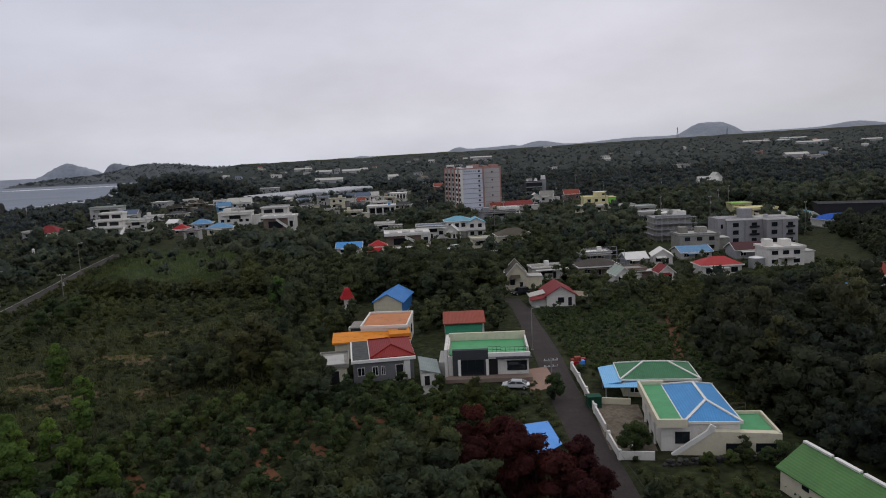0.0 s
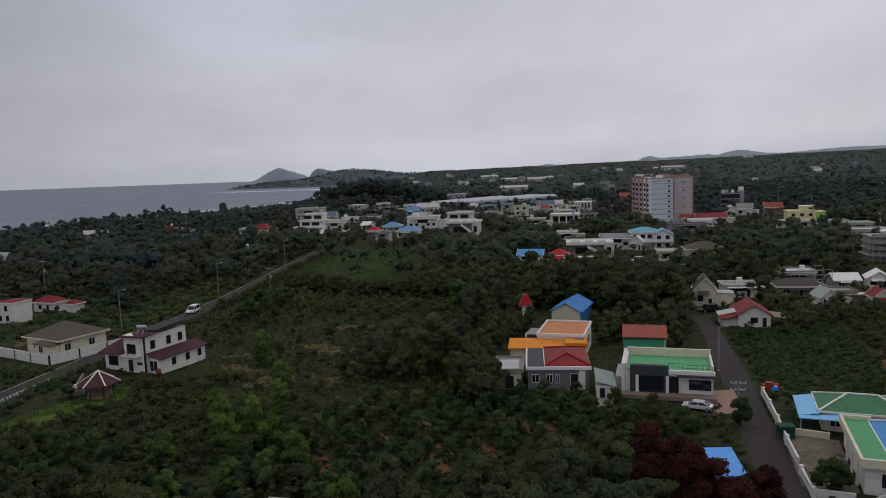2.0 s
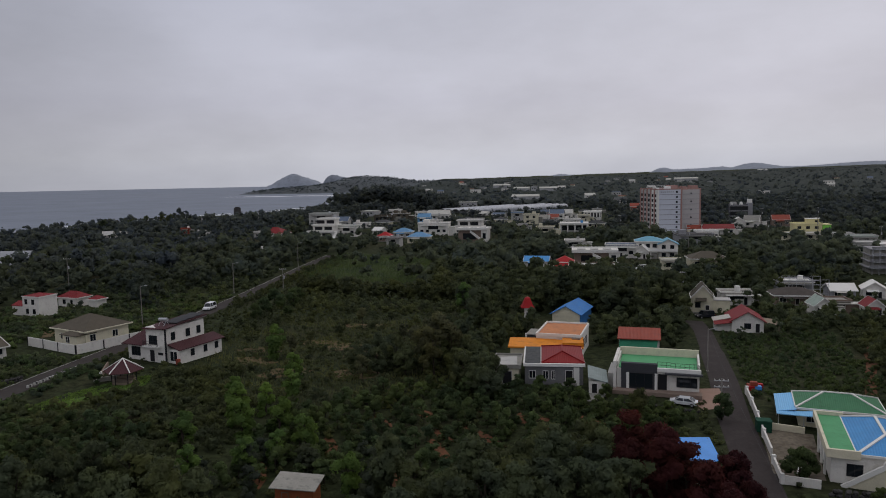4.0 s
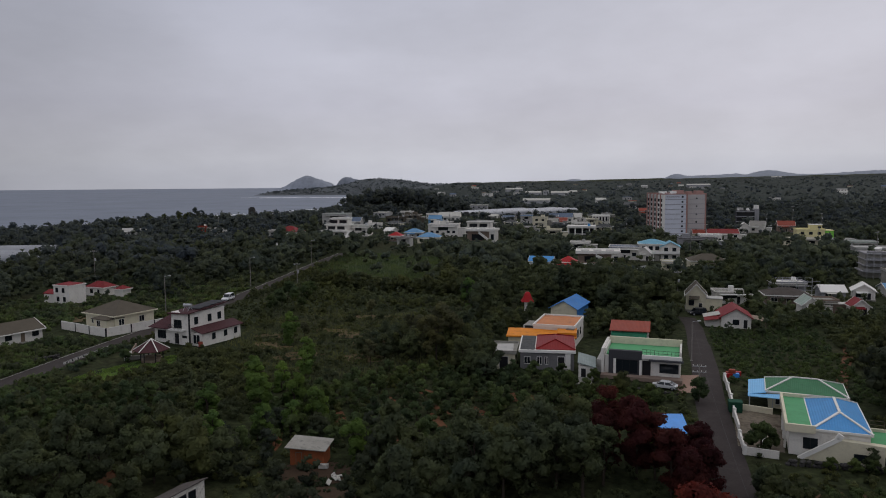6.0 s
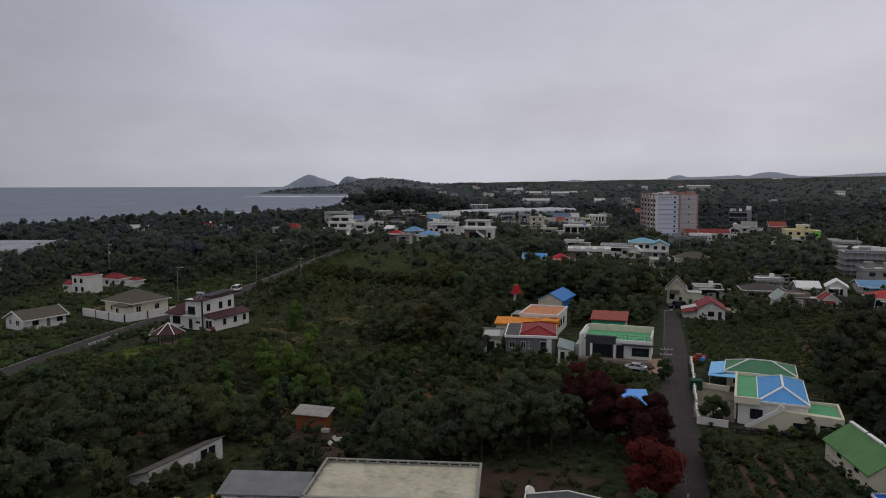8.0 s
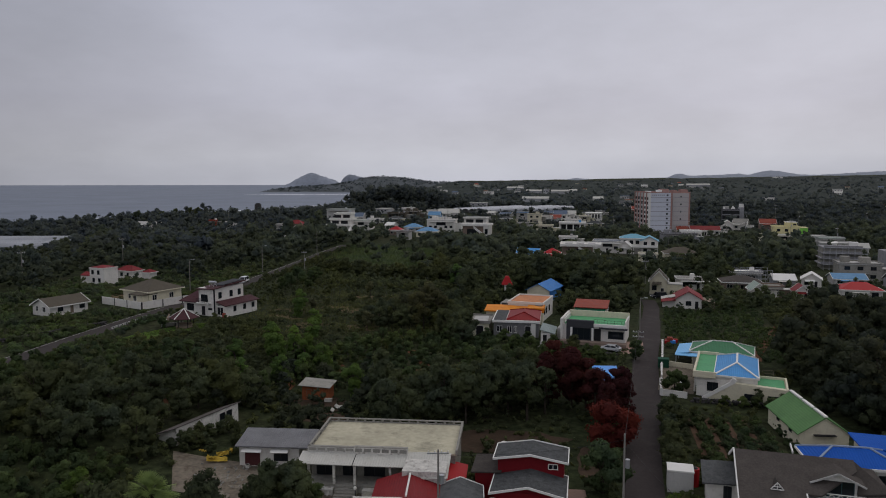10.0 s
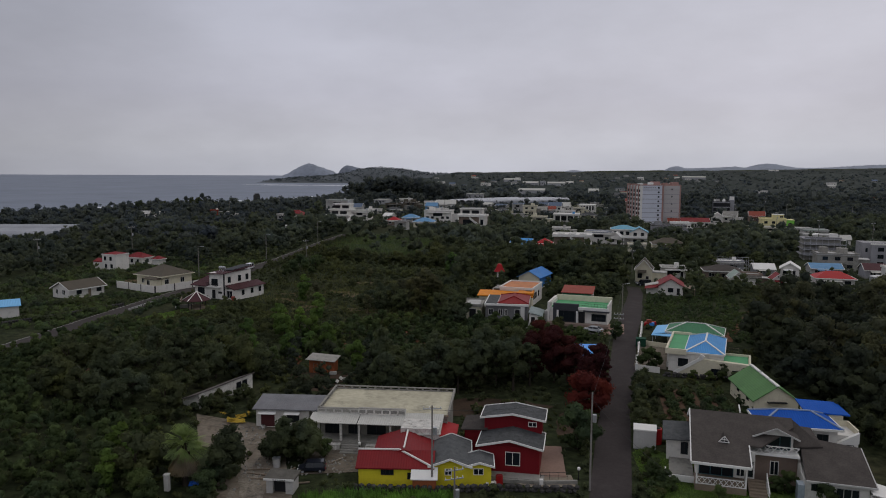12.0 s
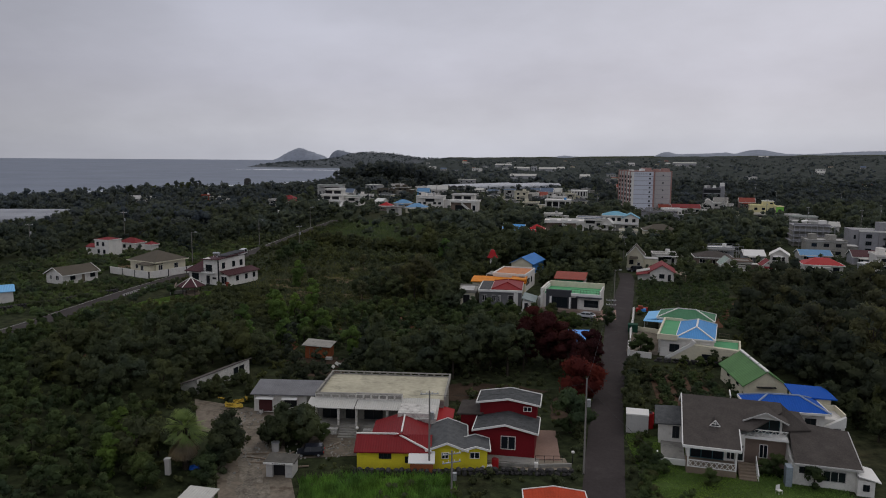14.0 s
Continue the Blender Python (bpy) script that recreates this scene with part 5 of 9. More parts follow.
def small_roofs():
    h = thing("shed", -20.8, 27.6, -8, "small shed with pale grey sheet roof", "shed")
    walls(h, 0, 0, 2.6, 2.4, -0.3, 1.8, PALEGREY)
    part("roof", slab(bmesh.new(), [(-0.2, -0.2, 1.95), (2.9, -0.2, 1.85), (2.9, 3.0, 2.0), (-0.2, 3.0, 2.1)], 0.08), SHEET, h)
    h = thing("house", 12.4, 27.6, -2, "low house with orange-red sheet roof and white ridge", "house")
    walls(h, 0, 0, 5.6, 4.0, -0.3, 1.7, WHITE)
    roof_gable(h, 0, 0, 5.6, 4.0, 1.75, 0.4, mat("orange_red_sheet", (0.40, 0.055, 0.022), ribs=0.05), 0.3, "y", trim=TRIM)
    h = thing("container", 27.1, 51.5, -13, "white storage container beside the lane", "container")
    walls(h, 0, 0, 2.7, 2.2, 0, 2.35, PALEGREY)
    part("lid", box(-0.05, -0.05, 2.35, 2.75, 2.25, 2.5), TRIM, h, "white roof lid")
    part("door_leaf", box(0.2, -0.03, 0.2, 1.3, 0, 2.2), PALEGREY, h)
    h = thing("tank", 30.5, 53.2, -13, "upright red tank behind the container", "tank")
    b = bmesh.new()
    bar(b, (0, 0, 0), (0, 0, 2.0), 0.55, sides=14)
    part("body", b, BRIGHTRED, h)
    part("cap", bar(bmesh.new(), (0, 0, 2.0), (0, 0, 2.15), 0.4, 0.2, 14), BLACK, h)
    h = thing("shelter", 25.7, 85.3, 0, "open shelter under a blue tarpaulin roof", "shelter")
    part("tarpaulin", slab(bmesh.new(), [(-0.1, -0.4, 2.2), (3.5, 1.9, 2.2), (4.2, 7.6, 2.7), (0.1, 7.7, 2.7)], 0.05), TARP, h, "blue tarpaulin roof")
    for x, y in ((0.1, 0.1), (3.2, 2.1), (0.3, 7.2), (3.8, 7.2)):
        part("post", box(x, y, -0.3, x + 0.12, y + 0.12, 2.2 if y < 1 else 2.7), WOOD, h)
    part("crate", box(0.4, 0.4, 0, 2.6, 1.8, 0.9), SHEET, h)
    h = thing("shed", -93.4, 103.9, 35, "shed with sky-blue sheet roof among trees", "shed")
    walls(h, 0, 0, 8, 5, -0.3, 2.6, WHITE)
    roof_gable(h, 0, 0, 8, 5, 2.6, 0.9, SKYBLUE, 0.4, "x", gable=WHITE)


for make in (house_grey_white, house_red_hip, house_left_wing, house_side_annex, house_orange, house_terracotta, barn_blue, hut_red, shed_red_green, house_blue_green, house_green_hip,
             barn_green, house_deep_blue, villa_grey, house_yellow, house_deep_red, house_concrete, shed_grey_roof, shed_long_white, shed_brown, garage, small_roofs):
    make()


# ---- houses along the country road ----
def house_maroon():
    h = thing("house", -59.6, 134.3, -24, "two-storey white house with maroon roofs and black trim", "house")
    h.scale = (0.88, 0.88, 0.95)
    walls(h, 0, 0.0, 5.6, 9.5, -0.3, 3.3, WHITE)
    b = slab(bmesh.new(), [(-0.9, -0.9, 3.1), (5.5, -0.9, 3.1), (5.5, 5.2, 5.6), (1.5, 5.2, 5.6)], 0.15)
    slab(b, [(-0.9, -0.9, 3.1), (1.5, 5.2, 5.6), (1.5, 6.0, 5.6), (-0.9, 10.4, 3.1)], 0.15)
    slab(b, [(1.5, 6.0, 5.6), (1.5, 5.2, 5.6), (5.5, 5.2, 5.6), (5.5, 10.4, 3.3), (-0.9, 10.4, 3.1)], 0.15)
    part("roof", b, MAROON, h, "maroon tiled roof")
    walls(h, 5.5, -0.3, 10.8, 10.2, -0.3, 6.5, WHITE)
    part("roof", slab(bmesh.new(), [(4.9, -0.9, 6.3), (11.3, -0.9, 6.6), (11.3, 10.8, 7.4), (4.9, 10.8, 6.9)], 0.18), MAROON, h)
    s = bmesh.new()
    for i in range(4):
        y = 2.6 + i * 2.0
        slab(s, [(7.2, y, 6.95 + i * 0.12), (11.0, y, 7.05 + i * 0.12), (11.0, y + 1.7, 7.3 + i * 0.12), (7.2, y + 1.7, 7.15 + i * 0.12)], 0.06)
    part("solar_panel", s, BLACK, h, "dark solar panels")
    t = bmesh.new()
    bar(t, (7.4, 1.6, 7.7), (9.4, 1.8, 7.75), 0.32, sides=12)
    part("water_tank", t, STEEL, h, "white solar water tank")
    f = bmesh.new()
    for x in (7.7, 9.1):
        bar(f, (x, 1.0, 6.6), (x, 1.7, 7.5), 0.05)
        bar(f, (x, 2.4, 6.7), (x, 1.7, 7.5), 0.05)
    part("tank_frame", f, STEEL, h)
    part("corner_trim", box(10.55, -0.42, 0, 10.95, -0.28, 6.3), BLACK, h)
    part("balcony", box(5.4, -1.3, 2.9, 9.6, -0.3, 3.15), TRIM, h)
    rail(h, ((5.5, -1.25, 3.15), (9.5, -1.25, 3.15)), 0.95, BLACK, 0.3)
    win(h, 7.4, -0.3, 3.3, 2.2, 1.7, frame_mat=BLACK)
    win(h, 2.2, 0, 0.8, 2.4, 1.7, frame_mat=BLACK, mull=2)
    door(h, 7.0, -0.3, 0.1, 1.1, 2.1, leaf=BLACK, frame_mat=BLACK)
    part("house_sign", box(8.6, -0.36, 1.4, 9.9, -0.3, 1.9), BLACK, h)
    for y in (1.6, 5.6, 8.6):
        win(h, 10.8, y, 4.0, 1.1, 1.5, "E", BLACK, 0)
    walls(h, 10.8, 0.4, 13.4, 12.4, -0.3, 2.5, WHITE)
    part("lean_to_roof", slab(bmesh.new(), [(10.8, 0.0, 3.5), (13.9, 0.0, 2.6), (13.9, 12.9, 2.6), (10.8, 12.9, 3.5)], 0.15), MAROON, h, "maroon lean-to roof")
    for y in (4.0, 7.6, 10.8):
        win(h, 13.4, y, 0.8, 1.0, 1.3, "E", BLACK, 0)
    win(h, 12.0, 0.4, 0.3, 1.9, 1.9, frame_mat=TRIM)
    part("bin", box(13.2, -0.4, 0, 13.9, 0.2, 1.0), RUSTRED, h)


def house_taupe():
    h = thing("house", -79.3, 145.0, -29, "cream bungalow with taupe hipped roof above a panelled white wall", "house")
    h.scale = (0.73, 0.77, 0.88)
    walls(h, 0, 0.5, 13.4, 12.5, -0.3, 4.2, CREAM)
    roof_hip(h, 0, 0.5, 13.4, 12.5, 4.25, 2.6, TAUPE, ov=0.8, fascia=CREAM)
    walls(h, 7.0, -1.6, 13.0, 1.0, -0.3, 3.6, CREAM)
    roof_hip(h, 7.0, -1.6, 13.0, 3.0, 3.6, 0.9, TAUPE, ov=0.5)
    for x, y, w in ((3.6, 0.5, 1.8), (9.2, -1.6, 1.6)):
        win(h, x, y, 1.8, w, 1.4, frame_mat=TRIM)
    for y in (2.4, 8.6):
        win(h, 13.4, y, 1.8, 1.6, 1.5, "E", TRIM)
    # panelled wall with dark posts
    for i, (a, b) in enumerate((((-7.0, -2.6), (0.0, -2.6)), ((0.0, -2.6), (7.2, -3.0)), ((7.2, -3.0), (14.6, -3.0)), ((14.6, -3.0), (15.2, 4.0)), ((15.2, 4.0), (15.6, 11.0)), ((15.6, 11.0), (16.0, 17.0)))):
        w = part("panel", beam(bmesh.new(), (a[0], a[1], 0.9), (b[0], b[1], 0.9), 0.2, 2.0), WHITE, h)
        part("post", box(a[0] - 0.16, a[1] - 0.16, -0.2, a[0] + 0.16, a[1] + 0.16, 2.0), BLACK, h)
        part("coping", beam(bmesh.new(), (a[0], a[1], 1.95), (b[0], b[1], 1.95), 0.26, 0.1), TRIM, h)


def house_low_white():
    h = thing("house", -87.4, 128.4, 62, "low white house with taupe gable roof", "house")
    walls(h, 0, 0, 9.0, 6.6, -0.3, 2.4, WHITE)
    roof_gable(h, 0, 0, 9.0, 6.6, 2.4, 1.5, TAUPE, 0.5, "x", gable=WHITE, trim=TRIM)
    for x in (2.4, 7.6):
        win(h, x, 0, 0.9, 1.3, 1.1, frame_mat=BLACK)
    win(h, 0, 2.2, 0.9, 1.2, 1.2, "W", TRIM)
    win(h, 0, 4.8, 0.9, 0.9, 1.2, "W", TRIM)
    part("step", box(4.4, -0.7, -0.3, 5.8, 0, 0.2), CONCRETE, h)
    door(h, 5.1, 0, 0.1, leaf=WOOD)


def house_red_white():
    h = thing("house", -104.6, 177.0, -20, "two-storey white house with red roof and low side wing", "house")
    h.scale = (0.74, 0.72, 0.88)
    walls(h, 0, 0, 7.4, 7.0, -0.3, 5.6, WHITE)
    roof_hip(h, 0, 0, 7.4, 7.0, 5.6, 0.7, RED, ov=0.15, fascia=TRIM)
    for x, z in ((1.6, 3.4), (4.6, 3.4), (2.0, 0.8), (5.0, 0.8)):
        win(h, x, 0, z, 1.2, 1.4, frame_mat=BLACK)
    walls(h, -6.0, 1.0, 0, 6.4, -0.3, 2.8, WHITE)
    roof_gable(h, -6.0, 1.0, 0, 6.4, 2.8, 0.9, RED, 0.2, "x", gable=WHITE)
    h = thing("house", -103.6, 190.6, -20, "low white house with red hipped roofs", "house")
    h.scale = (0.62, 0.62, 0.85)
    walls(h, 0, 0, 10.5, 7.0, -0.3, 2.8, WHITE)
    roof_hip(h, 0, 0, 10.5, 7.0, 2.8, 1.7, RED, ov=0.6, fascia=TRIM)
    win(h, 3.4, 0, 0.8, 1.6, 1.3, frame_mat=BLACK)
    win(h, 7.4, 0, 0.8, 1.2, 1.3, frame_mat=BLACK)
    h = thing("hut", -94.0, 187.4, -20, "small white outbuilding with red hipped roof", "hut")
    walls(h, 0, 0, 2.8, 3.0, -0.3, 2.2, WHITE)
    roof_hip(h, 0, 0, 2.8, 3.0, 2.2, 0.9, RED, ov=0.3, fascia=TRIM)


def pavilion():
    h = thing("pavilion", -53.4, 119.0, 12, "open six-sided garden pavilion with maroon roof and white ridges", "pavilion")
    h.scale = (0.8, 0.8, 0.86)
    ring = [(3.8 * math.cos(radians(60 * i)), 3.8 * math.sin(radians(60 * i)), 2.4) for i in range(6)]
    for i in range(6):
        part("roof_panel", slab(bmesh.new(), [ring[i], ring[(i + 1) % 6], (0, 0, 4.5)], 0.12), MAROON, h)
        part("ridge_cap", beam(bmesh.new(), (ring[i][0], ring[i][1], 2.46), (0, 0, 4.58), 0.2, 0.12), TRIM, h)
    for i in range(6):
        a = radians(60 * i)
        part("post", bar(bmesh.new(), (2.3 * math.cos(a), 2.3 * math.sin(a), -0.2), (2.3 * math.cos(a), 2.3 * math.sin(a), 2.7), 0.12), BLACK, h)
    f = bmesh.new()
    bar(f, (0, 0, -0.2), (0, 0, 0.45), 2.5, sides=6)
    part("floor", f, WOOD, h)
    part("bench", box(-1.6, 1.2, 0.45, 1.6, 1.6, 0.9), WOOD, h)


for make in (house_maroon, house_taupe, house_low_white, house_red_white, pavilion):
    make()


# ---- village houses, tower, far buildings ----
def village_house(kind, x, y, rz, w, d, H, wall, roof, storeys, label):
    """A house whose front's foot has its middle at x, y."""
    h = thing("house", x, y, rz, label, "house")
    a, b = -w / 2, w / 2
    rnd = random.Random(int(x * 7 + y))
    if kind in ("hip", "gable", "gabley"):
        e = H * (0.62 if storeys == 1 else 0.72)
        walls(h, a + 0.4, 0.4, b - 0.4, d, -0.6, e, wall)
        if kind == "hip":
            roof_hip(h, a + 0.4, 0.4, b - 0.4, d, e, H - e, roof, ov=0.5, fascia=TRIM)
        else:
            roof_gable(h, a + 0.4, 0.4, b - 0.4, d, e, H - e, roof, 0.4, "x" if kind == "gable" else "y", gable=wall, trim=TRIM)
    elif kind == "terrace":
        step = H / (storeys + 0.25)
        for i in range(storeys):
            k = i / max(1, storeys)
            walls(h, a + w * 0.12 * i, d * 0.28 * i, b - w * 0.05 * i, d, i * step - (0.6 if i == 0 else 0), (i + 1) * step - 0.25, wall)
            part("roof", box(a + w * 0.12 * i - 0.4, d * 0.28 * i - 1.2, (i + 1) * step - 0.25, b - w * 0.05 * i + 0.4, d + 0.2, (i + 1) * step), TRIM if roof is WHITE else roof, h)
            for f0, f1 in ((0.2, 0.48), (0.56, 0.84)):
                part("window_band", box(a + w * f0, d * 0.28 * i - 0.05, i * step + step * 0.22, a + w * f1, d * 0.28 * i + 0.05, i * step + step * 0.76), DARKGLASS, h, "wide dark balcony glazing")
            parapet(h, a + w * 0.12 * i - 0.4, d * 0.28 * i - 1.2, b - w * 0.05 * i + 0.4, d + 0.2, (i + 1) * step, 0.45, 0.2, TRIM)
        part("stair", slab(bmesh.new(), [(b - 0.2, -2.4, 0.2), (b + 1.2, -2.4, 0.2), (b + 1.2, 1.6, step), (b - 0.2, 1.6, step)], 0.6), TRIM, h, "white outside stair")
        e = step - 0.3
    else:
        e = H - 0.6
        walls(h, a, 0, b, d, -0.6, e, wall)
        part("roof", box(a - 0.3, -0.3, e, b + 0.3, d + 0.3, e + 0.22), roof, h)
        parapet(h, a - 0.3, -0.3, b + 0.3, d + 0.3, e + 0.22, 0.4, 0.2, wall)
        if storeys > 1:
            part("stair_head", box(a + w * 0.55, d * 0.45, e + 0.2, a + w * 0.8, d * 0.8, e + 2.0), wall, h)
    if kind in ("flat", "terrace"):
        zt = e + 0.22 if kind == "flat" else H - 0.1
        q = rnd.random()
        if q < 0.4:
            tk = bmesh.new()
            tx, ty = a + w * rnd.uniform(0.55, 0.85), d * rnd.uniform(0.55, 0.8)
            bar(tk, (tx, ty, zt), (tx, ty, zt + 1.3), 0.75, 0.7, 12)
            part("water_tank", tk, (STEEL, PALEGREY, TRIM)[rnd.randrange(3)], h, "round roof water tank")
        if 0.25 < q < 0.55:
            part("stair_head", box(a + w * 0.12, d * 0.5, zt, a + w * 0.32, d * 0.85, zt + 1.9), wall, h)
        if kind == "flat" and storeys == 1:
            part("window_band", box(a + w * 0.34, -0.05, e * 0.56, a + w * 0.68, 0.04, e * 0.84), DARKGLASS, h, "wide dark window under the eaves")
            part("eaves_slab", box(a + w * 0.1, -1.3, e * 0.87, b - w * 0.06, -0.02, e * 0.87 + 0.2), TRIM if wall is WHITE else CONCRETE, h)
        elif q > 0.35:
            part("canopy", box(a + w * 0.3, -1.1, e * (0.55 if storeys == 1 else 0.45), a + w * 0.72, 0.0, e * (0.55 if storeys == 1 else 0.45) + 0.15), CONCRETE, h)
    else:
        part("porch_roof", slab(bmesh.new(), [(a + w * 0.2, -1.0, e * 0.78), (a + w * 0.65, -1.0, e * 0.78), (a + w * 0.65, 0.42, e * 0.9), (a + w * 0.2, 0.42, e * 0.9)], 0.1), SHEET if rnd.random() < 0.5 else roof, h)
        part("plinth", box(a + 0.2, 0.2, -0.6, b - 0.2, d + 0.2, 0.35), CONCRETE, h)
    if rnd.random() < 0.5:
        aw = rnd.uniform(2.5, 4.0)
        walls(h, b - 0.4, d * 0.3, b + aw, d * 0.85, -0.6, e * 0.7, wall if rnd.random() < 0.6 else CONCRETE)
        part("annex_roof", box(b - 0.38, d * 0.3 - 0.2, e * 0.7, b + aw + 0.2, d * 0.85 + 0.2, e * 0.7 + 0.18), (SHEET, CONCRETE, PALEGREY)[rnd.randrange(3)], h, "flat side annex roof")
    fl = min(storeys, 4)
    sh = e / fl if kind != "terrace" else e
    for s in range(fl if kind != "terrace" else 1):
        n = max(2, int(w / 3.4))
        for i in range(n):
            cx = a + 0.6 + (w - 1.2) * (i + 0.5) / n
            ww = min(1.7, (w - 1) / n * 0.55)
            if s == 0 and i == n // 2 and storeys < 3:
                door(h, cx, 0.4 if kind in ("hip", "gable", "gabley") else 0, 0.1, 0.95, min(2.05, sh - 0.3), leaf=BLACK)
            else:
                win(h, cx, 0.4 if kind in ("hip", "gable", "gabley") else 0, s * sh + sh * 0.33, ww, min(1.4, sh * 0.45), frame_mat=TRIM if wall in (GREY, BRICK, PALEGREY) else BLACK)
    return h


def tower_block():
    h = thing("apartment_block", 122.7, 400.3, 4, "ten-storey white and red-brown apartment block under construction", "apartment block")
    h.scale = (1.16, 1.2, 1.09)
    brown = mat("red_brown_render", (0.36, 0.215, 0.185), var=0.14, scale=0.1)
    panel = mat("pale_panel_render", (0.60, 0.62, 0.68), var=0.08, scale=0.05, stain=(0.36, 0.36, 0.40), stain_amount=0.5)
    taupe = mat("taupe_render", (0.47, 0.445, 0.43), var=0.08, scale=0.06, stain=(0.22, 0.21, 0.2), stain_amount=0.4)
    top = 22.6
    walls(h, -10.5, 0.0, 0.9, 22, -1.0, top, panel, "pale panelled front")
    walls(h, 0.9, 2.6, 2.2, 22, -1.0, top + 0.3, brown, "red-brown recess")
    walls(h, 2.2, 2.2, 10.4, 20, -1.0, top - 0.2, taupe, "taupe panelled front")
    walls(h, 10.4, 2.6, 11.3, 19, -1.0, top + 0.4, brown)
    for i in range(1, 9):
        z = i * 2.5
        part("floor_band", box(-10.3, -0.1, z, 0.7, 0.0, z + 0.26), GREY, h)
        part("floor_band", box(2.4, 2.1, z, 10.2, 2.2, z + 0.2), GREY, h)
        win(h, -1.4, 0.0, z + 0.9, 0.9, 0.9, frame_mat=BLACK, mull=0)
    for i in range(1, 6):
        win(h, 6.4, 2.2, i * 4.0, 0.7, 0.8, frame_mat=BLACK, mull=0)
    part("edge_pier", box(-10.8, -0.25, -1.0, -9.9, 0.6, top), TRIM, h, "white corner pier")
    part("edge_pier", box(0.4, -0.2, -1.0, 1.1, 0.6, top + 0.4), brown, h)
    # side front: red-brown piers, white bays with windows and balcony slabs
    for y in (2.4, 7.2, 12.4, 17.4, 21.4):
        part("pier", box(-11.1, y, -1.0, -10.5, y + 1.3, top + 0.6), brown, h, "red-brown pier")
    for y0, y1 in ((0.6, 2.4), (3.9, 7.2), (8.7, 12.4), (13.9, 17.4), (18.9, 21.4)):
        part("bay", box(-10.9, y0, -1.0, -10.5, y1, top - 0.2), TRIM if y0 < 4 else PALEGREY, h)
        for i in range(8):
            win(h, -10.9, (y0 + y1) / 2, 1.4 + i * 2.5, min(1.9, y1 - y0 - 0.4), 1.5, "W", BLACK, 0)
    for x0, x1, y0, hh in ((-10.4, -8.8, 3, 1.0), (-5.4, -3.6, 2, 1.6), (-3.2, 1.0, 5, 2.0), (3.4, 5.6, 6, 1.3), (7.4, 10.8, 5, 1.7)):
        part("roof_house", box(x0, y0, top - 0.2, x1, y0 + 4, top + hh), brown if x0 > -5 else TRIM, h)
    parapet(h, -10.7, -0.1, 0.9, 22.1, top, 0.5, 0.4, brown)
    parapet(h, 2.2, 2.3, 11.2, 20, top - 0.2, 0.5, 0.4, brown)
    for i in range(7):
        part("sign_bar", box(-9.2 + i * 0.95, -0.16, 21.2, -8.6 + i * 0.95, -0.1, 21.7), GREY, h, "grey sign bar under the roof")
    part("podium", box(-13, -4, -1.0, 14, 16, 1.4), PALEGREY, h)


def lime_end():
    h = thing("annex", 182.4, 365.0, -14, "lime green end block of the yellow building", "annex")
    walls(h, 0, 0, 3.8, 8, -0.6, 6.6, LIME)
    roof_flat(h, 0, 0, 3.8, 8, 6.6, PALEYELLOW, 0.2, 0.25)
    win(h, 1.9, 0, 4.0, 1.3, 1.2, frame_mat=BLACK)
    h = thing("roof_room", 179.0, 368.0, -14, "pale yellow stair room on the yellow building's roof", "roof room", z=ground_z(178.7, 365.7) + 7.0)
    walls(h, -2.8, 0, 2.8, 5, 0, 2.4, PALEYELLOW)
    roof_flat(h, -2.8, 0, 2.8, 5, 2.4, TRIM, 0.3, 0.2)
    win(h, 1.6, 0, 0.9, 1.6, 0.8, frame_mat=BLACK)


def greenhouse(x, y, rz, L, W, cover, label):
    h = thing("greenhouse", x, y, rz, label, "greenhouse", "greenhouses")
    bm = bmesh.new()
    prev = None
    for j in range(9):
        t = math.pi * j / 8
        c = (-math.cos(t) * W / 2, 1.6 + math.sin(t) * 2.2)
        row = [bm.verts.new((0, c[0], c[1])), bm.verts.new((L, c[0], c[1]))]
        if prev:
            bm.faces.new((prev[0], prev[1], row[1], row[0]))
        prev = row
    part("cover", bm, cover, h)
    part("side_wall", box(0, -W / 2, -1.0, L, -W / 2 + 0.08, 1.6), FILM, h)


def greenhouses():
    for k in range(9):
        a = radians(4)
        greenhouse(-222 - 1.5 * k - math.sin(a) * k * 6.4, 271 + math.cos(a) * k * 6.4, 4, 60 - 1.5 * k, 6.4, DULLFILM, "film-covered tunnel greenhouse by the coast")
    # the long bright range behind the village, in lengths end to end
    a = radians(43.6)
    for k in range(4):
        for i in range(6):
            u, v = i * 24.0, k * 9.0
            greenhouse(7.4 + math.cos(a) * u - math.sin(a) * v, 631.8 + math.sin(a) * u + math.cos(a) * v, 43.6, 23.6, 8.8, FILM, "length of a long white film greenhouse")


def shore_tower():
    h = thing("watch_tower", -284, 942, 10, "small dark stone tower near the shore", "tower")
    b = bmesh.new()
    bar(b, (0, 0, -3), (0, 0, 10.0), 5.0, 4.4, 10)
    part("body", b, STONE, h)
    part("cap", bar(bmesh.new(), (0, 0, 10.0), (0, 0, 11.5), 3.0, 3.0, 10), STONE, h)


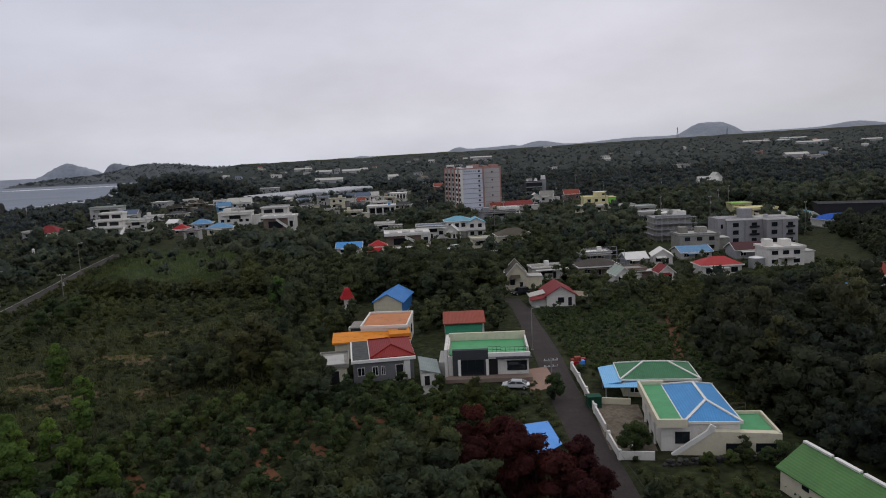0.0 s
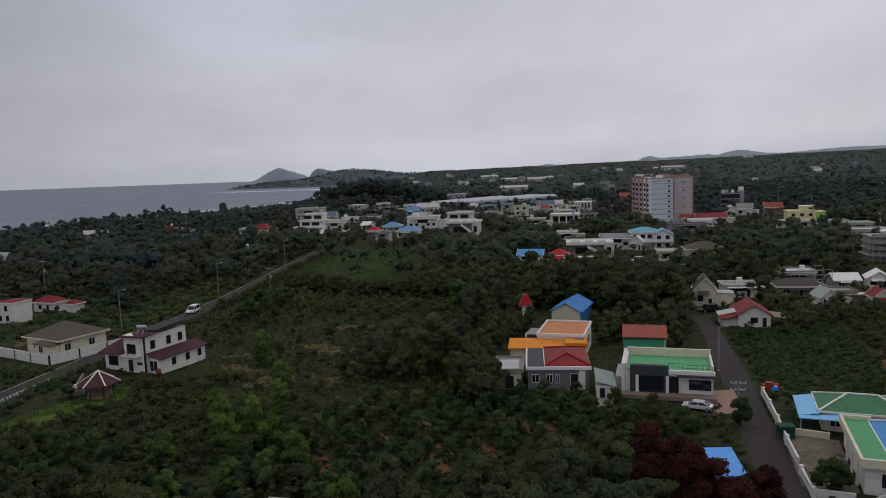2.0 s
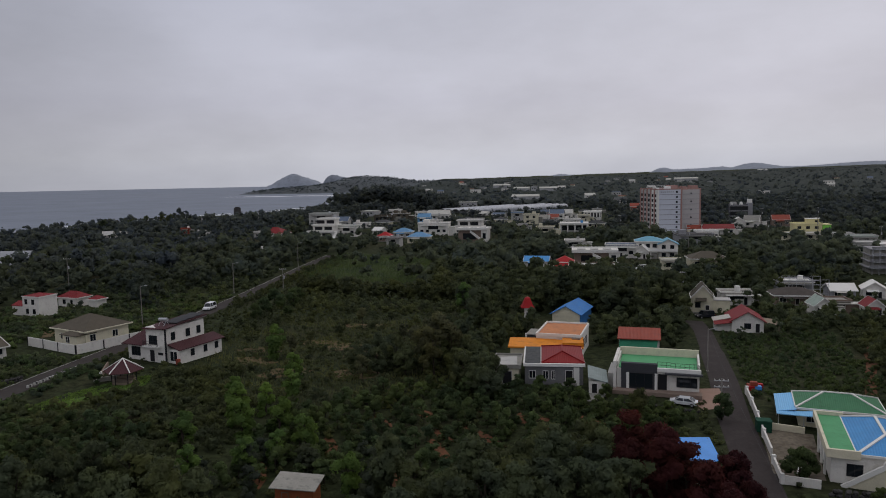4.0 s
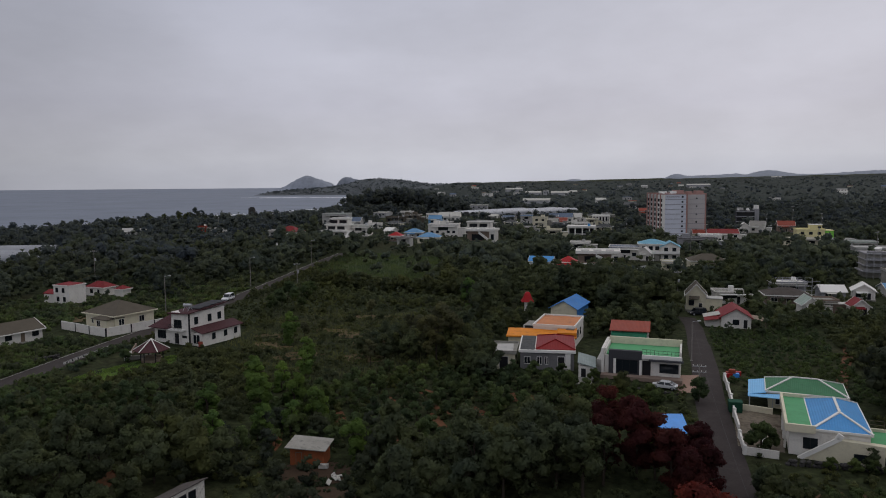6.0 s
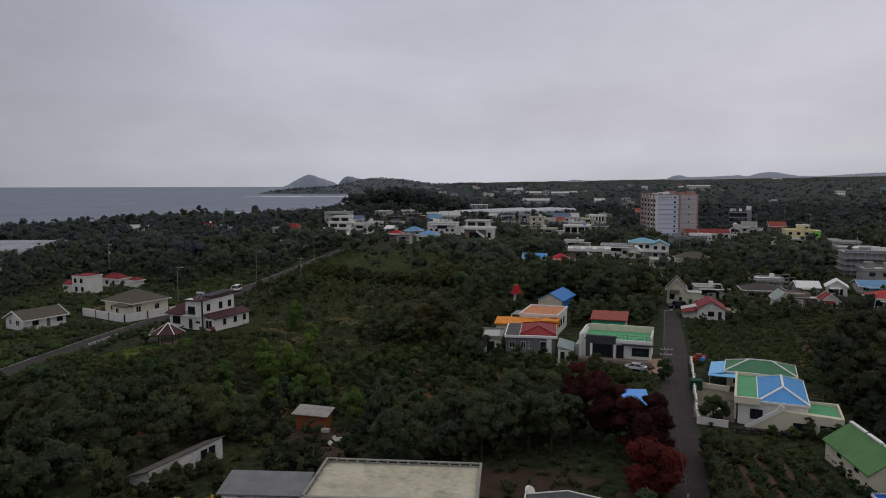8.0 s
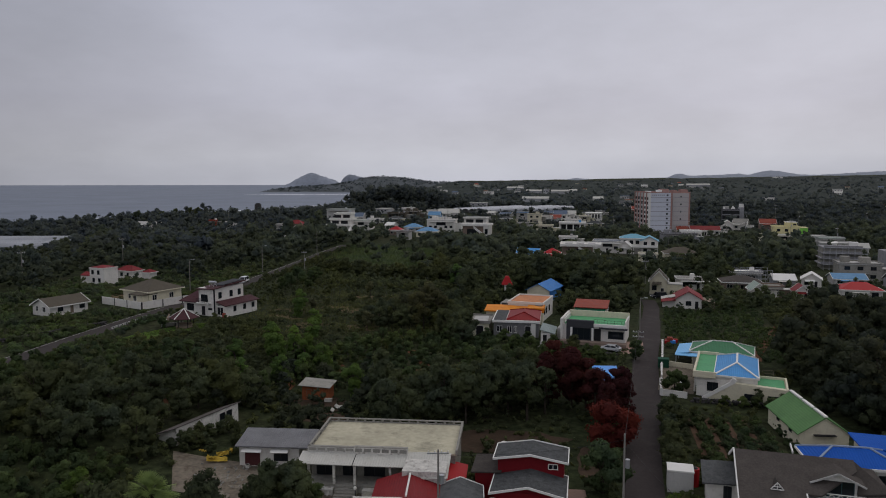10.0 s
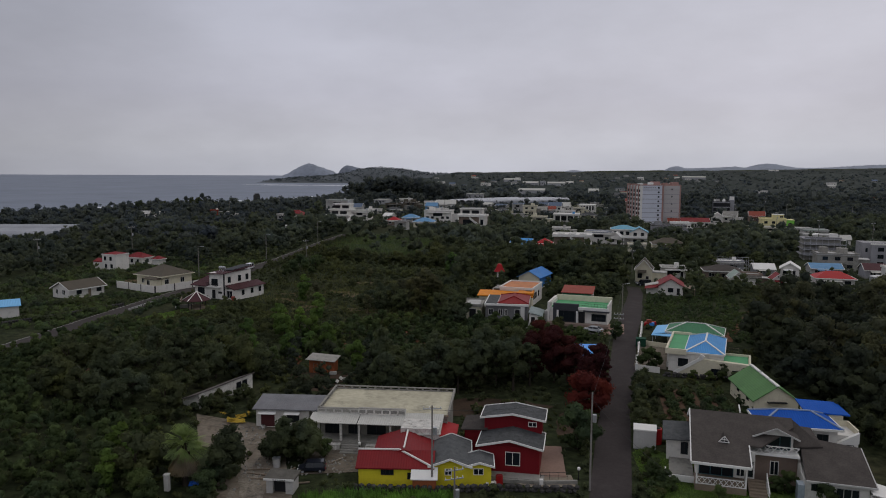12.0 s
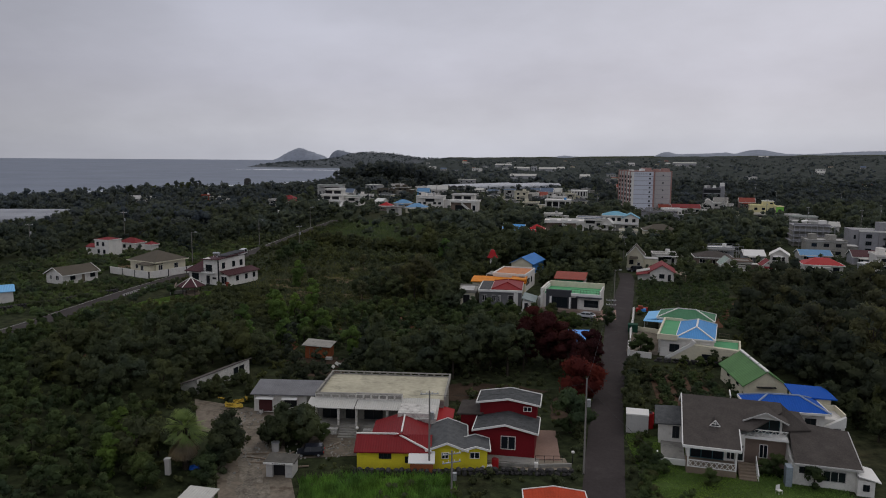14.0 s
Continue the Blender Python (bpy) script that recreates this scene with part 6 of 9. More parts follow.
def net_house():
    h = thing("net_house", 234, 256, -32, "long growing house under black shade netting", "net house")
    walls(h, -12, 0, 16, 12, -0.6, 6.2, NET)
    roof_flat(h, -12, 0, 16, 12, 6.2, NET, 0.2, 0.2)
    h = thing("tank", 128.4, 180.0, 0, "squat silver water tank beside the red roof", "tank")
    b = bmesh.new()
    bar(b, (0, 0, -0.4), (0, 0, 2.8), 2.1, sides=20)
    part("body", b, STEEL, h)
    part("lid", bar(bmesh.new(), (0, 0, 2.8), (0, 0, 3.2), 2.1, 0.4, 20), STEEL, h)


def scaffolds():
    for x, y, rz, w, d, hh in ((141.0, 237.8, -16, 14.0, 1.2, 8.4), (95.5, 206.6, -10, 10, 7, 5.0)):
        h = thing("scaffold", x, y, rz, "galvanised steel tube scaffold", "scaffold")
        n = int(w / 1.8)
        for i in range(n + 1):
            for yy in (-d, 0):
                part("tube", bar(bmesh.new(), (-w / 2 + w * i / n, yy, -0.4), (-w / 2 + w * i / n, yy, hh), 0.06, sides=4), STEEL, h)
        for k in range(1, 5):
            for yy in (-d, 0):
                part("tube", bar(bmesh.new(), (-w / 2, yy, hh * k / 4), (w / 2, yy, hh * k / 4), 0.06, sides=4), STEEL, h)


for make in (tower_block, lime_end, greenhouses, shore_tower, net_house, scaffolds):
    make()


def red_cottage():
    h = thing("house", 58.8, 160.8, -14, "white cottage with steep red gable roof and pale lean-to", "house")
    walls(h, 0, 0, 6.4, 8.6, -0.5, 2.7, WHITE)
    roof_gable(h, 0, 0, 6.4, 8.6, 2.7, 1.9, RED, 0.5, "y", gable=WHITE)
    walls(h, -3.2, 0.6, 0, 5.2, -0.5, 2.0, WHITE)
    part("lean_to_roof", slab(bmesh.new(), [(-3.6, 1.4, 2.1), (0, 1.4, 2.9), (0, 5.6, 2.9), (-3.6, 5.6, 2.1)], 0.1), SHEET, h, "pale sheet lean-to roof")
    part("lean_to_roof", slab(bmesh.new(), [(-3.6, -0.6, 1.7), (0, -0.6, 2.2), (0, 1.4, 2.6), (-3.6, 1.4, 2.1)], 0.1), RED, h, "red lean-to roof")
    part("porch_roof", slab(bmesh.new(), [(6.4, -0.4, 2.3), (9.6, -0.4, 1.9), (9.6, 6.0, 1.9), (6.4, 6.0, 2.3)], 0.1), WOOD, h, "weathered side porch roof")
    for x, y in ((9.3, -0.2), (9.3, 5.7)):
        part("post", box(x, y, -0.5, x + 0.14, y + 0.14, 1.9), WOOD, h)
    win(h, 3.2, 0, 0.8, 1.4, 1.2, frame_mat=BLACK)
    door(h, 5.2, 0, 0, leaf=BLACK)


red_cottage()


# ---- islands and shore ----
def island(name, x, y, peaks, base, label, power=1.7):
    n, m = 64, 10
    pts = []
    rnd = np.random.RandomState(5)
    for j in range(m + 1):
        v = j / m - 0.5
        for i in range(n + 1):
            u = i / n * 2 - 1
            px = u * base
            z = 0
            for c, hh, s in peaks:
                z = max(z, hh * max(0.0, 1 - abs((px - c) / s) ** power))
            z *= max(0.0, 1 - (2 * abs(v)) ** 2)
            z += (6 * noise.noise((px * 0.03, v * 6, 1.0)) + 4 * noise.noise((px * 0.09, v * 12, 4.0))) * (1 if z > 3 else 0)
            pts.append((x + px, y + v * base * 0.9, -18 + z))
    idx = np.arange((n + 1) * (m + 1)).reshape(m + 1, n + 1)
    f = np.stack([idx[:-1, :-1], idx[:-1, 1:], idx[1:, 1:], idx[1:, :-1]], axis=-1).reshape(-1, 4)
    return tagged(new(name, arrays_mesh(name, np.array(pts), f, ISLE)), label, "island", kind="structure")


island("island", -798, 3600, ((0, 76, 150), (46, 60, 140), (-50, 50, 100)), 170, "hazy rocky island with a rounded peak", 1.35)
island("islet", -596, 3600, ((0, 66, 70), (30, 58, 65)), 105, "small hazy rounded islet", 2.4)



def ridge_land(name, y, x0, x1, base, bumps, depth, material, label, n=160, tree=3.0, foot=-19.0):
    """A far rise of land whose height along x is a base line with rounded bumps."""
    rows = []
    for k, v in enumerate((-1.0, -0.7, -0.4, -0.2, 0.0, 0.35, 1.0)):
        for i in range(n + 1):
            x = x0 + (x1 - x0) * i / n
            z = float(np.interp(x, base[0], base[1]))
            for bx0, bh, bs, pw in bumps:
                z += bh * math.exp(-abs((x - bx0) / bs) ** pw)
            z += tree * noise.noise((x * 0.05, v * 9, 2)) + 0.5 * tree * noise.noise((x * 0.15, v * 20, 2))
            f = 1 - abs(v) ** 1.5
            rows.append((x, y + v * depth, foot + (z - foot) * f))
    idx = np.arange((n + 1) * 7).reshape(7, n + 1)
    f = np.stack([idx[:-1, :-1], idx[:-1, 1:], idx[1:, 1:], idx[1:, :-1]], axis=-1).reshape(-1, 4)
    return tagged(new(name, arrays_mesh(name, np.array(rows), f, material)), label, "far hills", kind="structure")


HEADLINE = ((-820, -735, -700, -643, -559, -476, -424, -382, -330, -247, -195, -133, -50, 260), (-24, -19, -9, -2, 3, 10, 20, 32, 37, 33, 26, 17, 14, 6))
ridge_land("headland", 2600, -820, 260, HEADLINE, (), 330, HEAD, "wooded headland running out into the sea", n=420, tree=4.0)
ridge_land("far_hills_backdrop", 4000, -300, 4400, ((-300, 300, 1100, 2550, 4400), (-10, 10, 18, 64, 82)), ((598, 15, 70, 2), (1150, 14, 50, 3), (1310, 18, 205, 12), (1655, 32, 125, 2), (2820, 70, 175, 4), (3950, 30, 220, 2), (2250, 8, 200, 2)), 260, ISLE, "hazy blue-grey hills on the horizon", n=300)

plain_x = [-220 + 160 * i for i in range(26)]
ridge_land("far_plain", 2780, -220, 3780, (plain_x, [ground_z(x, 2780) + 7 for x in plain_x]), (), 240, FARWOOD, "dark wooded plain towards the horizon", n=400, tree=5.0, foot=-15.0)

foam = bmesh.new()
rf = random.Random(3)
for k in range(150):
    yy = rf.uniform(560, 2100)
    xx = float(np.interp(yy, COAST_Y, COAST_X)) - rf.uniform(4, 46)
    L, W = rf.uniform(8, 40), rf.uniform(1.5, 5)
    ang = radians(62 + rf.uniform(-30, 30))
    ring = []
    for i in range(10):
        t = 2 * math.pi * i / 10
        a, b = L * math.cos(t) * rf.uniform(0.7, 1.1), W * math.sin(t) * rf.uniform(0.5, 1.1)
        ring.append(foam.verts.new((xx + a * math.cos(ang) - b * math.sin(ang), yy + a * math.sin(ang) + b * math.cos(ang), -15.3 + rf.uniform(0, 0.05))))
    foam.faces.new(ring)
for k in range(60):
    xx = rf.uniform(-640, -280)
    yy = 1990 + (xx + 285) * -0.15 + rf.uniform(-30, 20)
    L, W = rf.uniform(15, 50), rf.uniform(2, 6)
    ring = [foam.verts.new((xx + L * math.cos(2 * math.pi * i / 10), yy + W * math.sin(2 * math.pi * i / 10) * rf.uniform(0.5, 1.2), -15.3 + rf.uniform(0, 0.05))) for i in range(10)]
    foam.faces.new(ring)
single("surf", foam, FOAM, Matrix(), "white surf along the rocky shore", "surf", kind="stuff")

rocks = bmesh.new()
for k in range(160):
    yy = rf.uniform(600, 2050)
    xx = float(np.interp(yy, COAST_Y, COAST_X)) + rf.uniform(-40, 10)
    r = rf.uniform(1.2, 4.0)
    mtx = pose(xx, yy, -15.6, rf.uniform(0, 40), rf.uniform(0, 40), rf.uniform(0, 360)) @ Matrix.Diagonal((r * 1.6, r, r * 0.45, 1))
    bmesh.ops.create_icosphere(rocks, subdivisions=1, radius=1, matrix=mtx)
single("shore_rocks", rocks, ROCK, Matrix(), "dark basalt rocks along the shore", "rocks", kind="stuff")


# ---- village beyond the trees ----
def modern_house(x, y, rz, w, d, H, label):
    """A broad white flat roof on dark recessed walls, with a slanting white stair side."""
    h = thing("house", x, y, rz, label, "house")
    a, b = -w / 2, w / 2
    walls(h, a + 0.8, 0.9, b - 0.5, d, -0.6, H - 0.9, BRICK)
    part("roof", box(a, -0.6, H - 1.0, b, d + 0.3, H - 0.35), WHITE, h, "thick white flat roof")
    parapet(h, a, -0.6, b, d + 0.3, H - 0.35, 0.45, 0.25, TRIM)
    for k in range(3):
        part("roof_curb", box(a + w * (0.12 + 0.28 * k), d * 0.3, H - 0.3, a + w * (0.3 + 0.28 * k), d * 0.7, H - 0.05), PALEGREY, h)
    part("window_band", box(a + w * 0.2, 0.84, H * 0.3, a + w * 0.62, 0.95, H * 0.68), DARKGLASS, h, "dark recessed glazing")
    part("stair", slab(bmesh.new(), [(a + w * 0.45, -0.7, H - 1.0), (b + 0.2, -0.7, 0.4), (b + 0.2, 0.8, 0.4), (a + w * 0.45, 0.8, H - 1.0)], 1.1), TRIM, h, "white slanting stair side")
    part("end_block", box(b - w * 0.2, -0.3, 0.0, b, d * 0.7, H - 0.4), WHITE, h)
    win(h, b - w * 0.1, -0.3, H * 0.35, w * 0.1, H * 0.35, frame_mat=BLACK, mull=0)
    return h


def turquoise_house():
    h = thing("house", 80.2, 293.0, -13, "two-storey white house with turquoise roofs", "house")
    walls(h, -8.0, 2.6, 2.6, 11, -0.6, 6.8, WHITE)
    roof_hip(h, -8.0, 2.6, 2.6, 11, 6.8, 1.7, TEAL, ov=0.7, fascia=TRIM)
    walls(h, 0.6, 0.4, 8.0, 9, -0.6, 6.0, WHITE)
    roof_gable(h, 0.6, 0.4, 8.0, 9, 6.0, 1.9, TEAL, 0.5, "y", gable=WHITE)
    part("balcony", box(-7.6, -1.0, 3.0, 7.8, 2.6, 3.3), TRIM, h)
    parapet(h, -7.6, -1.0, 7.8, 2.6, 3.3, 0.8, 0.2, TRIM, "SWE")
    walls(h, -7.0, 0.6, 0.4, 2.6, -0.6, 3.0, CREAM)
    for x in (-6.0, -3.4, -0.8):
        win(h, x, 2.6, 4.2, 1.6, 1.6, frame_mat=BLACK)
    for x in (2.6, 5.8):
        win(h, x, 0.4, 4.0, 1.5, 1.5, frame_mat=BLACK)
        win(h, x, 0.4, 0.8, 1.6, 1.6, frame_mat=BLACK)
    part("post", box(-2.6, -0.9, -0.6, -2.2, -0.5, 3.0), TRIM, h)


def pillar_house():
    h = thing("house", 70.1, 429.2, -10, "white flat-roofed house with a pillared front", "house")
    walls(h, -8.0, 2.4, 8.0, 11, -0.6, 4.6, PALEGREY)
    part("roof", box(-8.4, -0.3, 4.5, 8.4, 11.4, 5.2), WHITE, h, "broad white roof slab")
    for x in (-8.1, -4.0, 0.2, 4.4, 7.4):
        part("pillar", box(x, -0.1, -0.6, x + 0.7, 0.6, 4.5), TRIM, h)
    part("window_band", box(-7.0, 2.34, 1.0, 7.0, 2.44, 3.8), DARKGLASS, h)
    part("parapet", wall_ring(bmesh.new(), -8.4, -0.3, 8.4, 11.4, 5.2, 5.6, 0.25), TRIM, h)
    part("water_tank", bar(bmesh.new(), (4.5, 6, 5.2), (4.5, 6, 6.6), 0.8, sides=12), BLUE, h, "round blue roof tank")


def ribbed_block():
    h = thing("house", 100.3, 530.4, -14, "white block with a row of tall narrow windows", "house")
    walls(h, -6.2, 0, 6.2, 10, -0.6, 6.2, WHITE)
    roof_flat(h, -6.2, 0, 6.2, 10, 6.2, TRIM, 0.3, 0.4)
    for i in range(6):
        part("fin", box(-5.9 + i * 2.2, -0.5, 0.5, -5.3 + i * 2.2, 0, 5.8), TRIM, h)
        win(h, -4.5 + i * 2.2 if i < 5 else 5.95, 0, 2.2, 1.2 if i < 5 else 0.3, 3.2, frame_mat=BLACK, mull=0)


def glass_block():
    h = thing("building", 189.1, 486.8, -14, "three-storey dark glazed building with white roof rooms", "building")
    walls(h, -5.6, 0, 5.8, 10, -0.6, 11.4, DARKGREY)
    for i in range(3):
        z = 1.2 + i * 3.4
        part("window_band", box(-5.2, -0.08, z, 5.4, 0.02, z + 2.2), DARKGLASS, h)
        part("floor_edge", box(-5.8, -0.4, z + 2.4, 6.0, 0.0, z + 2.9), GREY, h)
    walls(h, 5.8, 3, 9.0, 10, -0.6, 12.5, GREY)
    part("roof_room", box(6.0, 4, 12.5, 8.8, 8, 14.8), TRIM, h)
    part("roof_room", box(-4.8, 3, 11.4, -1.0, 7, 13.0), PALEGREY, h)
    part("dish", bar(bmesh.new(), (1.6, 2, 11.4), (1.6, 2, 13.2), 1.3, 0.7, 10), TRIM, h, "white domed roof tank")
    part("dish", bar(bmesh.new(), (-4.4, 1, 11.4), (-4.4, 1.0, 12.6), 0.6, 0.5, 10), TRIM, h)


WORNGREY = mat("worn_grey_render", (0.27, 0.265, 0.27), var=0.25, scale=0.2, stain=(0.15, 0.145, 0.14), stain_amount=0.8)


def stacked_block():
    """Bare floor slabs in layers behind a scaffold."""
    h = thing("building", 141.0, 239.6, -16, "bare grey concrete building with layered floor slabs", "building")
    walls(h, -6.4, 1.0, 6.4, 10, -0.6, 8.0, CONCRETE)
    for i, (x0, x1, y0) in enumerate(((-7.4, 7.0, -0.6), (-7.0, 7.4, -0.2), (-6.8, 6.6, -0.8), (-6.6, 7.0, 0.2))):
        z = 1.9 + i * 2.0
        part("floor_slab", box(x0, y0, z, x1, 10.4, z + 0.3), WORNGREY, h)
        part("rail_sheet", box(x0 + 0.4, y0 + 0.05, z + 0.3, x1 - 0.6, y0 + 0.15, z + 1.0), WORNGREY if i % 2 else GREY, h)
    part("roof_tank", box(3.0, 3, 8.2, 5.6, 5.4, 10.0), TRIM, h, "white roof tank")
    part("dish", bar(bmesh.new(), (-2.0, 3, 8.2), (-2.3, 2.7, 9.9), 0.5, 1.2, 12), TRIM, h, "white roof dish")


def apartment_pair():
    for x, y, w, wing in ((153.4, 217.2, 12.0, True), (163.4, 211.8, 10.2, False)):
        h = thing("apartment_house", x, y, -13, "three-storey %s apartment house with pale top edge" % ("grey" if wing else "light grey"), "apartment house", "apartment houses")
        a, b = -w / 2, w / 2
        body = GREY if wing else WORNGREY
        walls(h, a, 0, b, 10, -0.6, 8.0, body)
        part("roof", box(a - 0.15, -0.15, 8.0, b + 0.15, 10.2, 8.2), WORNGREY, h)
        parapet(h, a - 0.15, -0.15, b + 0.15, 10.2, 8.2, 0.55, 0.2, TRIM)
        walls(h, a + w * 0.5, -0.35, b, 0, -0.6, 8.0, WORNGREY)
        for z in (0.9, 3.5, 6.0):
            win(h, a + w * 0.25, 0, z, 1.9, 1.4, frame_mat=BLACK, mull=2)
            win(h, a + w * 0.75, -0.35, z, 1.7, 1.3, frame_mat=BLACK)
            part("balcony_rail", box(a + w * 0.62, -0.95, z - 0.35, a + w * 0.88, -0.36, z + 0.25), BLACK, h)
        if wing:
            walls(h, a - 2.6, 0.8, a, 9, -0.6, 8.9, WORNGREY, "pale stair tower")
            win(h, a - 1.3, 0.8, 5.6, 0.7, 1.4, frame_mat=BLACK, mull=0)
            part("stair_head", box(1.6, 6.4, 8.2, 5.4, 9.8, 11.2), WORNGREY, h)
        else:
            part("water_tank", bar(bmesh.new(), (a + 2, 5, 8.2), (a + 2, 5, 9.6), 0.8, sides=12), STEEL, h)


def monument():
    h = thing("monument", -77.4, 292.0, 0, "white upright stone monument among dark trees", "monument")
    part("base", box(-1.0, -1.0, -0.5, 1.0, 1.0, 0.8), PALEGREY, h)
    part("shaft", bar(bmesh.new(), (0, 0, 0.8), (0, 0, 4.6), 0.75, 0.4, 8), TRIM, h)
    part("cap", bar(bmesh.new(), (0, 0, 4.6), (0, 0, 5.2), 0.6, 0.1, 8), TRIM, h)
    part("side_stone", box(-2.6, -0.4, -0.5, -1.6, 0.4, 1.6), WHITE, h)


PALEGREENROOF = mat("pale_green_sheet", (0.30, 0.36, 0.31), var=0.16, ribs=0.04, stain=(0.2, 0.22, 0.19), stain_amount=0.5)
DUSKBLUE = mat("dusty_blue_sheet", (0.12, 0.26, 0.42), rough=0.6, var=0.2, ribs=0.04, stain=(0.10, 0.17, 0.25), stain_amount=0.6)
SLATEBLUE = mat("slate_blue_roof", (0.10, 0.13, 0.18), rough=0.6, var=0.2, ribs=0.04)
village_house("gable", -207.2, 430.0, 12, 6.0, 6.0, 4.3, PALEGREY, PALEGREY, 1, "pale shed among the shore trees")
village_house("gable", -197.0, 426.0, -18, 6.0, 5.0, 4.0, WHITE, SHEET, 1, "small pale house among the shore trees")
village_house("flat", -164.1, 440.0, 10, 4.6, 4.6, 3.7, RUSTRED, RUSTRED, 1, "small orange hut among the shore trees")
village_house("flat", -139.6, 400.0, 8, 7.4, 5.0, 3.2, PALEGREY, WHITE, 1, "long low white shed among the shore trees")
village_house("hip", -91.6, 361.7, -16, 12.6, 9.5, 7.6, WHITE, RED, 1, "white house with broad red hipped roof among trees")
village_house("flat", -104.5, 390.0, -14, 8.0, 6.0, 3.8, PALEGREY, PALEGREY, 1, "low grey flat-roofed outbuilding")
village_house("terrace", -71.3, 386.0, -14, 15.4, 11.0, 10.6, WHITE, WHITE, 3, "white three-level stepped house with balconies")
village_house("flat", -88.0, 478.0, -12, 17.0, 11.0, 8.6, PALEGREY, PALEGREENROOF, 1, "long hall with pale green flat roof")
village_house("gable", -73.0, 468.0, -10, 9.0, 8.0, 6.4, PALEGREY, SLATEBLUE, 1, "grey house with slate-blue gable roof")
village_house("flat", -58.5, 390.8, -14, 11.4, 8.0, 6.2, WHITE, PALEGREENROOF, 1, "white house with pale green flat roof")
village_house("gable", -43.8, 405.0, -30, 6.4, 6.0, 4.2, WHITE, TRIM, 1, "small white house with white gable roof")
village_house("hip", -36.0, 366.0, -12, 7.0, 6.0, 5.0, BRICK, BRIGHTRED, 1, "brown house with bright red roof")
village_house("flat", -29.6, 346.0, -12, 6.4, 6.0, 4.6, PALEGREY, MAROON, 1, "small grey house with dark red roof edge")
village_house("hip", -28.6, 392.0, -10, 10.4, 8.0, 5.4, PALEGREY, DUSKBLUE, 1, "house with dusty blue hipped roof")
village_house("hip", -18.5, 363.5, -6, 12.0, 9.0, 5.6, CREAM, DUSKBLUE, 1, "house with pale blue hipped roof and white eaves")
village_house("flat", -12.3, 407.2, -8, 17.0, 11.0, 7.4, WHITE, PALEGREY, 1, "long white flat-roofed house")
village_house("flat", -50.0, 512.0, -10, 14.0, 10.0, 4.6, TAUPE, TAUPE, 1, "beige flat-roofed house on the rise")
village_house("flat", -40.0, 522.0, -10, 13.0, 10.0, 6.2, TAUPE, TRIM, 2, "beige house with white roof edge")
village_house("gable", -12.1, 548.0, -8, 17.0, 10.0, 7.6, WHITE, SHEET, 1, "hall with pale rounded sheet roof")
village_house("gable", -22.0, 520.0, -8, 10.0, 8.0, 6.6, DUSKBLUE, DUSKBLUE, 1, "dusty blue sheet-clad shed")
village_house("terrace", 7.3, 420.0, -14, 17.0, 10.0, 8.4, WHITE, PALEGREY, 2, "white house with set-back upper storey")
modern_house(8.1, 354.3, -14, 15.4, 10.0, 8.0, "white and grey house with slanting outside stair")
village_house("flat", 45.6, 531.0, -12, 8.4, 7.0, 6.4, PALEGREY, BLUE, 1, "small house with bright blue roof")
village_house("flat", 52.4, 500.0, -12, 10.0, 8.0, 6.8, CREAM, CONCRETE, 2, "cream flat-roofed village block")
village_house("gable", 62.0, 508.0, -16, 8.0, 8.0, 6.0, GREY, CONCRETE, 1, "grey house with weathered gable roof")
village_house("gable", 77.0, 548.0, -14, 11.0, 9.0, 7.4, WHITE, SLATEBLUE, 1, "white house with slate-blue gable roof")
village_house("gable", 86.0, 556.0, -20, 8.0, 8.0, 7.0, WHITE, SHEET, 1, "white house with pale gable roof")
village_house("gable", 70.0, 520.0, -14, 9.0, 8.0, 5.6, PALEGREY, RUSTRED, 1, "grey house with rust-red roof")
village_house("flat", 92.0, 520.0, -14, 8.0, 8.0, 4.8, CREAM, PALEGREY, 1, "small cream flat-roofed house")
ribbed_block()
pillar_house()
village_house("flat", 50.1, 406.0, -10, 9.6, 8.0, 4.8, CREAM, CONCRETE, 1, "small cream house with weathered flat roof")
village_house("flat", 54.9, 337.2, -10, 9.0, 7.0, 4.0, WHITE, PALEGREY, 1, "low white flat-roofed house")
modern_house(50.6, 268.0, -10, 16.6, 11.0, 6.2, "broad white modern house with flat roof")
village_house("flat", 44.6, 236.0, -14, 11.6, 8.0, 4.4, BRICK, PALEGREY, 1, "brown house with pale flat roof and blue edge")
village_house("flat", 67.1, 297.8, -14, 12.6, 9.0, 5.6, WHITE, SLATEBLUE, 1, "white house with dark flat roof deck")
village_house("gabley", 73.6, 292.0, -24, 6.0, 9.0, 5.8, WHITE, TRIM, 1, "white gable-fronted village house")
village_house("gable", 28.5, 262.0, -14, 9.4, 6.0, 4.2, WHITE, BLUE, 1, "small house with bright blue roof")
village_house("hip", 37.4, 254.0, -10, 6.6, 6.0, 5.0, WHITE, BRIGHTRED, 1, "small house with bright red hipped roof")
village_house("gable", 35.0, 247.0, -14, 5.0, 4.0, 3.4, WHITE, BRIGHTRED, 1, "low white outbuilding with red roof")
turquoise_house()
village_house("flat", 112.6, 345.0, -8, 17.0, 10.0, 5.2, GREY, VILLAROOF, 1, "long house with dark roof and white edge")
modern_house(121.0, 352.0, -8, 10.0, 8.0, 6.0, "white-edged grey house with slanting stair")
village_house("gable", 141.5, 393.0, -9, 17.0, 9.0, 5.6, WHITE, RED, 1, "white house with long red roof")
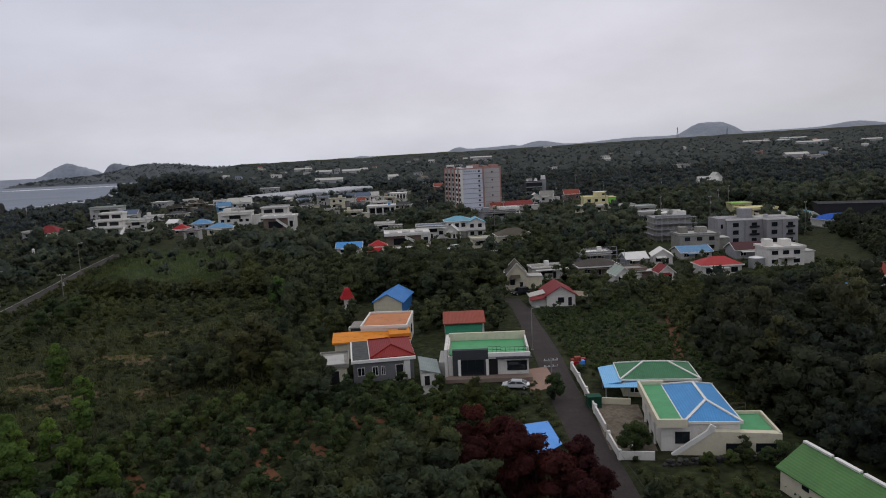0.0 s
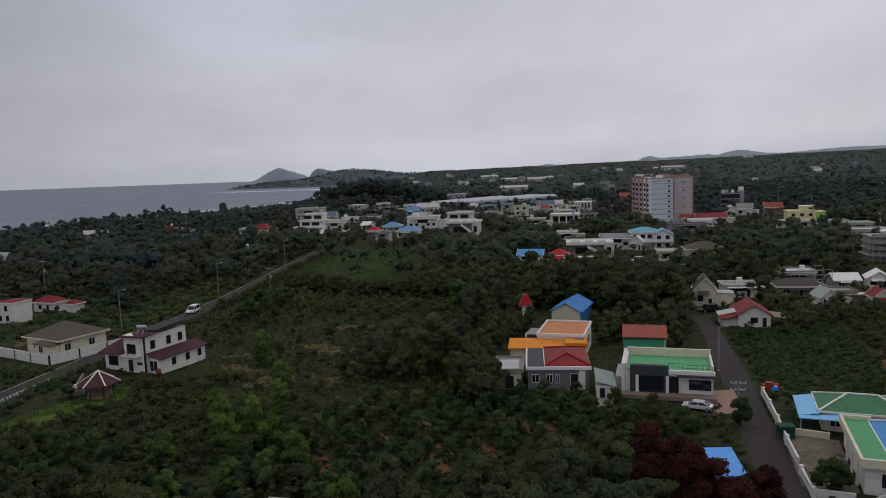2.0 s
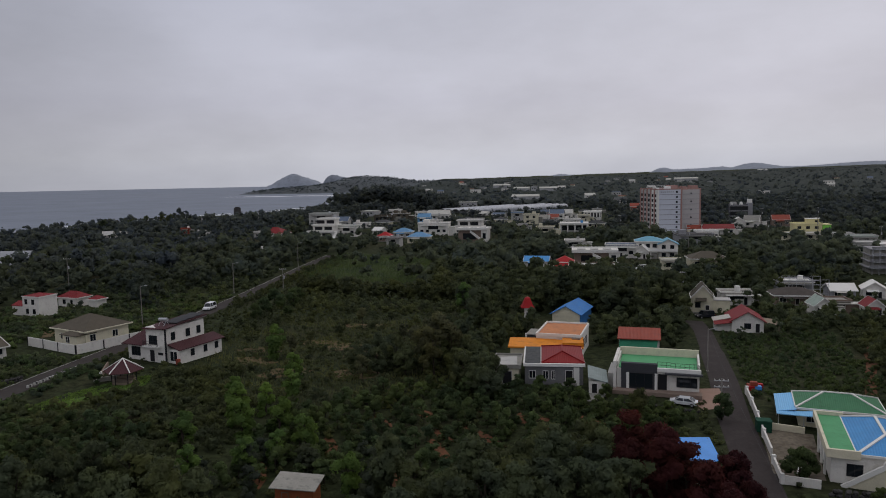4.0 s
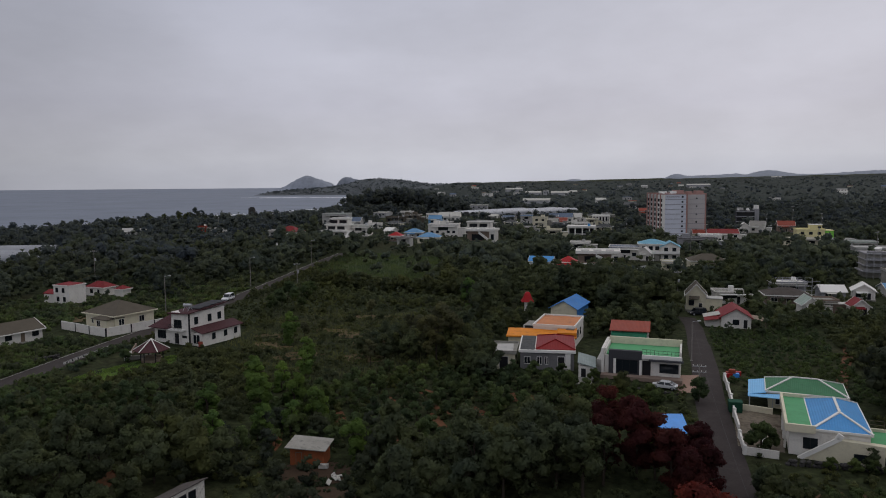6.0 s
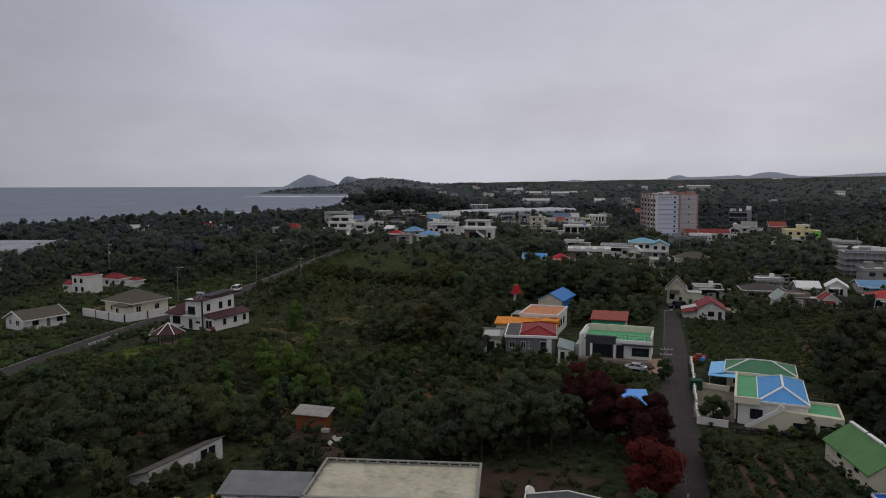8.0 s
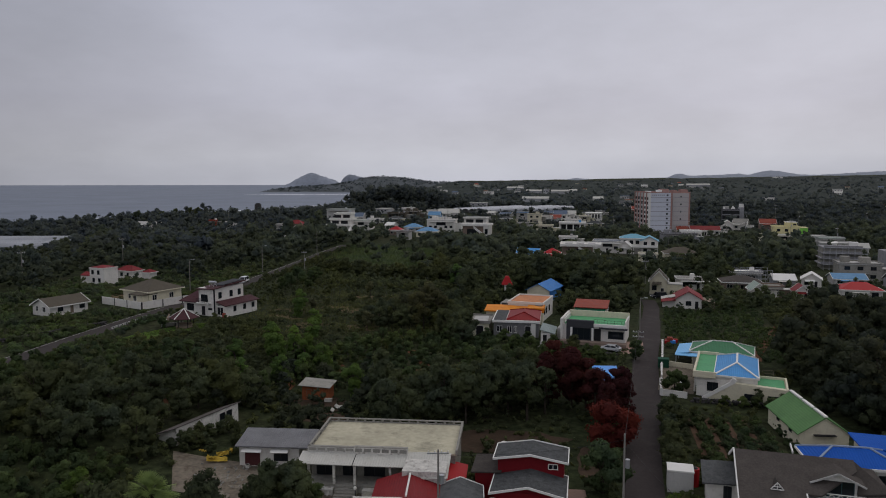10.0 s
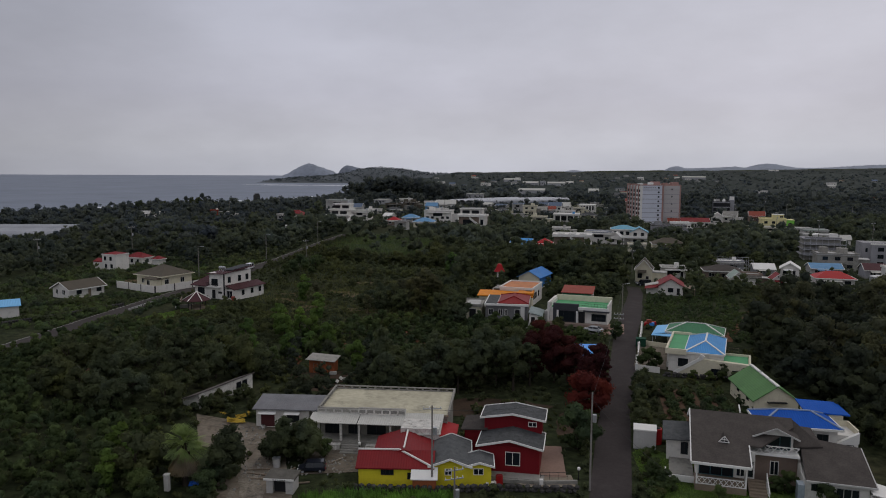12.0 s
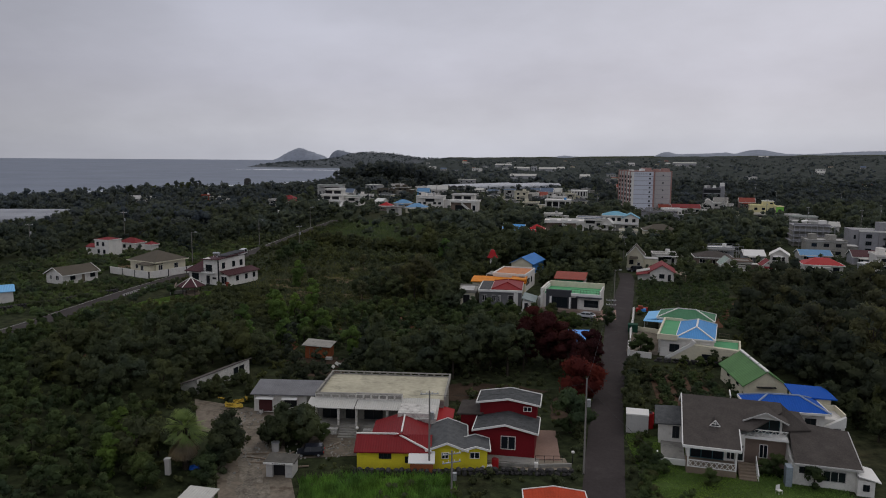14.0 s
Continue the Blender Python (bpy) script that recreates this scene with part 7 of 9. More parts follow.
village_house("gable", 131.0, 398.0, -9, 9.0, 8.0, 5.0, CREAM, RUSTRED, 1, "cream house with rust-red roof")
village_house("hip", 89.2, 259.8, -8, 13.4, 9.5, 6.0, CREAM, TAUPE, 1, "cream house with grey hipped roof and white eaves")
village_house("flat", 76.2, 259.8, -8, 6.8, 6.0, 3.8, CREAM, PALEGREY, 1, "small cream flat-roofed house")
glass_block()
village_house("gabley", 167.5, 431.8, -18, 8.0, 9.0, 6.6, WHITE, TRIM, 1, "white village house with a white gable roof")
village_house("gable", 176.5, 436.0, -30, 9.0, 8.0, 7.4, WHITE, CONCRETE, 1, "white house with weathered gable roof")
village_house("gable", 196.3, 440.3, -14, 10.4, 8.0, 7.0, BRICK, RUSTRED, 1, "brick house with rust-red roof")
village_house("gable", 149.0, 600.0, -10, 8.0, 8.0, 8.6, BRICK, RUSTRED, 2, "rust-red roofed house in the wood")
village_house("gable", 152.0, 520.0, -10, 7.0, 7.0, 5.6, CREAM, RUSTRED, 1, "small rust-red roofed house in the wood")
village_house("flat", 176.0, 366.8, -14, 13.0, 9.0, 7.4, PALEYELLOW, PALEYELLOW, 2, "pale yellow two-storey building with lime green end")
village_house("flat", 168.0, 356.0, -11, 20.0, 9.0, 3.6, CREAM, PALEGREY, 1, "long low cream flat-roofed building")
village_house("flat", 183.0, 348.0, -11, 10.0, 8.0, 3.8, PALEGREY, SHEET, 1, "low shed with pale sheet roof")
village_house("flat", 176.0, 318.0, -12, 11.0, 8.0, 5.4, PALEGREY, PALEGREENROOF, 1, "grey house with pale green roof")
village_house("flat", 164.0, 288.0, -14, 14.0, 9.0, 5.6, PALEGREY, PALEGREY, 1, "pale grey flat-roofed building")
village_house("gable", 178.0, 296.0, -14, 7.0, 6.0, 4.6, WHITE, SHEET, 1, "small white shed with pale roof")
stacked_block()
village_house("flat", 132.8, 212.0, -16, 12.6, 9.0, 5.9, CONCRETE, PALEGREY, 2, "unfinished bare concrete building")
village_house("flat", 172.0, 232.0, -16, 11.0, 8.0, 5.6, CREAM, TAUPE, 2, "cream house behind the apartments")
apartment_pair()
village_house("gable", 123.8, 200.2, -11, 10.2, 8.0, 3.6, PALEGREY, DUSKBLUE, 1, "low shed with dull blue roof")
village_house("gable", 136.5, 192.6, -13, 9.4, 7.5, 4.6, GREY, MAROON, 1, "grey house with maroon roof")
village_house("flat", 136.4, 178.3, -14, 10.2, 7.5, 5.4, WHITE, WHITE, 2, "white two-storey house with cornice and flat roof")
village_house("hip", 112.8, 173.2, -14, 11.0, 7.0, 4.8, WHITE, BRIGHTRED, 1, "long low house with bright red hipped roof")
village_house("hip", 211.1, 235.5, -9, 15.0, 10.0, 5.0, WHITE, DEEPBLUE, 1, "house with deep blue hipped roof")
village_house("gabley", 212.0, 252.2, -16, 6.4, 8.0, 4.8, CREAM, TEAL, 1, "cream building with turquoise gable")
village_house("flat", 204.0, 262.0, -16, 12.0, 8.0, 3.6, CREAM, PALEGREY, 1, "long low cream outbuilding")
village_house("flat", 215.0, 299.0, -16, 9.0, 7.0, 5.4, PALEYELLOW, LIME, 1, "pale yellow house with lime roof edge")
village_house("flat", 205.6, 275.0, -16, 15.0, 9.0, 5.4, PALEYELLOW, PALEYELLOW, 1, "long pale yellow building behind the apartments")
village_house("gable", 102.5, 197.3, -8, 7.0, 6.0, 3.9, GREY, TRIM, 1, "grey house with white sheet roof")
village_house("gabley", 109.8, 196.0, -24, 6.2, 6.5, 4.5, WHITE, TRIM, 1, "white gable-fronted village house")
village_house("hip", 86.4, 189.0, -11, 11.6, 8.0, 4.3, BRICK, VILLAROOF, 1, "low brown house with dark hipped roof")
village_house("flat", 95.0, 208.0, -10, 9.0, 6.0, 3.6, GREY, TRIM, 1, "flat-roofed house with white deck under a frame")
village_house("gabley", 85.8, 174.8, -8, 4.7, 6.0, 4.5, WHITE, PALEGREENROOF, 1, "small white house with grey-green gable roof")
village_house("flat", 91.0, 178.5, -8, 5.4, 5.0, 3.4, BRICK, CONCRETE, 1, "brown outbuilding beside the white house")
village_house("gabley", 97.0, 173.4, -10, 4.6, 5.0, 4.2, WHITE, RED, 1, "small white house with red roof")
village_house("flat", 72.3, 191.3, -8, 8.4, 5.0, 3.6, WHITE, CONCRETE, 1, "small white house with pale blue side")
village_house("gabley", 59.6, 181.0, -16, 5.6, 7.0, 7.0, CREAM, TAUPE, 1, "tall cream house with beige gable roof")
village_house("gable", 134.2, 142.8, -15, 5.7, 5.0, 5.9, WHITE, RUSTRED, 1, "house with orange-red roof at the wood's edge")
village_house("gable", 324.0, 478.0, -20, 15.0, 9.0, 7.6, WHITE, SHEET, 1, "white house with pale gable roof on the wooded slope")
village_house("gabley", 336.0, 484.0, -10, 8.0, 8.0, 10.0, WHITE, SHEET, 1, "tall white gable-fronted house on the wooded slope")
monument()


def small_filler_houses():
    """More of the village: low roofs half hidden between trees."""
    rnd = random.Random(33)
    kinds = (("flat", PALEGREY, CONCRETE), ("gable", WHITE, SHEET), ("hip", CREAM, SHINGLE), ("flat", CREAM, PALEGREENROOF), ("gable", PALEGREY, SLATEBLUE), ("flat", WHITE, PALEGREY))
    names = {"flat": "flat-roofed", "hip": "hipped", "gable": "gabled"}
    done = [(o.location.x, o.location.y) for o in scene.collection.objects if o.parent is None and o.data is None]
    n = 0
    while n < 22:
        y = rnd.uniform(430, 620)
        x = rnd.uniform(-0.14, 0.2) * y
        if min((x - a) ** 2 + (y - b) ** 2 for a, b in done) < 17 ** 2:
            continue
        k, wl_, rf_ = kinds[rnd.randrange(6)]
        village_house(k, x, y, -12 + rnd.uniform(-14, 14), rnd.uniform(7, 12), rnd.uniform(6, 8), rnd.uniform(3.4, 4.6), wl_, rf_, 1, "low pale %s village house between trees" % names[k])
        done.append((x, y))
        n += 1


FARSPOTS = []
HALLWALL = mat("weathered_white_hall", (0.36, 0.36, 0.36), var=0.3, scale=0.2, stain=(0.2, 0.2, 0.2), stain_amount=0.6)


def far_house(x, y, w, d, hh, wall, roof, rz=-12, gable=False):
    FARSPOTS.append((x, y, w))
    h = thing("house", x, y, rz, "distant pale house among dark trees", "house", "far houses", z=ground_z(x, y) + 0.8)
    walls(h, -w / 2, 0, w / 2, d, -3, hh, wall)
    for u in (-0.3, 0.02, 0.3) if w < 20 else ():
        part("window", box(w * u - 0.7, -0.06, hh * 0.4, w * u + 0.7, 0.06, hh * 0.7), DARKGLASS, h)
    if gable:
        roof_gable(h, -w / 2, 0, w / 2, d, hh, 2.4, roof, 0.6, "x", gable=wall)
    else:
        roof_flat(h, -w / 2, 0, w / 2, d, hh, roof, 0.4, 0.4)


def far_houses():
    """White halls and houses over the far plain: the larger ones first, then scattered small ones."""
    for x, y, w, hh in ((104, 1560, 36, 11), (123, 1310, 28, 9), (145, 1300, 10, 14), (164, 1252, 30, 10), (91, 922, 34, 7.5), (562, 1750, 54, 11), (1152, 2700, 34, 14), (719, 812, 24, 8), (708, 828, 30, 12),
                        (463, 712, 5, 11), (-24, 882, 5, 8), (14, 745, 18, 7), (-70, 584, 11, 5), (-72, 858, 16, 7), (1480, 1880, 80, 8), (1700, 1980, 90, 7), (1560, 1860, 40, 6), (1330, 1500, 60, 9), (1420, 1560, 40, 10), (1500, 1480, 50, 8)):
        far_house(x, y, w, 12, hh * 0.62, HALLWALL, SHEET, rz=-12 + 5 * math.sin(x), gable=w > 24)
    rnd = random.Random(21)
    kinds = ((WHITE, SHEET, 13, 9, 5), (PALEGREY, SLATEBLUE, 11, 9, 5), (CREAM, RUSTRED, 10, 9, 5), (WHITE, PALEGREY, 15, 10, 6), (PALEGREY, SHINGLE, 12, 10, 5))
    n = 0
    while n < 62:
        y = rnd.uniform(640, 2300)
        x = rnd.uniform(-0.06, 0.3) * y if n < 36 else rnd.uniform(0.3, 1.0) * y
        if y < 860 and 0 < x < 140:
            continue
        wall, roof, w, d, hh = kinds[n % 5]
        k = rnd.uniform(0.7, 1.1)
        far_house(x, y, w * k, d * k, hh * k, wall, roof, rnd.uniform(-40, 40), n % 3 == 0)
        n += 1


small_filler_houses()
far_houses()


# ---- cars ----
def car(x, y, rz, paint, label, suv=False, z=None):
    c = thing("car", x, y, rz, label, "car")
    L, W, H = (4.4, 1.8, 1.75) if suv else (4.7, 1.82, 1.45)
    prof = ((-L / 2, 0.35), (-L / 2 + 0.05, 0.72), (-L / 2 + 0.75, 0.92), (L / 2 - 0.75, 0.96), (L / 2 - 0.03, 0.85), (L / 2, 0.35))
    b = bmesh.new()
    for s0, s1, k in ((-W / 2, W / 2, 1.0),):
        v0, v1 = [b.verts.new((px, s0, pz)) for px, pz in prof], [b.verts.new((px, s1, pz)) for px, pz in prof]
        b.faces.new(v0)
        b.faces.new(v1[::-1])
        for i in range(len(prof)):
            j = (i + 1) % len(prof)
            b.faces.new((v0[j], v0[i], v1[i], v1[j]))
    bmesh.ops.bevel(b, geom=b.edges[:], offset=0.07, segments=2, affect="EDGES")
    part("body", b, paint, c)
    cab = ((-L / 2 + 0.9, 0.93), (-L / 2 + 1.65, H - 0.06), (L / 2 - 1.35, H - 0.06), (L / 2 - 0.5, 0.95)) if not suv else ((-L / 2 + 1.0, 0.93), (-L / 2 + 1.5, H - 0.06), (L / 2 - 0.35, H - 0.06), (L / 2 - 0.1, 0.95))
    g = bmesh.new()
    v0 = [g.verts.new((px, -W / 2 + (0.06 if pz < 1 else 0.22), pz)) for px, pz in cab]
    v1 = [g.verts.new((px, W / 2 - (0.06 if pz < 1 else 0.22), pz)) for px, pz in cab]
    g.faces.new(v0)
    g.faces.new(v1[::-1])
    for i in range(4):
        j = (i + 1) % 4
        g.faces.new((v0[j], v0[i], v1[i], v1[j]))
    part("glazing", g, GLASS, c, "dark window glass")
    part("roof", box(cab[1][0] - 0.05, -W / 2 + 0.2, H - 0.07, cab[2][0] + 0.05, W / 2 - 0.2, H), paint, c)
    for s in (-1, 1):
        for i, j in ((0, 1), (3, 2)):
            part("pillar", beam(bmesh.new(), (cab[i][0], s * (W / 2 - 0.05), cab[i][1]), (cab[j][0], s * (W / 2 - 0.21), cab[j][1]), 0.08, 0.08), paint, c)
        part("pillar", beam(bmesh.new(), (0.1, s * (W / 2 - 0.05), 0.93), (0.1, s * (W / 2 - 0.2), H - 0.05), 0.08, 0.08), paint, c)
    for px in (-L / 2 + 0.85, L / 2 - 0.85):
        for s in (-1, 1):
            w = part("wheel", bar(bmesh.new(), (px, s * (W / 2 - 0.2), 0.33), (px, s * (W / 2 + 0.02), 0.33), 0.33, sides=16), RUBBER, c)
            part("rim", bar(bmesh.new(), (px, s * (W / 2 + 0.02), 0.33), (px, s * (W / 2 + 0.035), 0.33), 0.21, sides=12), STEEL, w)
    for s in (-1, 1):
        part("headlight", box(-L / 2 - 0.01, s * 0.62 - 0.2, 0.6, -L / 2 + 0.12, s * 0.62 + 0.2, 0.76), LAMPLENS, c)
        part("tail_light", box(L / 2 - 0.1, s * 0.66 - 0.18, 0.66, L / 2 + 0.01, s * 0.66 + 0.18, 0.82), BRIGHTRED, c)
    return c


car(32.3, 110.0, -27, SILVER, "silver sedan parked in front of the grey house").scale = (0.84, 0.86, 0.84)
car(-61.0, 181.5, 84, WHITECAR, "white sport utility vehicle on the country road", True)
car(-11.3, 43.2, 6, NAVYCAR, "small dark off-road car parked under a tree", True).scale = (0.72, 0.8, 0.7)
car(58.5, 176.2, 10, NAVYCAR, "dark car parked before the cream house", True)
car(0.5, 352, 15, WHITECAR, "white car parked by a far field")
car(66, 262, 20, WHITECAR, "white car parked among village trees", True)


# ---- poles and lamps ----
def street_lamp(x, y, hgt, rz, label="tall grey street lamp beside the road"):
    p = thing("street_lamp", x, y, rz, label, "street lamp", "street lamps")
    part("pole", bar(bmesh.new(), (0, 0, -0.3), (0, 0, hgt), 0.12, 0.07, 8), POLE, p)
    part("arm", bar(bmesh.new(), (0, 0, hgt - 0.15), (1.1, 0, hgt), 0.04, sides=6), STEEL, p)
    hd = bmesh.new()
    bx(hd, 0.9, -0.12, hgt - 0.08, 1.5, 0.12, hgt + 0.08)
    part("lamp_head", hd, STEEL, p)
    part("lens", box(0.98, -0.09, hgt - 0.11, 1.44, 0.09, hgt - 0.08), LAMPLENS, p)
    part("base_plate", box(-0.2, -0.2, -0.2, 0.2, 0.2, 0.12), CONCRETE, p)


def utility_pole(x, y, hgt, rz, arms=2, label="grey concrete utility pole with crossarms"):
    p = thing("utility_pole", x, y, rz, label, "utility pole", "utility poles")
    part("pole", bar(bmesh.new(), (0, 0, -0.3), (0, 0, hgt), 0.12, 0.08, 8), POLE, p)
    for i in range(arms):
        z = hgt - 0.4 - i * 0.9
        a = part("crossarm", beam(bmesh.new(), (-1.0, 0.12, z), (1.0, 0.12, z), 0.1, 0.1), STEEL, p)
        for s in (-0.9, -0.3, 0.3, 0.9):
            part("insulator", bar(bmesh.new(), (s, 0.12, z + 0.05), (s, 0.12, z + 0.25), 0.05, sides=6), TRIM, a)
    b = bmesh.new()
    bar(b, (0.3, 0, hgt - 3.2), (0.3, 0, hgt - 2.4), 0.22, sides=10)
    part("transformer", b, STEEL, p)
    return p


street_lamp(41.7, 126.9, 7.3, 0, "pale street lamp beside the lane")
street_lamp(-62.6, 206.4, 8.5, 20)
street_lamp(-69.5, 162.8, 9.0, 10)
street_lamp(-56.0, 259.6, 9.0, 20)
utility_pole(19.7, 39.4, 10.9, -10, 0, "old grey utility pole beside the lane")
utility_pole(5.2, 33.4, 5.0, 20, 2, "pole with several crossarms in the meadow")
utility_pole(2.7, 38.6, 9.5, 5, 1, "thin pole in front of the yellow cottage")
utility_pole(-109.0, 206.0, 11, 10, 1)
utility_pole(-121.6, 172.4, 10, 30, 1)
utility_pole(-50.5, 214, 6.0, 10, 1)
utility_pole(60.5, 200, 8, 0, 1)
utility_pole(36.9, 107.8, 4.6, -12, 2, "low pole with brackets at the lane's edge")
for x, y, hgt in ((95, 300, 12), (140, 330, 12), (165, 395, 14), (195, 395, 14), (213, 470, 15), (236, 400, 13), (150, 262, 14), (172, 262, 13), (196, 290, 13), (216, 310, 13), (88, 390, 12), (125, 372, 10), (-40, 430, 12), (-10, 470, 12), (30, 420, 12), (60, 470, 12), (-80, 450, 12), (185, 226, 12), (162, 330, 13), (-150, 430, 12), (-130, 480, 12)):
    utility_pole(x, y, hgt, x % 40, 1)


def transmission_pylon(x, y, z, hgt):
    p = thing("transmission_pylon", x, y, 30, "hazy grey lattice transmission pylon on far hills", "pylon", "pylons", z=z)
    for sx, sy in ((-1, -1), (1, -1), (1, 1), (-1, 1)):
        # legs, arms and braces share the hills' haze-tinted colour
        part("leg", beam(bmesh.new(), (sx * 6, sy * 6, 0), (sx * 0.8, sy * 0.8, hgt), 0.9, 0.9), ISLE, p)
    for k in (0.72, 0.84, 0.95):
        part("crossarm", beam(bmesh.new(), (-9 * (1.4 - k), 0, hgt * k), (9 * (1.4 - k), 0, hgt * k), 0.9, 0.9), ISLE, p)
    for k in range(5):
        u, v = k / 6, (k + 1) / 6
        part("brace", beam(bmesh.new(), (-6 + 5.2 * u, -6 + 5.2 * u, hgt * u), (6 - 5.2 * v, -6 + 5.2 * v, hgt * v), 0.6, 0.6), ISLE, p)


transmission_pylon(2196, 3400, 6, 94)
transmission_pylon(2500, 3400, 2, 86)


# overhead lines between the poles of the lane
def cable(a, b, sag, label):
    bm = bmesh.new()
    a, b = Vector(a), Vector(b)
    prev = None
    for i in range(13):
        u = i / 12
        q = a.lerp(b, u) - Vector((0, 0, sag * 4 * u * (1 - u)))
        ring = [bm.verts.new(q + Vector((0.015 * math.cos(t), 0, 0.015 * math.sin(t)))) if abs((b - a).y) > abs((b - a).x) else bm.verts.new(q + Vector((0, 0.015 * math.cos(t), 0.015 * math.sin(t)))) for t in (0.5, 2.6, 4.7)]
        if prev:
            for k in range(3):
                bm.faces.new((prev[k], prev[(k + 1) % 3], ring[(k + 1) % 3], ring[k]))
        prev = ring
    single("cable", bm, BLACK, Matrix(), label, "cable", "cables")


cable((19.7, 39.4, ground_z(19.7, 39.4) + 10.4), (41.7, 126.9, ground_z(41.7, 126.9) + 7.0), 1.6, "sagging black overhead cable along the lane")
cable((19.7, 39.4, ground_z(19.7, 39.4) + 10.2), (23.5, 22.0, 7.4), 0.5, "sagging black overhead cable along the lane")
cable((2.7, 38.6, ground_z(2.7, 38.6) + 9.0), (19.7, 39.4, ground_z(19.7, 39.4) + 10.3), 0.5, "black overhead cable between two poles")


# ---- walls, fences, clutter ----
def stone_wall(pts, hgt, label, thick=0.55, seed=1):
    """A dry wall of separate rough basalt stones."""
    rnd = random.Random(seed)
    top = thing("stone_wall", pts[0][0], pts[0][1], 0, label, "stone wall", z=0.0)
    top.location = (0, 0, 0)
    bm = bmesh.new()
    for a, b in zip(pts, pts[1:]):
        L = math.hypot(b[0] - a[0], b[1] - a[1])
        for row in range(max(1, int(hgt / 0.42))):
            s = rnd.uniform(0, 0.3)
            while s < L:
                w = rnd.uniform(0.45, 0.85)
                u = min(1, s / L)
                x, y = a[0] + (b[0] - a[0]) * u, a[1] + (b[1] - a[1]) * u
                z = ground_z(x, y) + 0.15 + row * 0.4
                m = pose(x + rnd.uniform(-0.08, 0.08), y + rnd.uniform(-0.08, 0.08), z, rnd.uniform(-20, 20), rnd.uniform(-20, 20), rnd.uniform(0, 360)) @ Matrix.Diagonal((w * 0.62, thick * 0.6, 0.28, 1))
                bmesh.ops.create_icosphere(bm, subdivisions=1, radius=1, matrix=m)
                s += w
    part("stones", bm, STONE, top)
    tagged(top, kind="stuff")


stone_wall(((-5.8, 38.4), (3, 38.3), (9.4, 39.0), (18.6, 38.9)), 1.0, "low black basalt wall before the cottages", seed=2)
stone_wall(((39.3, 82.6), (46, 81.2), (54.0, 79.6)), 0.85, "black basalt retaining wall below the cream house", seed=3)
stone_wall(((22.5, 111.4), (29, 109.0), (34.0, 106.6)), 0.5, "low dark wall before the grey house", seed=4)
stone_wall(((-71, 121), (-79, 108), (-95, 88)), 0.9, "low basalt wall along the country road", seed=6)


def garden_wall(pts, hgt, material, label, thick=0.22):
    top = thing("garden_wall", pts[0][0], pts[0][1], 0, label, "garden wall")
    top.location = (0, 0, 0)
    for a, b in zip(pts, pts[1:]):
        za, zb = ground_z(*a), ground_z(*b)
        part("panel", beam(bmesh.new(), (a[0], a[1], za + hgt / 2 - 0.1), (b[0], b[1], zb + hgt / 2 - 0.1), thick, hgt + 0.2), material, top)
        part("post", box(a[0] - 0.2, a[1] - 0.2, za - 0.3, a[0] + 0.2, a[1] + 0.2, za + hgt + 0.2), TRIM, top)


garden_wall(((43.2, 114.5), (41.9, 109.5), (40.4, 104), (38.7, 98), (37.3, 92.5)), 1.1, WHITE, "low white garden wall along the lane")
garden_wall(((36.6, 90.4), (35.4, 85.6), (39.0, 84.2)), 1.0, WHITE, "low white wall with gate posts")
garden_wall(((40.2, 101.0), (44.5, 99.2)), 0.9, CREAM, "low cream yard wall")
garden_wall(((8.9, 41.2), (14.6, 40.6), (18.6, 41.0)), 0.45, CONCRETE, "low concrete terrace kerb")
for k in range(9):
    u = k / 8
    b = thing("kerb_block", -67.4 + 1.7 * u, 116.9 + 11.2 * u, 82, "pale concrete kerb block beside the road", "kerb block", "kerb blocks")
    part("block", box(-0.5, -0.16, -0.1, 0.5, 0.16, 0.42), PALEGREY, b)
    part("band", box(-0.16, -0.17, 0.1, 0.16, 0.17, 0.43), BLACK, b)
garden_wall(((-58.4, 121.5), (-60.6, 128.5)), 0.9, BRICK, "brown wall at the maroon house's gate")
garden_wall(((-58.0, 119.0), (-54.5, 121.2)), 0.7, CONCRETE, "low grey wall on the lawn")


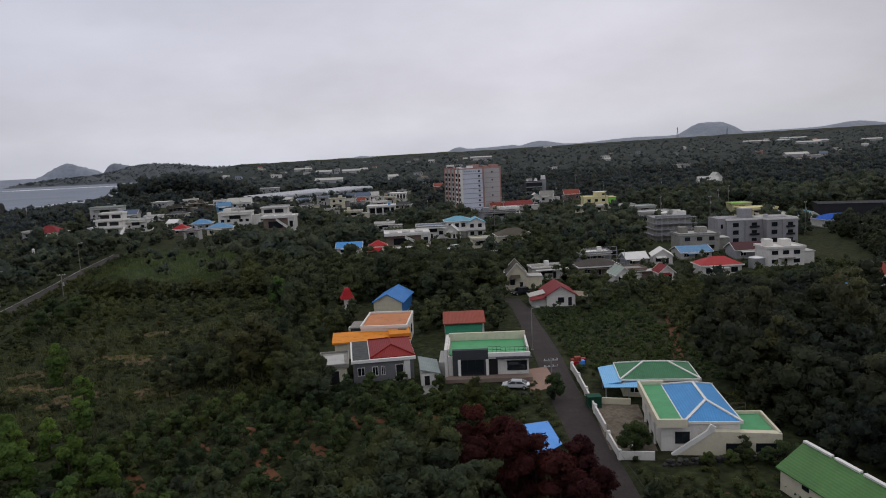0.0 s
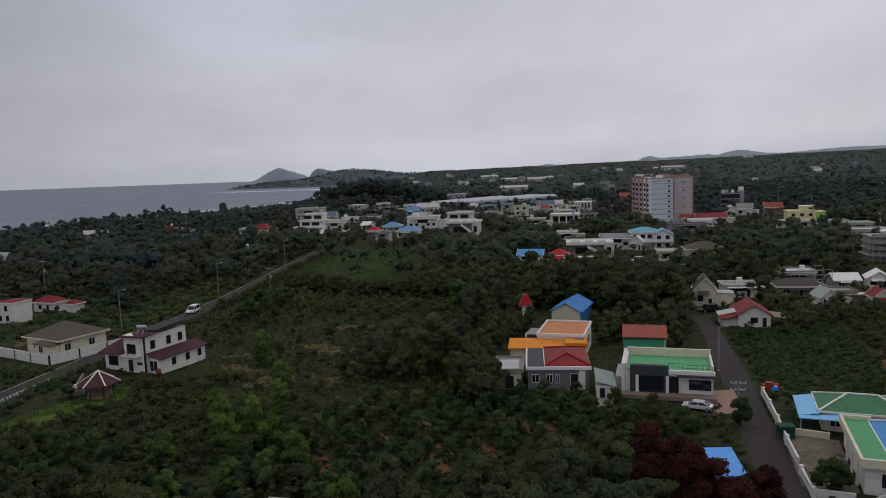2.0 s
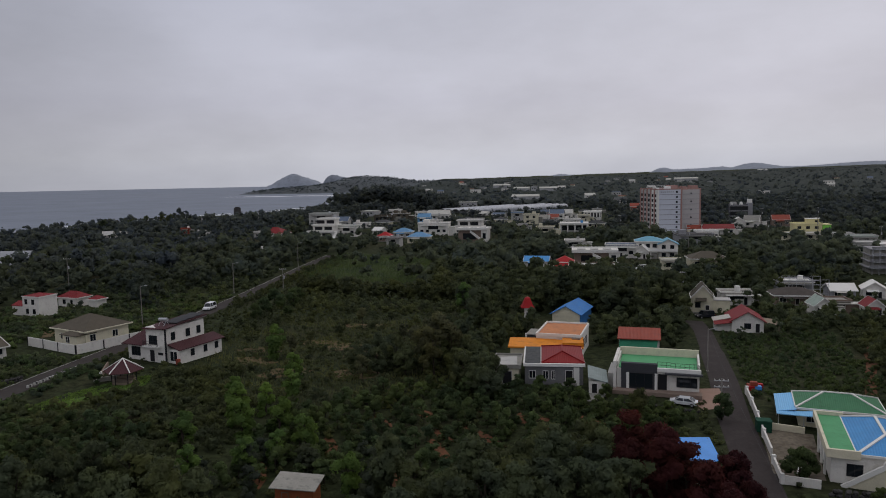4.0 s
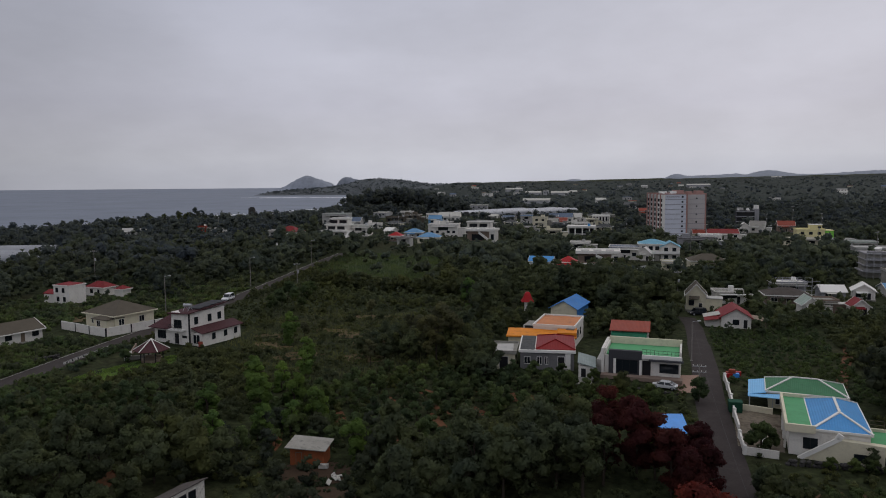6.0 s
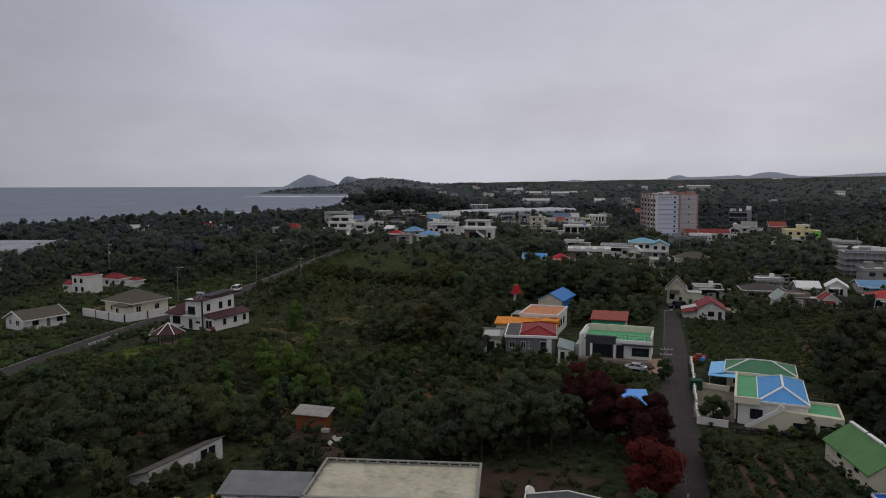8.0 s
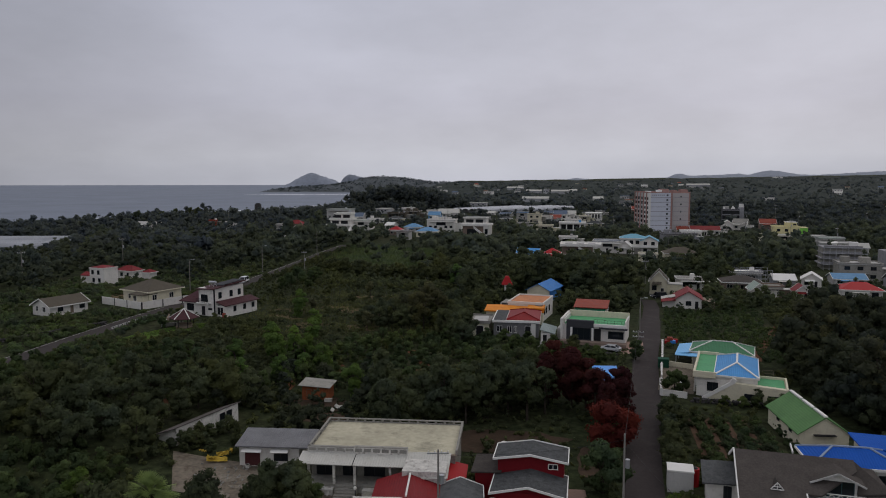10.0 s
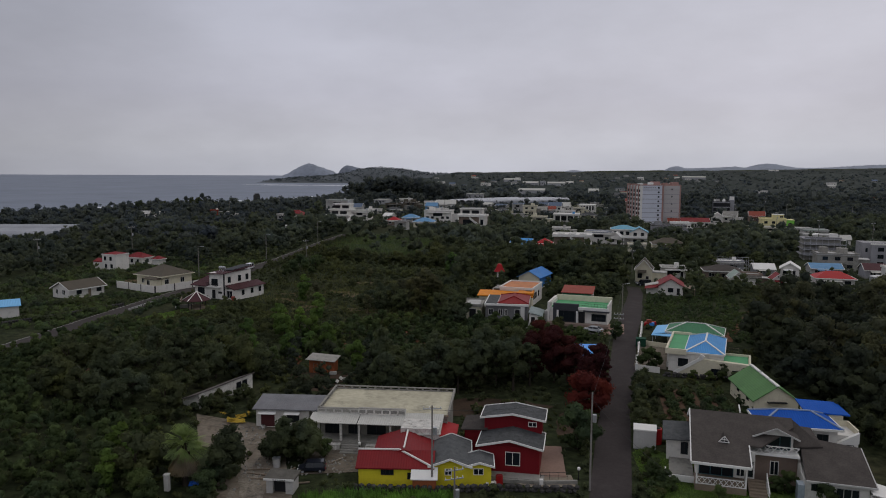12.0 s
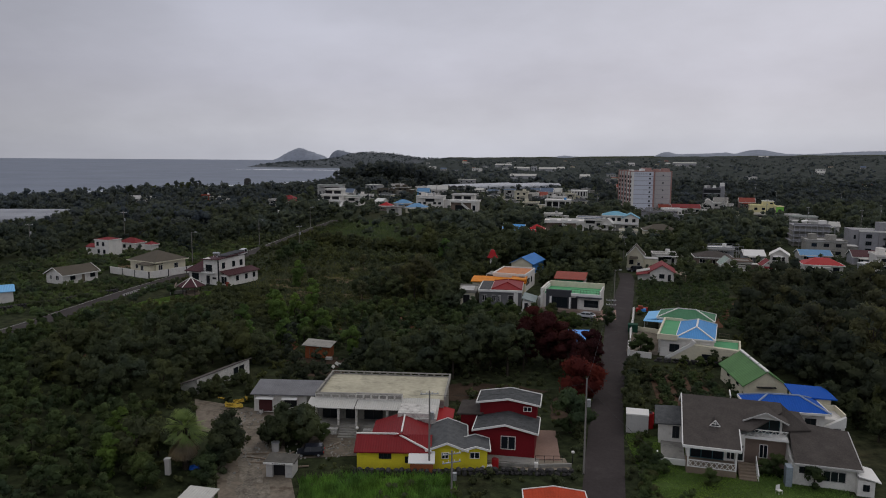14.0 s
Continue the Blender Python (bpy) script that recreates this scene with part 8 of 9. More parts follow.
def clutter():
    h = thing("tarp_heap", -24.6, 57.0, 20, "crumpled yellow sheets heaped in the yard", "heap")
    yel = mat("yellow_sheet", (0.42, 0.29, 0.045), var=0.3)
    for i, (x, y, w, l, a) in enumerate(((0, 0, 0.9, 2.4, 12), (0.6, 1.2, 0.6, 1.6, 40), (-0.7, -0.6, 1.0, 0.6, 5), (1.5, 0.6, 0.4, 1.8, 50), (-1.6, 0.5, 0.5, 1.2, 20))):
        b = bmesh.new()
        g = [[b.verts.new((-l / 2 + l * u / 7, -w / 2 + w * v / 5, 0.35 * noise.noise((u * 0.6 + i * 9, v * 0.7, 1.0)) + 0.25)) for u in range(8)] for v in range(6)]
        for v in range(5):
            for u in range(7):
                b.faces.new((g[v][u], g[v][u + 1], g[v + 1][u + 1], g[v + 1][u]))
        p = part("sheet", b, yel, h)
        p.matrix_local = pose(x, y, 0.15 + 0.25 * i, a, 8, 30 * i)
    h = thing("chair", 39.2, 35.3, 20, "white plastic garden chair on the lawn", "chair")
    part("seat", box(-0.25, -0.25, 0.42, 0.25, 0.25, 0.47), TRIM, h)
    part("backrest", box(-0.25, 0.2, 0.47, 0.25, 0.25, 0.95), TRIM, h)
    for sx in (-0.23, 0.19):
        for sy in (-0.23, 0.19):
            part("leg", box(sx, sy, 0, sx + 0.04, sy + 0.04, 0.42), TRIM, h)
    h = thing("barrel", 10.0, 40.6, 0, "red barrel on the terrace", "barrel")
    part("body", bar(bmesh.new(), (0, 0, 0), (0, 0, 1.0), 0.4, sides=14), BRIGHTRED, h)
    part("lid", bar(bmesh.new(), (0, 0, 1.0), (0, 0, 1.05), 0.36, sides=14), RED, h)
    h = thing("junk_pile", 9.0, 40.8, 0, "white bags and small junk beside the barrel", "junk")
    rnd = random.Random(8)
    for i in range(6):
        p = part("bag", bmesh.new(), TRIM, h)
        b = bmesh.new()
        bmesh.ops.create_icosphere(b, subdivisions=1, radius=0.28)
        b.to_mesh(p.data)
        b.free()
        p.matrix_local = pose(rnd.uniform(-0.6, 0.5), rnd.uniform(-0.5, 0.5), 0.2, 0, 0, rnd.uniform(0, 90))
    h = thing("gate_pillar", -25.3, 36.6, 0, "short white gate pillar by the palm", "pillar")
    part("shaft", box(-0.25, -0.25, -0.2, 0.25, 0.25, 1.7), WHITE, h)
    part("cap", box(-0.3, -0.3, 1.7, 0.3, 0.3, 1.82), TRIM, h)
    h = thing("storage_bin", 39.6, 100.2, -12, "dark green bin behind the garden wall", "bin")
    part("body", box(-0.9, -0.7, 0, 0.9, 0.7, 1.4), mat("dark_green_plastic", (0.012, 0.05, 0.03)), h)
    part("lid", box(-0.95, -0.75, 1.4, 0.95, 0.75, 1.55), mat("green_lid", (0.02, 0.07, 0.045)), h)
    h = thing("satellite_dish", 9.8, 60.5, 30, "white satellite dish beside the red house", "dish")
    b = bmesh.new()
    bar(b, (0, 0, 1.4), (0.1, -0.25, 1.55), 0.7, 0.6, 14)
    part("dish", b, TRIM, h)
    part("mast", bar(bmesh.new(), (0, 0.1, -0.2), (0, 0.05, 1.5), 0.05), STEEL, h)
    h = thing("debris", -13.4, 77.6, 0, "pale boards and bags dumped near the shed", "debris")
    for i in range(5):
        p = part("board", box(-0.6, -0.25, 0, 0.6, 0.25, 0.1), SHEET, h)
        p.matrix_local = pose(rnd.uniform(-1.5, 1.0), rnd.uniform(-1, 1), 0.25, rnd.uniform(-40, 40), 0, rnd.uniform(0, 180))
    h = thing("crate_stack", 44.2, 116.5, -10, "red and blue crates stacked by the lane", "crates")
    for i, (m, x, y, z) in enumerate(((BRIGHTRED, 0, 0, 0), (TARP, 1.1, 0.3, 0), (RUSTRED, 0.2, 1.2, 0), (RUSTRED, 0.5, 0.3, 0.62), (BRIGHTRED, 1.6, 1.5, 0))):
        part("crate", box(x, y, z, x + 1.0, y + 0.8, z + 0.6), m, h)
    h = thing("tarp", 98.8, 119.5, 20, "pale blue rag of tarpaulin caught on the trees", "tarpaulin", z=5.2)
    b = bmesh.new()
    g = [[b.verts.new((i * 0.5, 0.25 * math.sin(i * 2 + j), j * 0.7 - 0.2 * (i % 2))) for i in range(5)] for j in range(4)]
    for j in range(3):
        for i in range(4):
            b.faces.new((g[j][i], g[j][i + 1], g[j + 1][i + 1], g[j + 1][i]))
    part("sheet", b, SKYBLUE, h)

    for x, y in ((-11.7, 49.5), (-6.6, 48.4), (18.9, 42.1)):
        h = thing("garden_lamp", x, y, 0, "white globe lamp on a short post by the terrace", "garden lamp", "garden lamps")
        part("post", bar(bmesh.new(), (0, 0, -0.1), (0, 0, 1.1), 0.07, 0.05), BLACK, h)
        g = bmesh.new()
        bmesh.ops.create_uvsphere(g, u_segments=12, v_segments=8, radius=0.2, matrix=Matrix.Translation((0, 0, 1.28)))
        part("globe", g, TRIM, h)
    h = thing("water_butt", -15.6, 44.0, 0, "grey water butt standing under the tree", "water butt")
    part("body", bar(bmesh.new(), (0, 0, 0), (0, 0, 1.1), 0.42, 0.46, 14), PALEGREY, h)
    part("rim", bar(bmesh.new(), (0, 0, 1.1), (0, 0, 1.18), 0.5, sides=14), STEEL, h)
    h = thing("ground_sheet", -22.8, 38.3, 15, "blue plastic sheet lying beside the palm", "plastic sheet")
    b = bmesh.new()
    g = [[b.verts.new((u * 0.35 - 0.8, v * 0.3 - 0.6, 0.3 + 0.25 * noise.noise((u * 0.7, v * 0.7, 4.0)))) for u in range(6)] for v in range(5)]
    for v in range(4):
        for u in range(5):
            b.faces.new((g[v][u], g[v][u + 1], g[v + 1][u + 1], g[v + 1][u]))
    part("sheet", b, DEEPBLUE, h)
    for x, y, r in ((-20.6, 56.0, 0.26), (-17.6, 56.1, 0.22), (-18.1, 56.0, 0.3), (-9.8, 49.4, 0.3), (-8.2, 49.6, 0.26)):
        h = thing("pot", x, y, 0, "small white plant pot beside the wall", "plant pot", "pots")
        part("pot_body", bar(bmesh.new(), (0, 0, 0), (0, 0, r * 1.8), r * 0.8, r, 12), TRIM, h)
        part("soil", bar(bmesh.new(), (0, 0, r * 1.75), (0, 0, r * 1.82), r * 0.85, sides=12), BARK, h)
    for x, y, l, a in ((-17.6, 43.0, 3.0, 8), (-17.2, 41.8, 2.4, -12), (-16.6, 40.6, 2.0, 3), (-14.0, 42.6, 2.6, 60), (-8.8, 46.0, 2.4, 50), (-12.4, 39.6, 3.2, 12)):
        h = thing("timber", x, y, a, "loose weathered timber lying in the yard", "timber", "loose timbers")
        part("plank", box(-l / 2, -0.1, 0.08, l / 2, 0.1, 0.2), WOOD, h)
        part("batten", box(-l / 2 + 0.2, 0.16, 0.06, l / 2 - 0.3, 0.24, 0.14), SHEET, h)
    rub = bmesh.new()
    for i in range(260):
        k = rnd.random()
        x, y = (rnd.gauss(-16.5, 2.4), rnd.gauss(43.0, 1.6)) if k < 0.45 else (rnd.gauss(-19.5, 3.2), rnd.gauss(53.5, 2.0)) if k < 0.75 else (rnd.gauss(-8.8, 1.8), rnd.gauss(45.0, 1.6))
        r = rnd.uniform(0.05, 0.17)
        bmesh.ops.create_icosphere(rub, subdivisions=1, radius=r, matrix=pose(x, y, ground_z(x, y) + 0.1, rnd.uniform(0, 90), rnd.uniform(0, 90), 0) @ Matrix.Diagonal((1, 1.5, 0.6, 1)))
    single("rubble", rub, CONCRETE, Matrix(), "small pale rubble strewn over the yard", "rubble", kind="stuff")


clutter()


# ---- plants ----
def leaf_tris(centres, normals, size, rs):
    """One small three-cornered leaf spray at each centre."""
    n = len(centres)
    a = rs.normal(size=(n, 3))
    u = np.cross(normals, a)
    u /= np.linalg.norm(u, axis=1, keepdims=True) + 1e-9
    v = np.cross(normals, u)
    s = (size * rs.uniform(0.6, 1.35, n))[:, None]
    k = rs.uniform(0.5, 0.85, n)[:, None]
    verts = np.stack([centres - u * s * k - v * s * 0.4, centres + u * s * k - v * s * 0.4, centres + v * s * 0.8], axis=1)
    verts[:, 2] -= normals * s * 0.2
    return verts.reshape(-1, 3)


def core_tris(level):
    if level == 0:
        c = np.array(((1, 0, 0), (0, 1, 0), (-1, 0, 0), (0, -1, 0), (0, 0, 1), (0, 0, -1)), float)
        return np.array([c[i] for a in range(4) for i in (a, (a + 1) % 4, 4)] + [c[i] for a in range(4) for i in ((a + 1) % 4, a, 5)])
    bm = bmesh.new()
    bmesh.ops.create_icosphere(bm, subdivisions=level, radius=1)
    out = [tuple(v.co) for f in bm.faces for v in f.verts]
    bm.free()
    return np.array(out)


def unit(a):
    return a / (np.linalg.norm(a, axis=1, keepdims=True) + 1e-9)


def crown_verts(rs, radius, height, base, clumps, leaves, size, squash=0.8, droop=0.0, core=1):
    """Leaves on the outside of many overlapping clumps; uneven outline with gaps. Rows of place and normal."""
    cs, rad = [], []
    for i in range(clumps):
        t = rs.uniform(0, 2 * np.pi)
        q = np.sqrt(rs.uniform(0.02, 1.0))
        h = rs.uniform(0, 1)
        prof = np.sin(np.pi * (0.18 + 0.72 * h)) ** 0.8
        cs.append((np.cos(t) * q * radius * 0.74 * prof, np.sin(t) * q * radius * 0.74 * prof, base + h * (height - base) * 0.86 + 0.05 * height))
        rad.append(radius * rs.uniform(0.2, 0.44))
    cs, rad = np.array(cs), np.array(rad)
    mid = np.array((0, 0, base + (height - base) * 0.35))
    pick = rs.choice(clumps, leaves, p=rad ** 2 / (rad ** 2).sum())
    d = rs.normal(size=(leaves, 3))
    d[:, 2] = np.where(rs.uniform(size=leaves) < 0.72, np.abs(d[:, 2]), d[:, 2])
    d = unit(d)
    c = cs[pick] + d * (rad[pick] * rs.uniform(0.7, 1.12, leaves))[:, None] * np.array((1, 1, squash))
    c[:, 2] -= droop * (c[:, 0] ** 2 + c[:, 1] ** 2) / radius
    nrm = unit(d + rs.normal(size=(leaves, 3)) * 0.45)
    v = leaf_tris(c, nrm, size, rs)
    n = np.repeat(unit(d * 0.4 + unit(c - mid) * 0.45 + nrm * 0.85), 3, axis=0)
    # the leafy mass inside each clump
    k = core_tris(core)
    inner, inner_n = [], []
    for q, r in zip(cs, rad):
        k2 = k @ np.linalg.qr(rs.normal(size=(3, 3)))[0]
        ph = rs.uniform(0, 6.28, 3)
        lump = 1 + 0.22 * np.sin(k2 @ np.array((3.1, 1.7, 2.3)) + ph[0]) * np.sin(k2 @ np.array((-1.9, 2.9, 1.3)) + ph[1])
        w = k2 * lump[:, None] * (r * rs.uniform(0.7, 0.88)) * np.array((1, 1, squash)) + q
        w[:, 2] -= droop * (w[:, 0] ** 2 + w[:, 1] ** 2) / radius
        inner.append(w)
        inner_n.append(unit(k2 * 0.45 + unit(w - mid) * 0.55 + np.repeat(rs.normal(size=(len(k2) // 3, 3)), 3, axis=0) * 0.34))
    return np.hstack([np.concatenate([v] + inner), np.concatenate([n] + inner_n)])


def tri_faces(n):
    return np.arange(n * 3).reshape(-1, 3)


def trunk_mesh(name, hgt, r, rs, limbs=4, spread=1.2):
    bm = bmesh.new()
    top = Vector((rs.uniform(-0.2, 0.2), rs.uniform(-0.2, 0.2), hgt))
    mid = top * 0.5
    bar(bm, (0, 0, -0.3), mid, r, r * 0.75, 7)
    bar(bm, mid, top, r * 0.75, r * 0.35, 7)
    for i in range(limbs):
        t = 2 * math.pi * i / limbs + rs.uniform(-0.5, 0.5)
        a = mid.lerp(top, rs.uniform(0.0, 0.6))
        bar(bm, a, a + Vector((math.cos(t) * spread, math.sin(t) * spread, hgt * 0.35)), r * 0.4, r * 0.12, 5)
    return mesh_of(bm, name, BARK)


def tree_kind(name, category, label, seed, radius, height, base, clumps, leaves, size, leafm, squash=0.8, droop=0.0, group="", r=0.16):
    """A template tree: trunk and crown under an empty, far below the ground's near part; it is moved to its first place."""
    rs = np.random.RandomState(seed)
    top = new(name)
    tagged(top, label, category, group)
    t = new("trunk", trunk_mesh("trunk", height * 0.72, r, rs, 5, radius * 0.45))
    t.parent = top
    v = crown_verts(rs, radius, height, base, clumps, leaves, size, squash, droop)
    c = new("crown", arrays_mesh("crown", v, tri_faces(len(v) // 3), leafm))
    c.parent = top
    return top


USED = []


def place(templates, spots, rnd, lo=0.85, hi=1.2):
    for x, y in spots:
        i = rnd.randrange(len(templates))
        s = rnd.uniform(lo, hi)
        m = pose(x, y, ground_z(x, y) - 0.05, 0, 0, rnd.uniform(0, 360)) @ Matrix.Diagonal((s, s, s * rnd.uniform(0.9, 1.12), 1))
        t = templates[i]
        if t not in USED:
            USED.append(t)
            t.matrix_basis = m
        else:
            c = copy_thing(t, Matrix())
            c.matrix_basis = m


# places kept free of plants: roads and buildings, as discs along lines and boxes
def near_line(x, y, pts, r):
    for a, b in zip(pts, pts[1:]):
        dx, dy = b[0] - a[0], b[1] - a[1]
        u = max(0, min(1, ((x - a[0]) * dx + (y - a[1]) * dy) / (dx * dx + dy * dy)))
        if (x - a[0] - u * dx) ** 2 + (y - a[1] - u * dy) ** 2 < r * r:
            return True
    return False


FOOT = []
for ob in list(scene.collection.objects):
    if ob.parent is None and ob.data is None and ob.children and ob.matrix_world.translation.y < 760 and ob.name.split(".")[0] not in ("street_lamp", "utility_pole", "stone_wall", "garden_wall", "tarp"):
        pts = [ob.matrix_world @ (c.matrix_parent_inverse @ c.matrix_basis @ Vector(k)) for c in ob.children if c.data for k in c.bound_box]
        xs, ys = [q.x for q in pts], [q.y for q in pts]
        FOOT.append((min(xs), max(xs), min(ys), max(ys)))


ROADSIDE = [(x + 6.5, y) for x, y in ROAD if 90 < y < 300]


def free(x, y, pad=1.5):
    for cx, cy, rx, ry, rz in SOILS + DRIES:
        a = radians(rz)
        u, v = (x - cx) * math.cos(a) + (y - cy) * math.sin(a), -(x - cx) * math.sin(a) + (y - cy) * math.cos(a)
        if (u / (rx + 0.3)) ** 2 + (v / (ry + 0.3)) ** 2 < 0.4:
            return False
    if near_line(x, y, LANE, 2.6 + pad) or near_line(x, y, ROAD, 3.0 + pad) or pad > 0.45 and near_line(x, y, ROADSIDE, 5.5):
        return False
    for x0, x1, y0, y1 in FOOT:
        if x0 - pad < x < x1 + pad and y0 - pad < y < y1 + pad:
            return False
    for x0, x1, y0, y1 in ((-19.5, -10, 20, 52), (-28, -12, 47, 57.5), (-13, -1, 42, 52.5), (13, 19, 38, 49), (33, 41, 106, 118), (34, 46, 86, 102), (27, 47, 28, 46), (-9.5, 5.5, 25, 37.5)):
        if x0 < x < x1 and y0 < y < y1:
            return False
    return not inside(x, y, LAWNEDGE)


def inside(x, y, poly):
    c = False
    for (x0, y0), (x1, y1) in zip(poly, poly[1:] + poly[:1]):
        if (y0 > y) != (y1 > y) and x < (x1 - x0) * (y - y0) / (y1 - y0) + x0:
            c = not c
    return c


def scatter(poly, gap, seed, pad=1.5, jitter=0.45):
    rnd = random.Random(seed)
    xs, ys = [p[0] for p in poly], [p[1] for p in poly]
    out = []
    y = min(ys)
    k = 0
    while y < max(ys):
        x = min(xs) + (gap / 2 if k % 2 else 0)
        while x < max(xs):
            px, py = x + rnd.uniform(-jitter, jitter) * gap, y + rnd.uniform(-jitter, jitter) * gap
            if inside(px, py, poly) and free(px, py, pad):
                out.append((px, py))
            x += gap
        y += gap * 0.87
        k += 1
    rnd.shuffle(out)
    return out


broad = [tree_kind("tree", "tree", "dark evergreen broadleaf tree with dense rounded crown", 10 + i, 2.6 + 0.3 * (i % 3), 6.2 + 0.5 * i, 1.0, 28, 1500, 0.27, LEAF if i == 2 else DARKLEAF, group="broadleaf trees") for i in range(4)]
orch = [tree_kind("citrus_tree", "citrus tree", "low bushy citrus tree in an orchard row", 30 + i, 1.35, 2.4, 0.35, 12, 700, 0.19, ORCHLEAF, group="orchard trees", r=0.08) for i in range(3)]
bright = [tree_kind("tree", "tree", "tree overgrown with bright yellow-green creeper", 40 + i, 1.7, 4.6, 0.2, 18, 1700, 0.19, BRIGHTLEAF, droop=0.25) for i in range(2)]
olive = [tree_kind("tree", "tree", "thin olive-green tree with sparse crown and bare stems", 50 + i, 2.4, 8.0, 2.6, 18, 1400, 0.22, OLIVELEAF, r=0.14) for i in range(2)]
maple = [tree_kind("maple_tree", "maple tree", "dark red maple with tall dense crown", 60 + i, 2.7, 9.0, 1.6, 28, 3000, 0.22, REDLEAF) for i in range(2)]
fire = [tree_kind("maple_tree", "maple tree", "scarlet maple with spreading crown", 70, 3.1, 5.2, 0.8, 28, 3200, 0.2, FIRELEAF)]
tall = [tree_kind("tree", "tree", "tall dark tree with bare lower trunk", 80 + i, 2.5, 9.0, 3.0, 24, 2000, 0.25, DARKLEAF, r=0.2) for i in range(2)]
roundg = [tree_kind("tree", "tree", "round green garden tree", 85, 2.2, 4.6, 0.5, 22, 2200, 0.19, ORCHLEAF)]

rp = random.Random(11)
RIGHTWOOD = [(62, 52), (78, 48), (150, 60), (170, 132), (124, 126), (108, 138), (88, 148), (80, 140), (70, 118), (62, 100), (57, 74)]
# single trees that can be told apart
place(maple, ((20.5, 78.5), (23.2, 74.0), (17.2, 80.0), (20.8, 82.5), (18.6, 86.0), (22.6, 78.6)), rp, 0.86, 1.0)
place(maple, ((25.3, 75.2), (27.6, 77.2), (24.2, 70.5), (27.0, 73.0)), rp, 0.62, 0.74)
place(fire, ((23.4, 63.4),), rp, 1.18, 1.2)
place(roundg, ((20.0, 51.0),), rp, 1.35, 1.36)
place(roundg, ( (35.6, 104), (-57.5, 118.0), (-13.6, 46.8), (-16.2, 47.6), (39.2, 87.2)), rp, 0.55, 0.8)
place(roundg, ((28.5, 39.5), (32.6, 36.8), (43.4, 36.6), (39.4, 39.8), (40.8, 39.6), (27.4, 43.0), (28.2, 41.2), (-10.6, 47.0)), rp, 0.42, 0.6)
place(maple, ((60.0, 53.0), (61.2, 51.6)), rp, 0.3, 0.38)
place(broad, ((55.5, 57), (57.2, 53.5), (58.5, 58), (57.6, 49.5), (59.5, 46.5), (60.5, 51), (61.5, 56), (56.5, 60.5)), rp, 0.55, 0.75)
place(bright, ((-27.5, 125), (-22.5, 92), (-25.5, 88.5), (-31, 86), (-12.5, 83), (-19.5, 95), (-34.5, 94), (-25.3, 113.4), (-27.7, 107.1), (-28.5, 98.7), (-23.6, 99.1), (-30.5, 103), (-33, 110)), rp, 0.95, 1.3)
place(bright, ((1.9, 178.9),), rp, 1.6, 1.62)
place(broad, ((3.2, 119.5), (1.4, 123.5)), rp, 0.62, 0.78)
place(roundg, ((49.8, 79.2), (51.4, 78.8)), rp, 0.5, 0.6)
place(maple, ((25.2, 79.0), (27.0, 79.4), (28.3, 80.6)), rp, 0.68, 0.7)
place(bright, ((-31.0, 40.5), (-33.2, 42.0)), rp, 0.8, 0.95)
place(roundg, ((-31.5, 38.0), (-33.5, 39.5), (-27.2, 34.0), (-26.2, 33.0), (-29.0, 36.0), (-20.9, 38.8), (-20.8, 35.0)), rp, 0.65, 0.85)
place(broad, ((30.2, 60.5), (31.0, 64.5), (32.4, 68.5), (33.4, 73.0)), rp, 0.52, 0.68)
place(broad, ((48.6, 82.0), (33.2, 69.5)), rp, 0.42, 0.52)
place(broad, ((29.6, 58.0), (30.4, 61.8), (31.2, 65.8), (32.2, 70.0), (33.2, 74.4), (29.0, 55.0)), rp, 0.5, 0.62)
place(roundg, ((37.6, 86.2),), rp, 0.9, 0.92)
place(roundg, ((46.0, 80.4), (43.6, 81.0), (48.0, 80.0), (53.0, 78.4)), rp, 0.34, 0.46)
place(broad, ((2.4, 119.8), (3.9, 121.0), (0.6, 118.0)), rp, 0.72, 0.85)
place(roundg, ((15.7, 133.4), (16.3, 131.6), (21.8, 113.2), (17.2, 117.8), (12.6, 118.2)), rp, 0.4, 0.55)
place(olive, ((-4.3, 126.4), (-1.4, 130.6), (-6.4, 129.4), (-3.4, 133.6), (-7.4, 134.6), (-5.0, 137.4)), rp, 0.95, 1.12)
place(broad, ((-14.0, 128.0), (-11.0, 131.0), (-16.4, 132.4), (-12.4, 135.6), (-9.2, 127.6), (-17.4, 128.0), (-14.6, 138.6)), rp, 0.62, 0.85)
place(broad, ((4.2, 113.6), (2.4, 115.4), (5.4, 116.0)), rp, 0.7, 0.85)
place(bright, ((-33.4, 136.5),), rp, 1.3, 1.32)
place(bright, ((-30.6, 34.8),), rp, 0.9, 0.92)
place(tall, ((5.0, 72.5), (8.0, 74.5), (11.0, 75.5), (13.6, 73.6), (16.4, 76.8), (2.0, 74.0), (14.8, 81.0), (9.2, 80.5)), rp, 0.85, 1.05)
place(broad, scatter([(-9, 66), (2, 67), (17, 80), (16, 91), (4, 88), (-8, 82)], 4.4, 1), rp, 0.75, 1.0)
place(broad, scatter([(-52, 56), (-33, 52), (-24, 68), (-24, 82), (-40, 84), (-54, 72)], 4.6, 2), rp, 0.7, 1.0)
place(broad, scatter([(-6, 128), (4, 125), (7, 142), (-6, 150)], 4.5, 5), rp, 0.6, 0.8)
place(broad, ((-20.2, 39.8), (-20.8, 42.0), (-28, 40.5), (-28.4, 36.0)), rp, 0.68, 0.82)
place(broad, ((-15.0, 45.6), (-13.0, 47.8), (-12.2, 45.6)), rp, 0.66, 0.76)
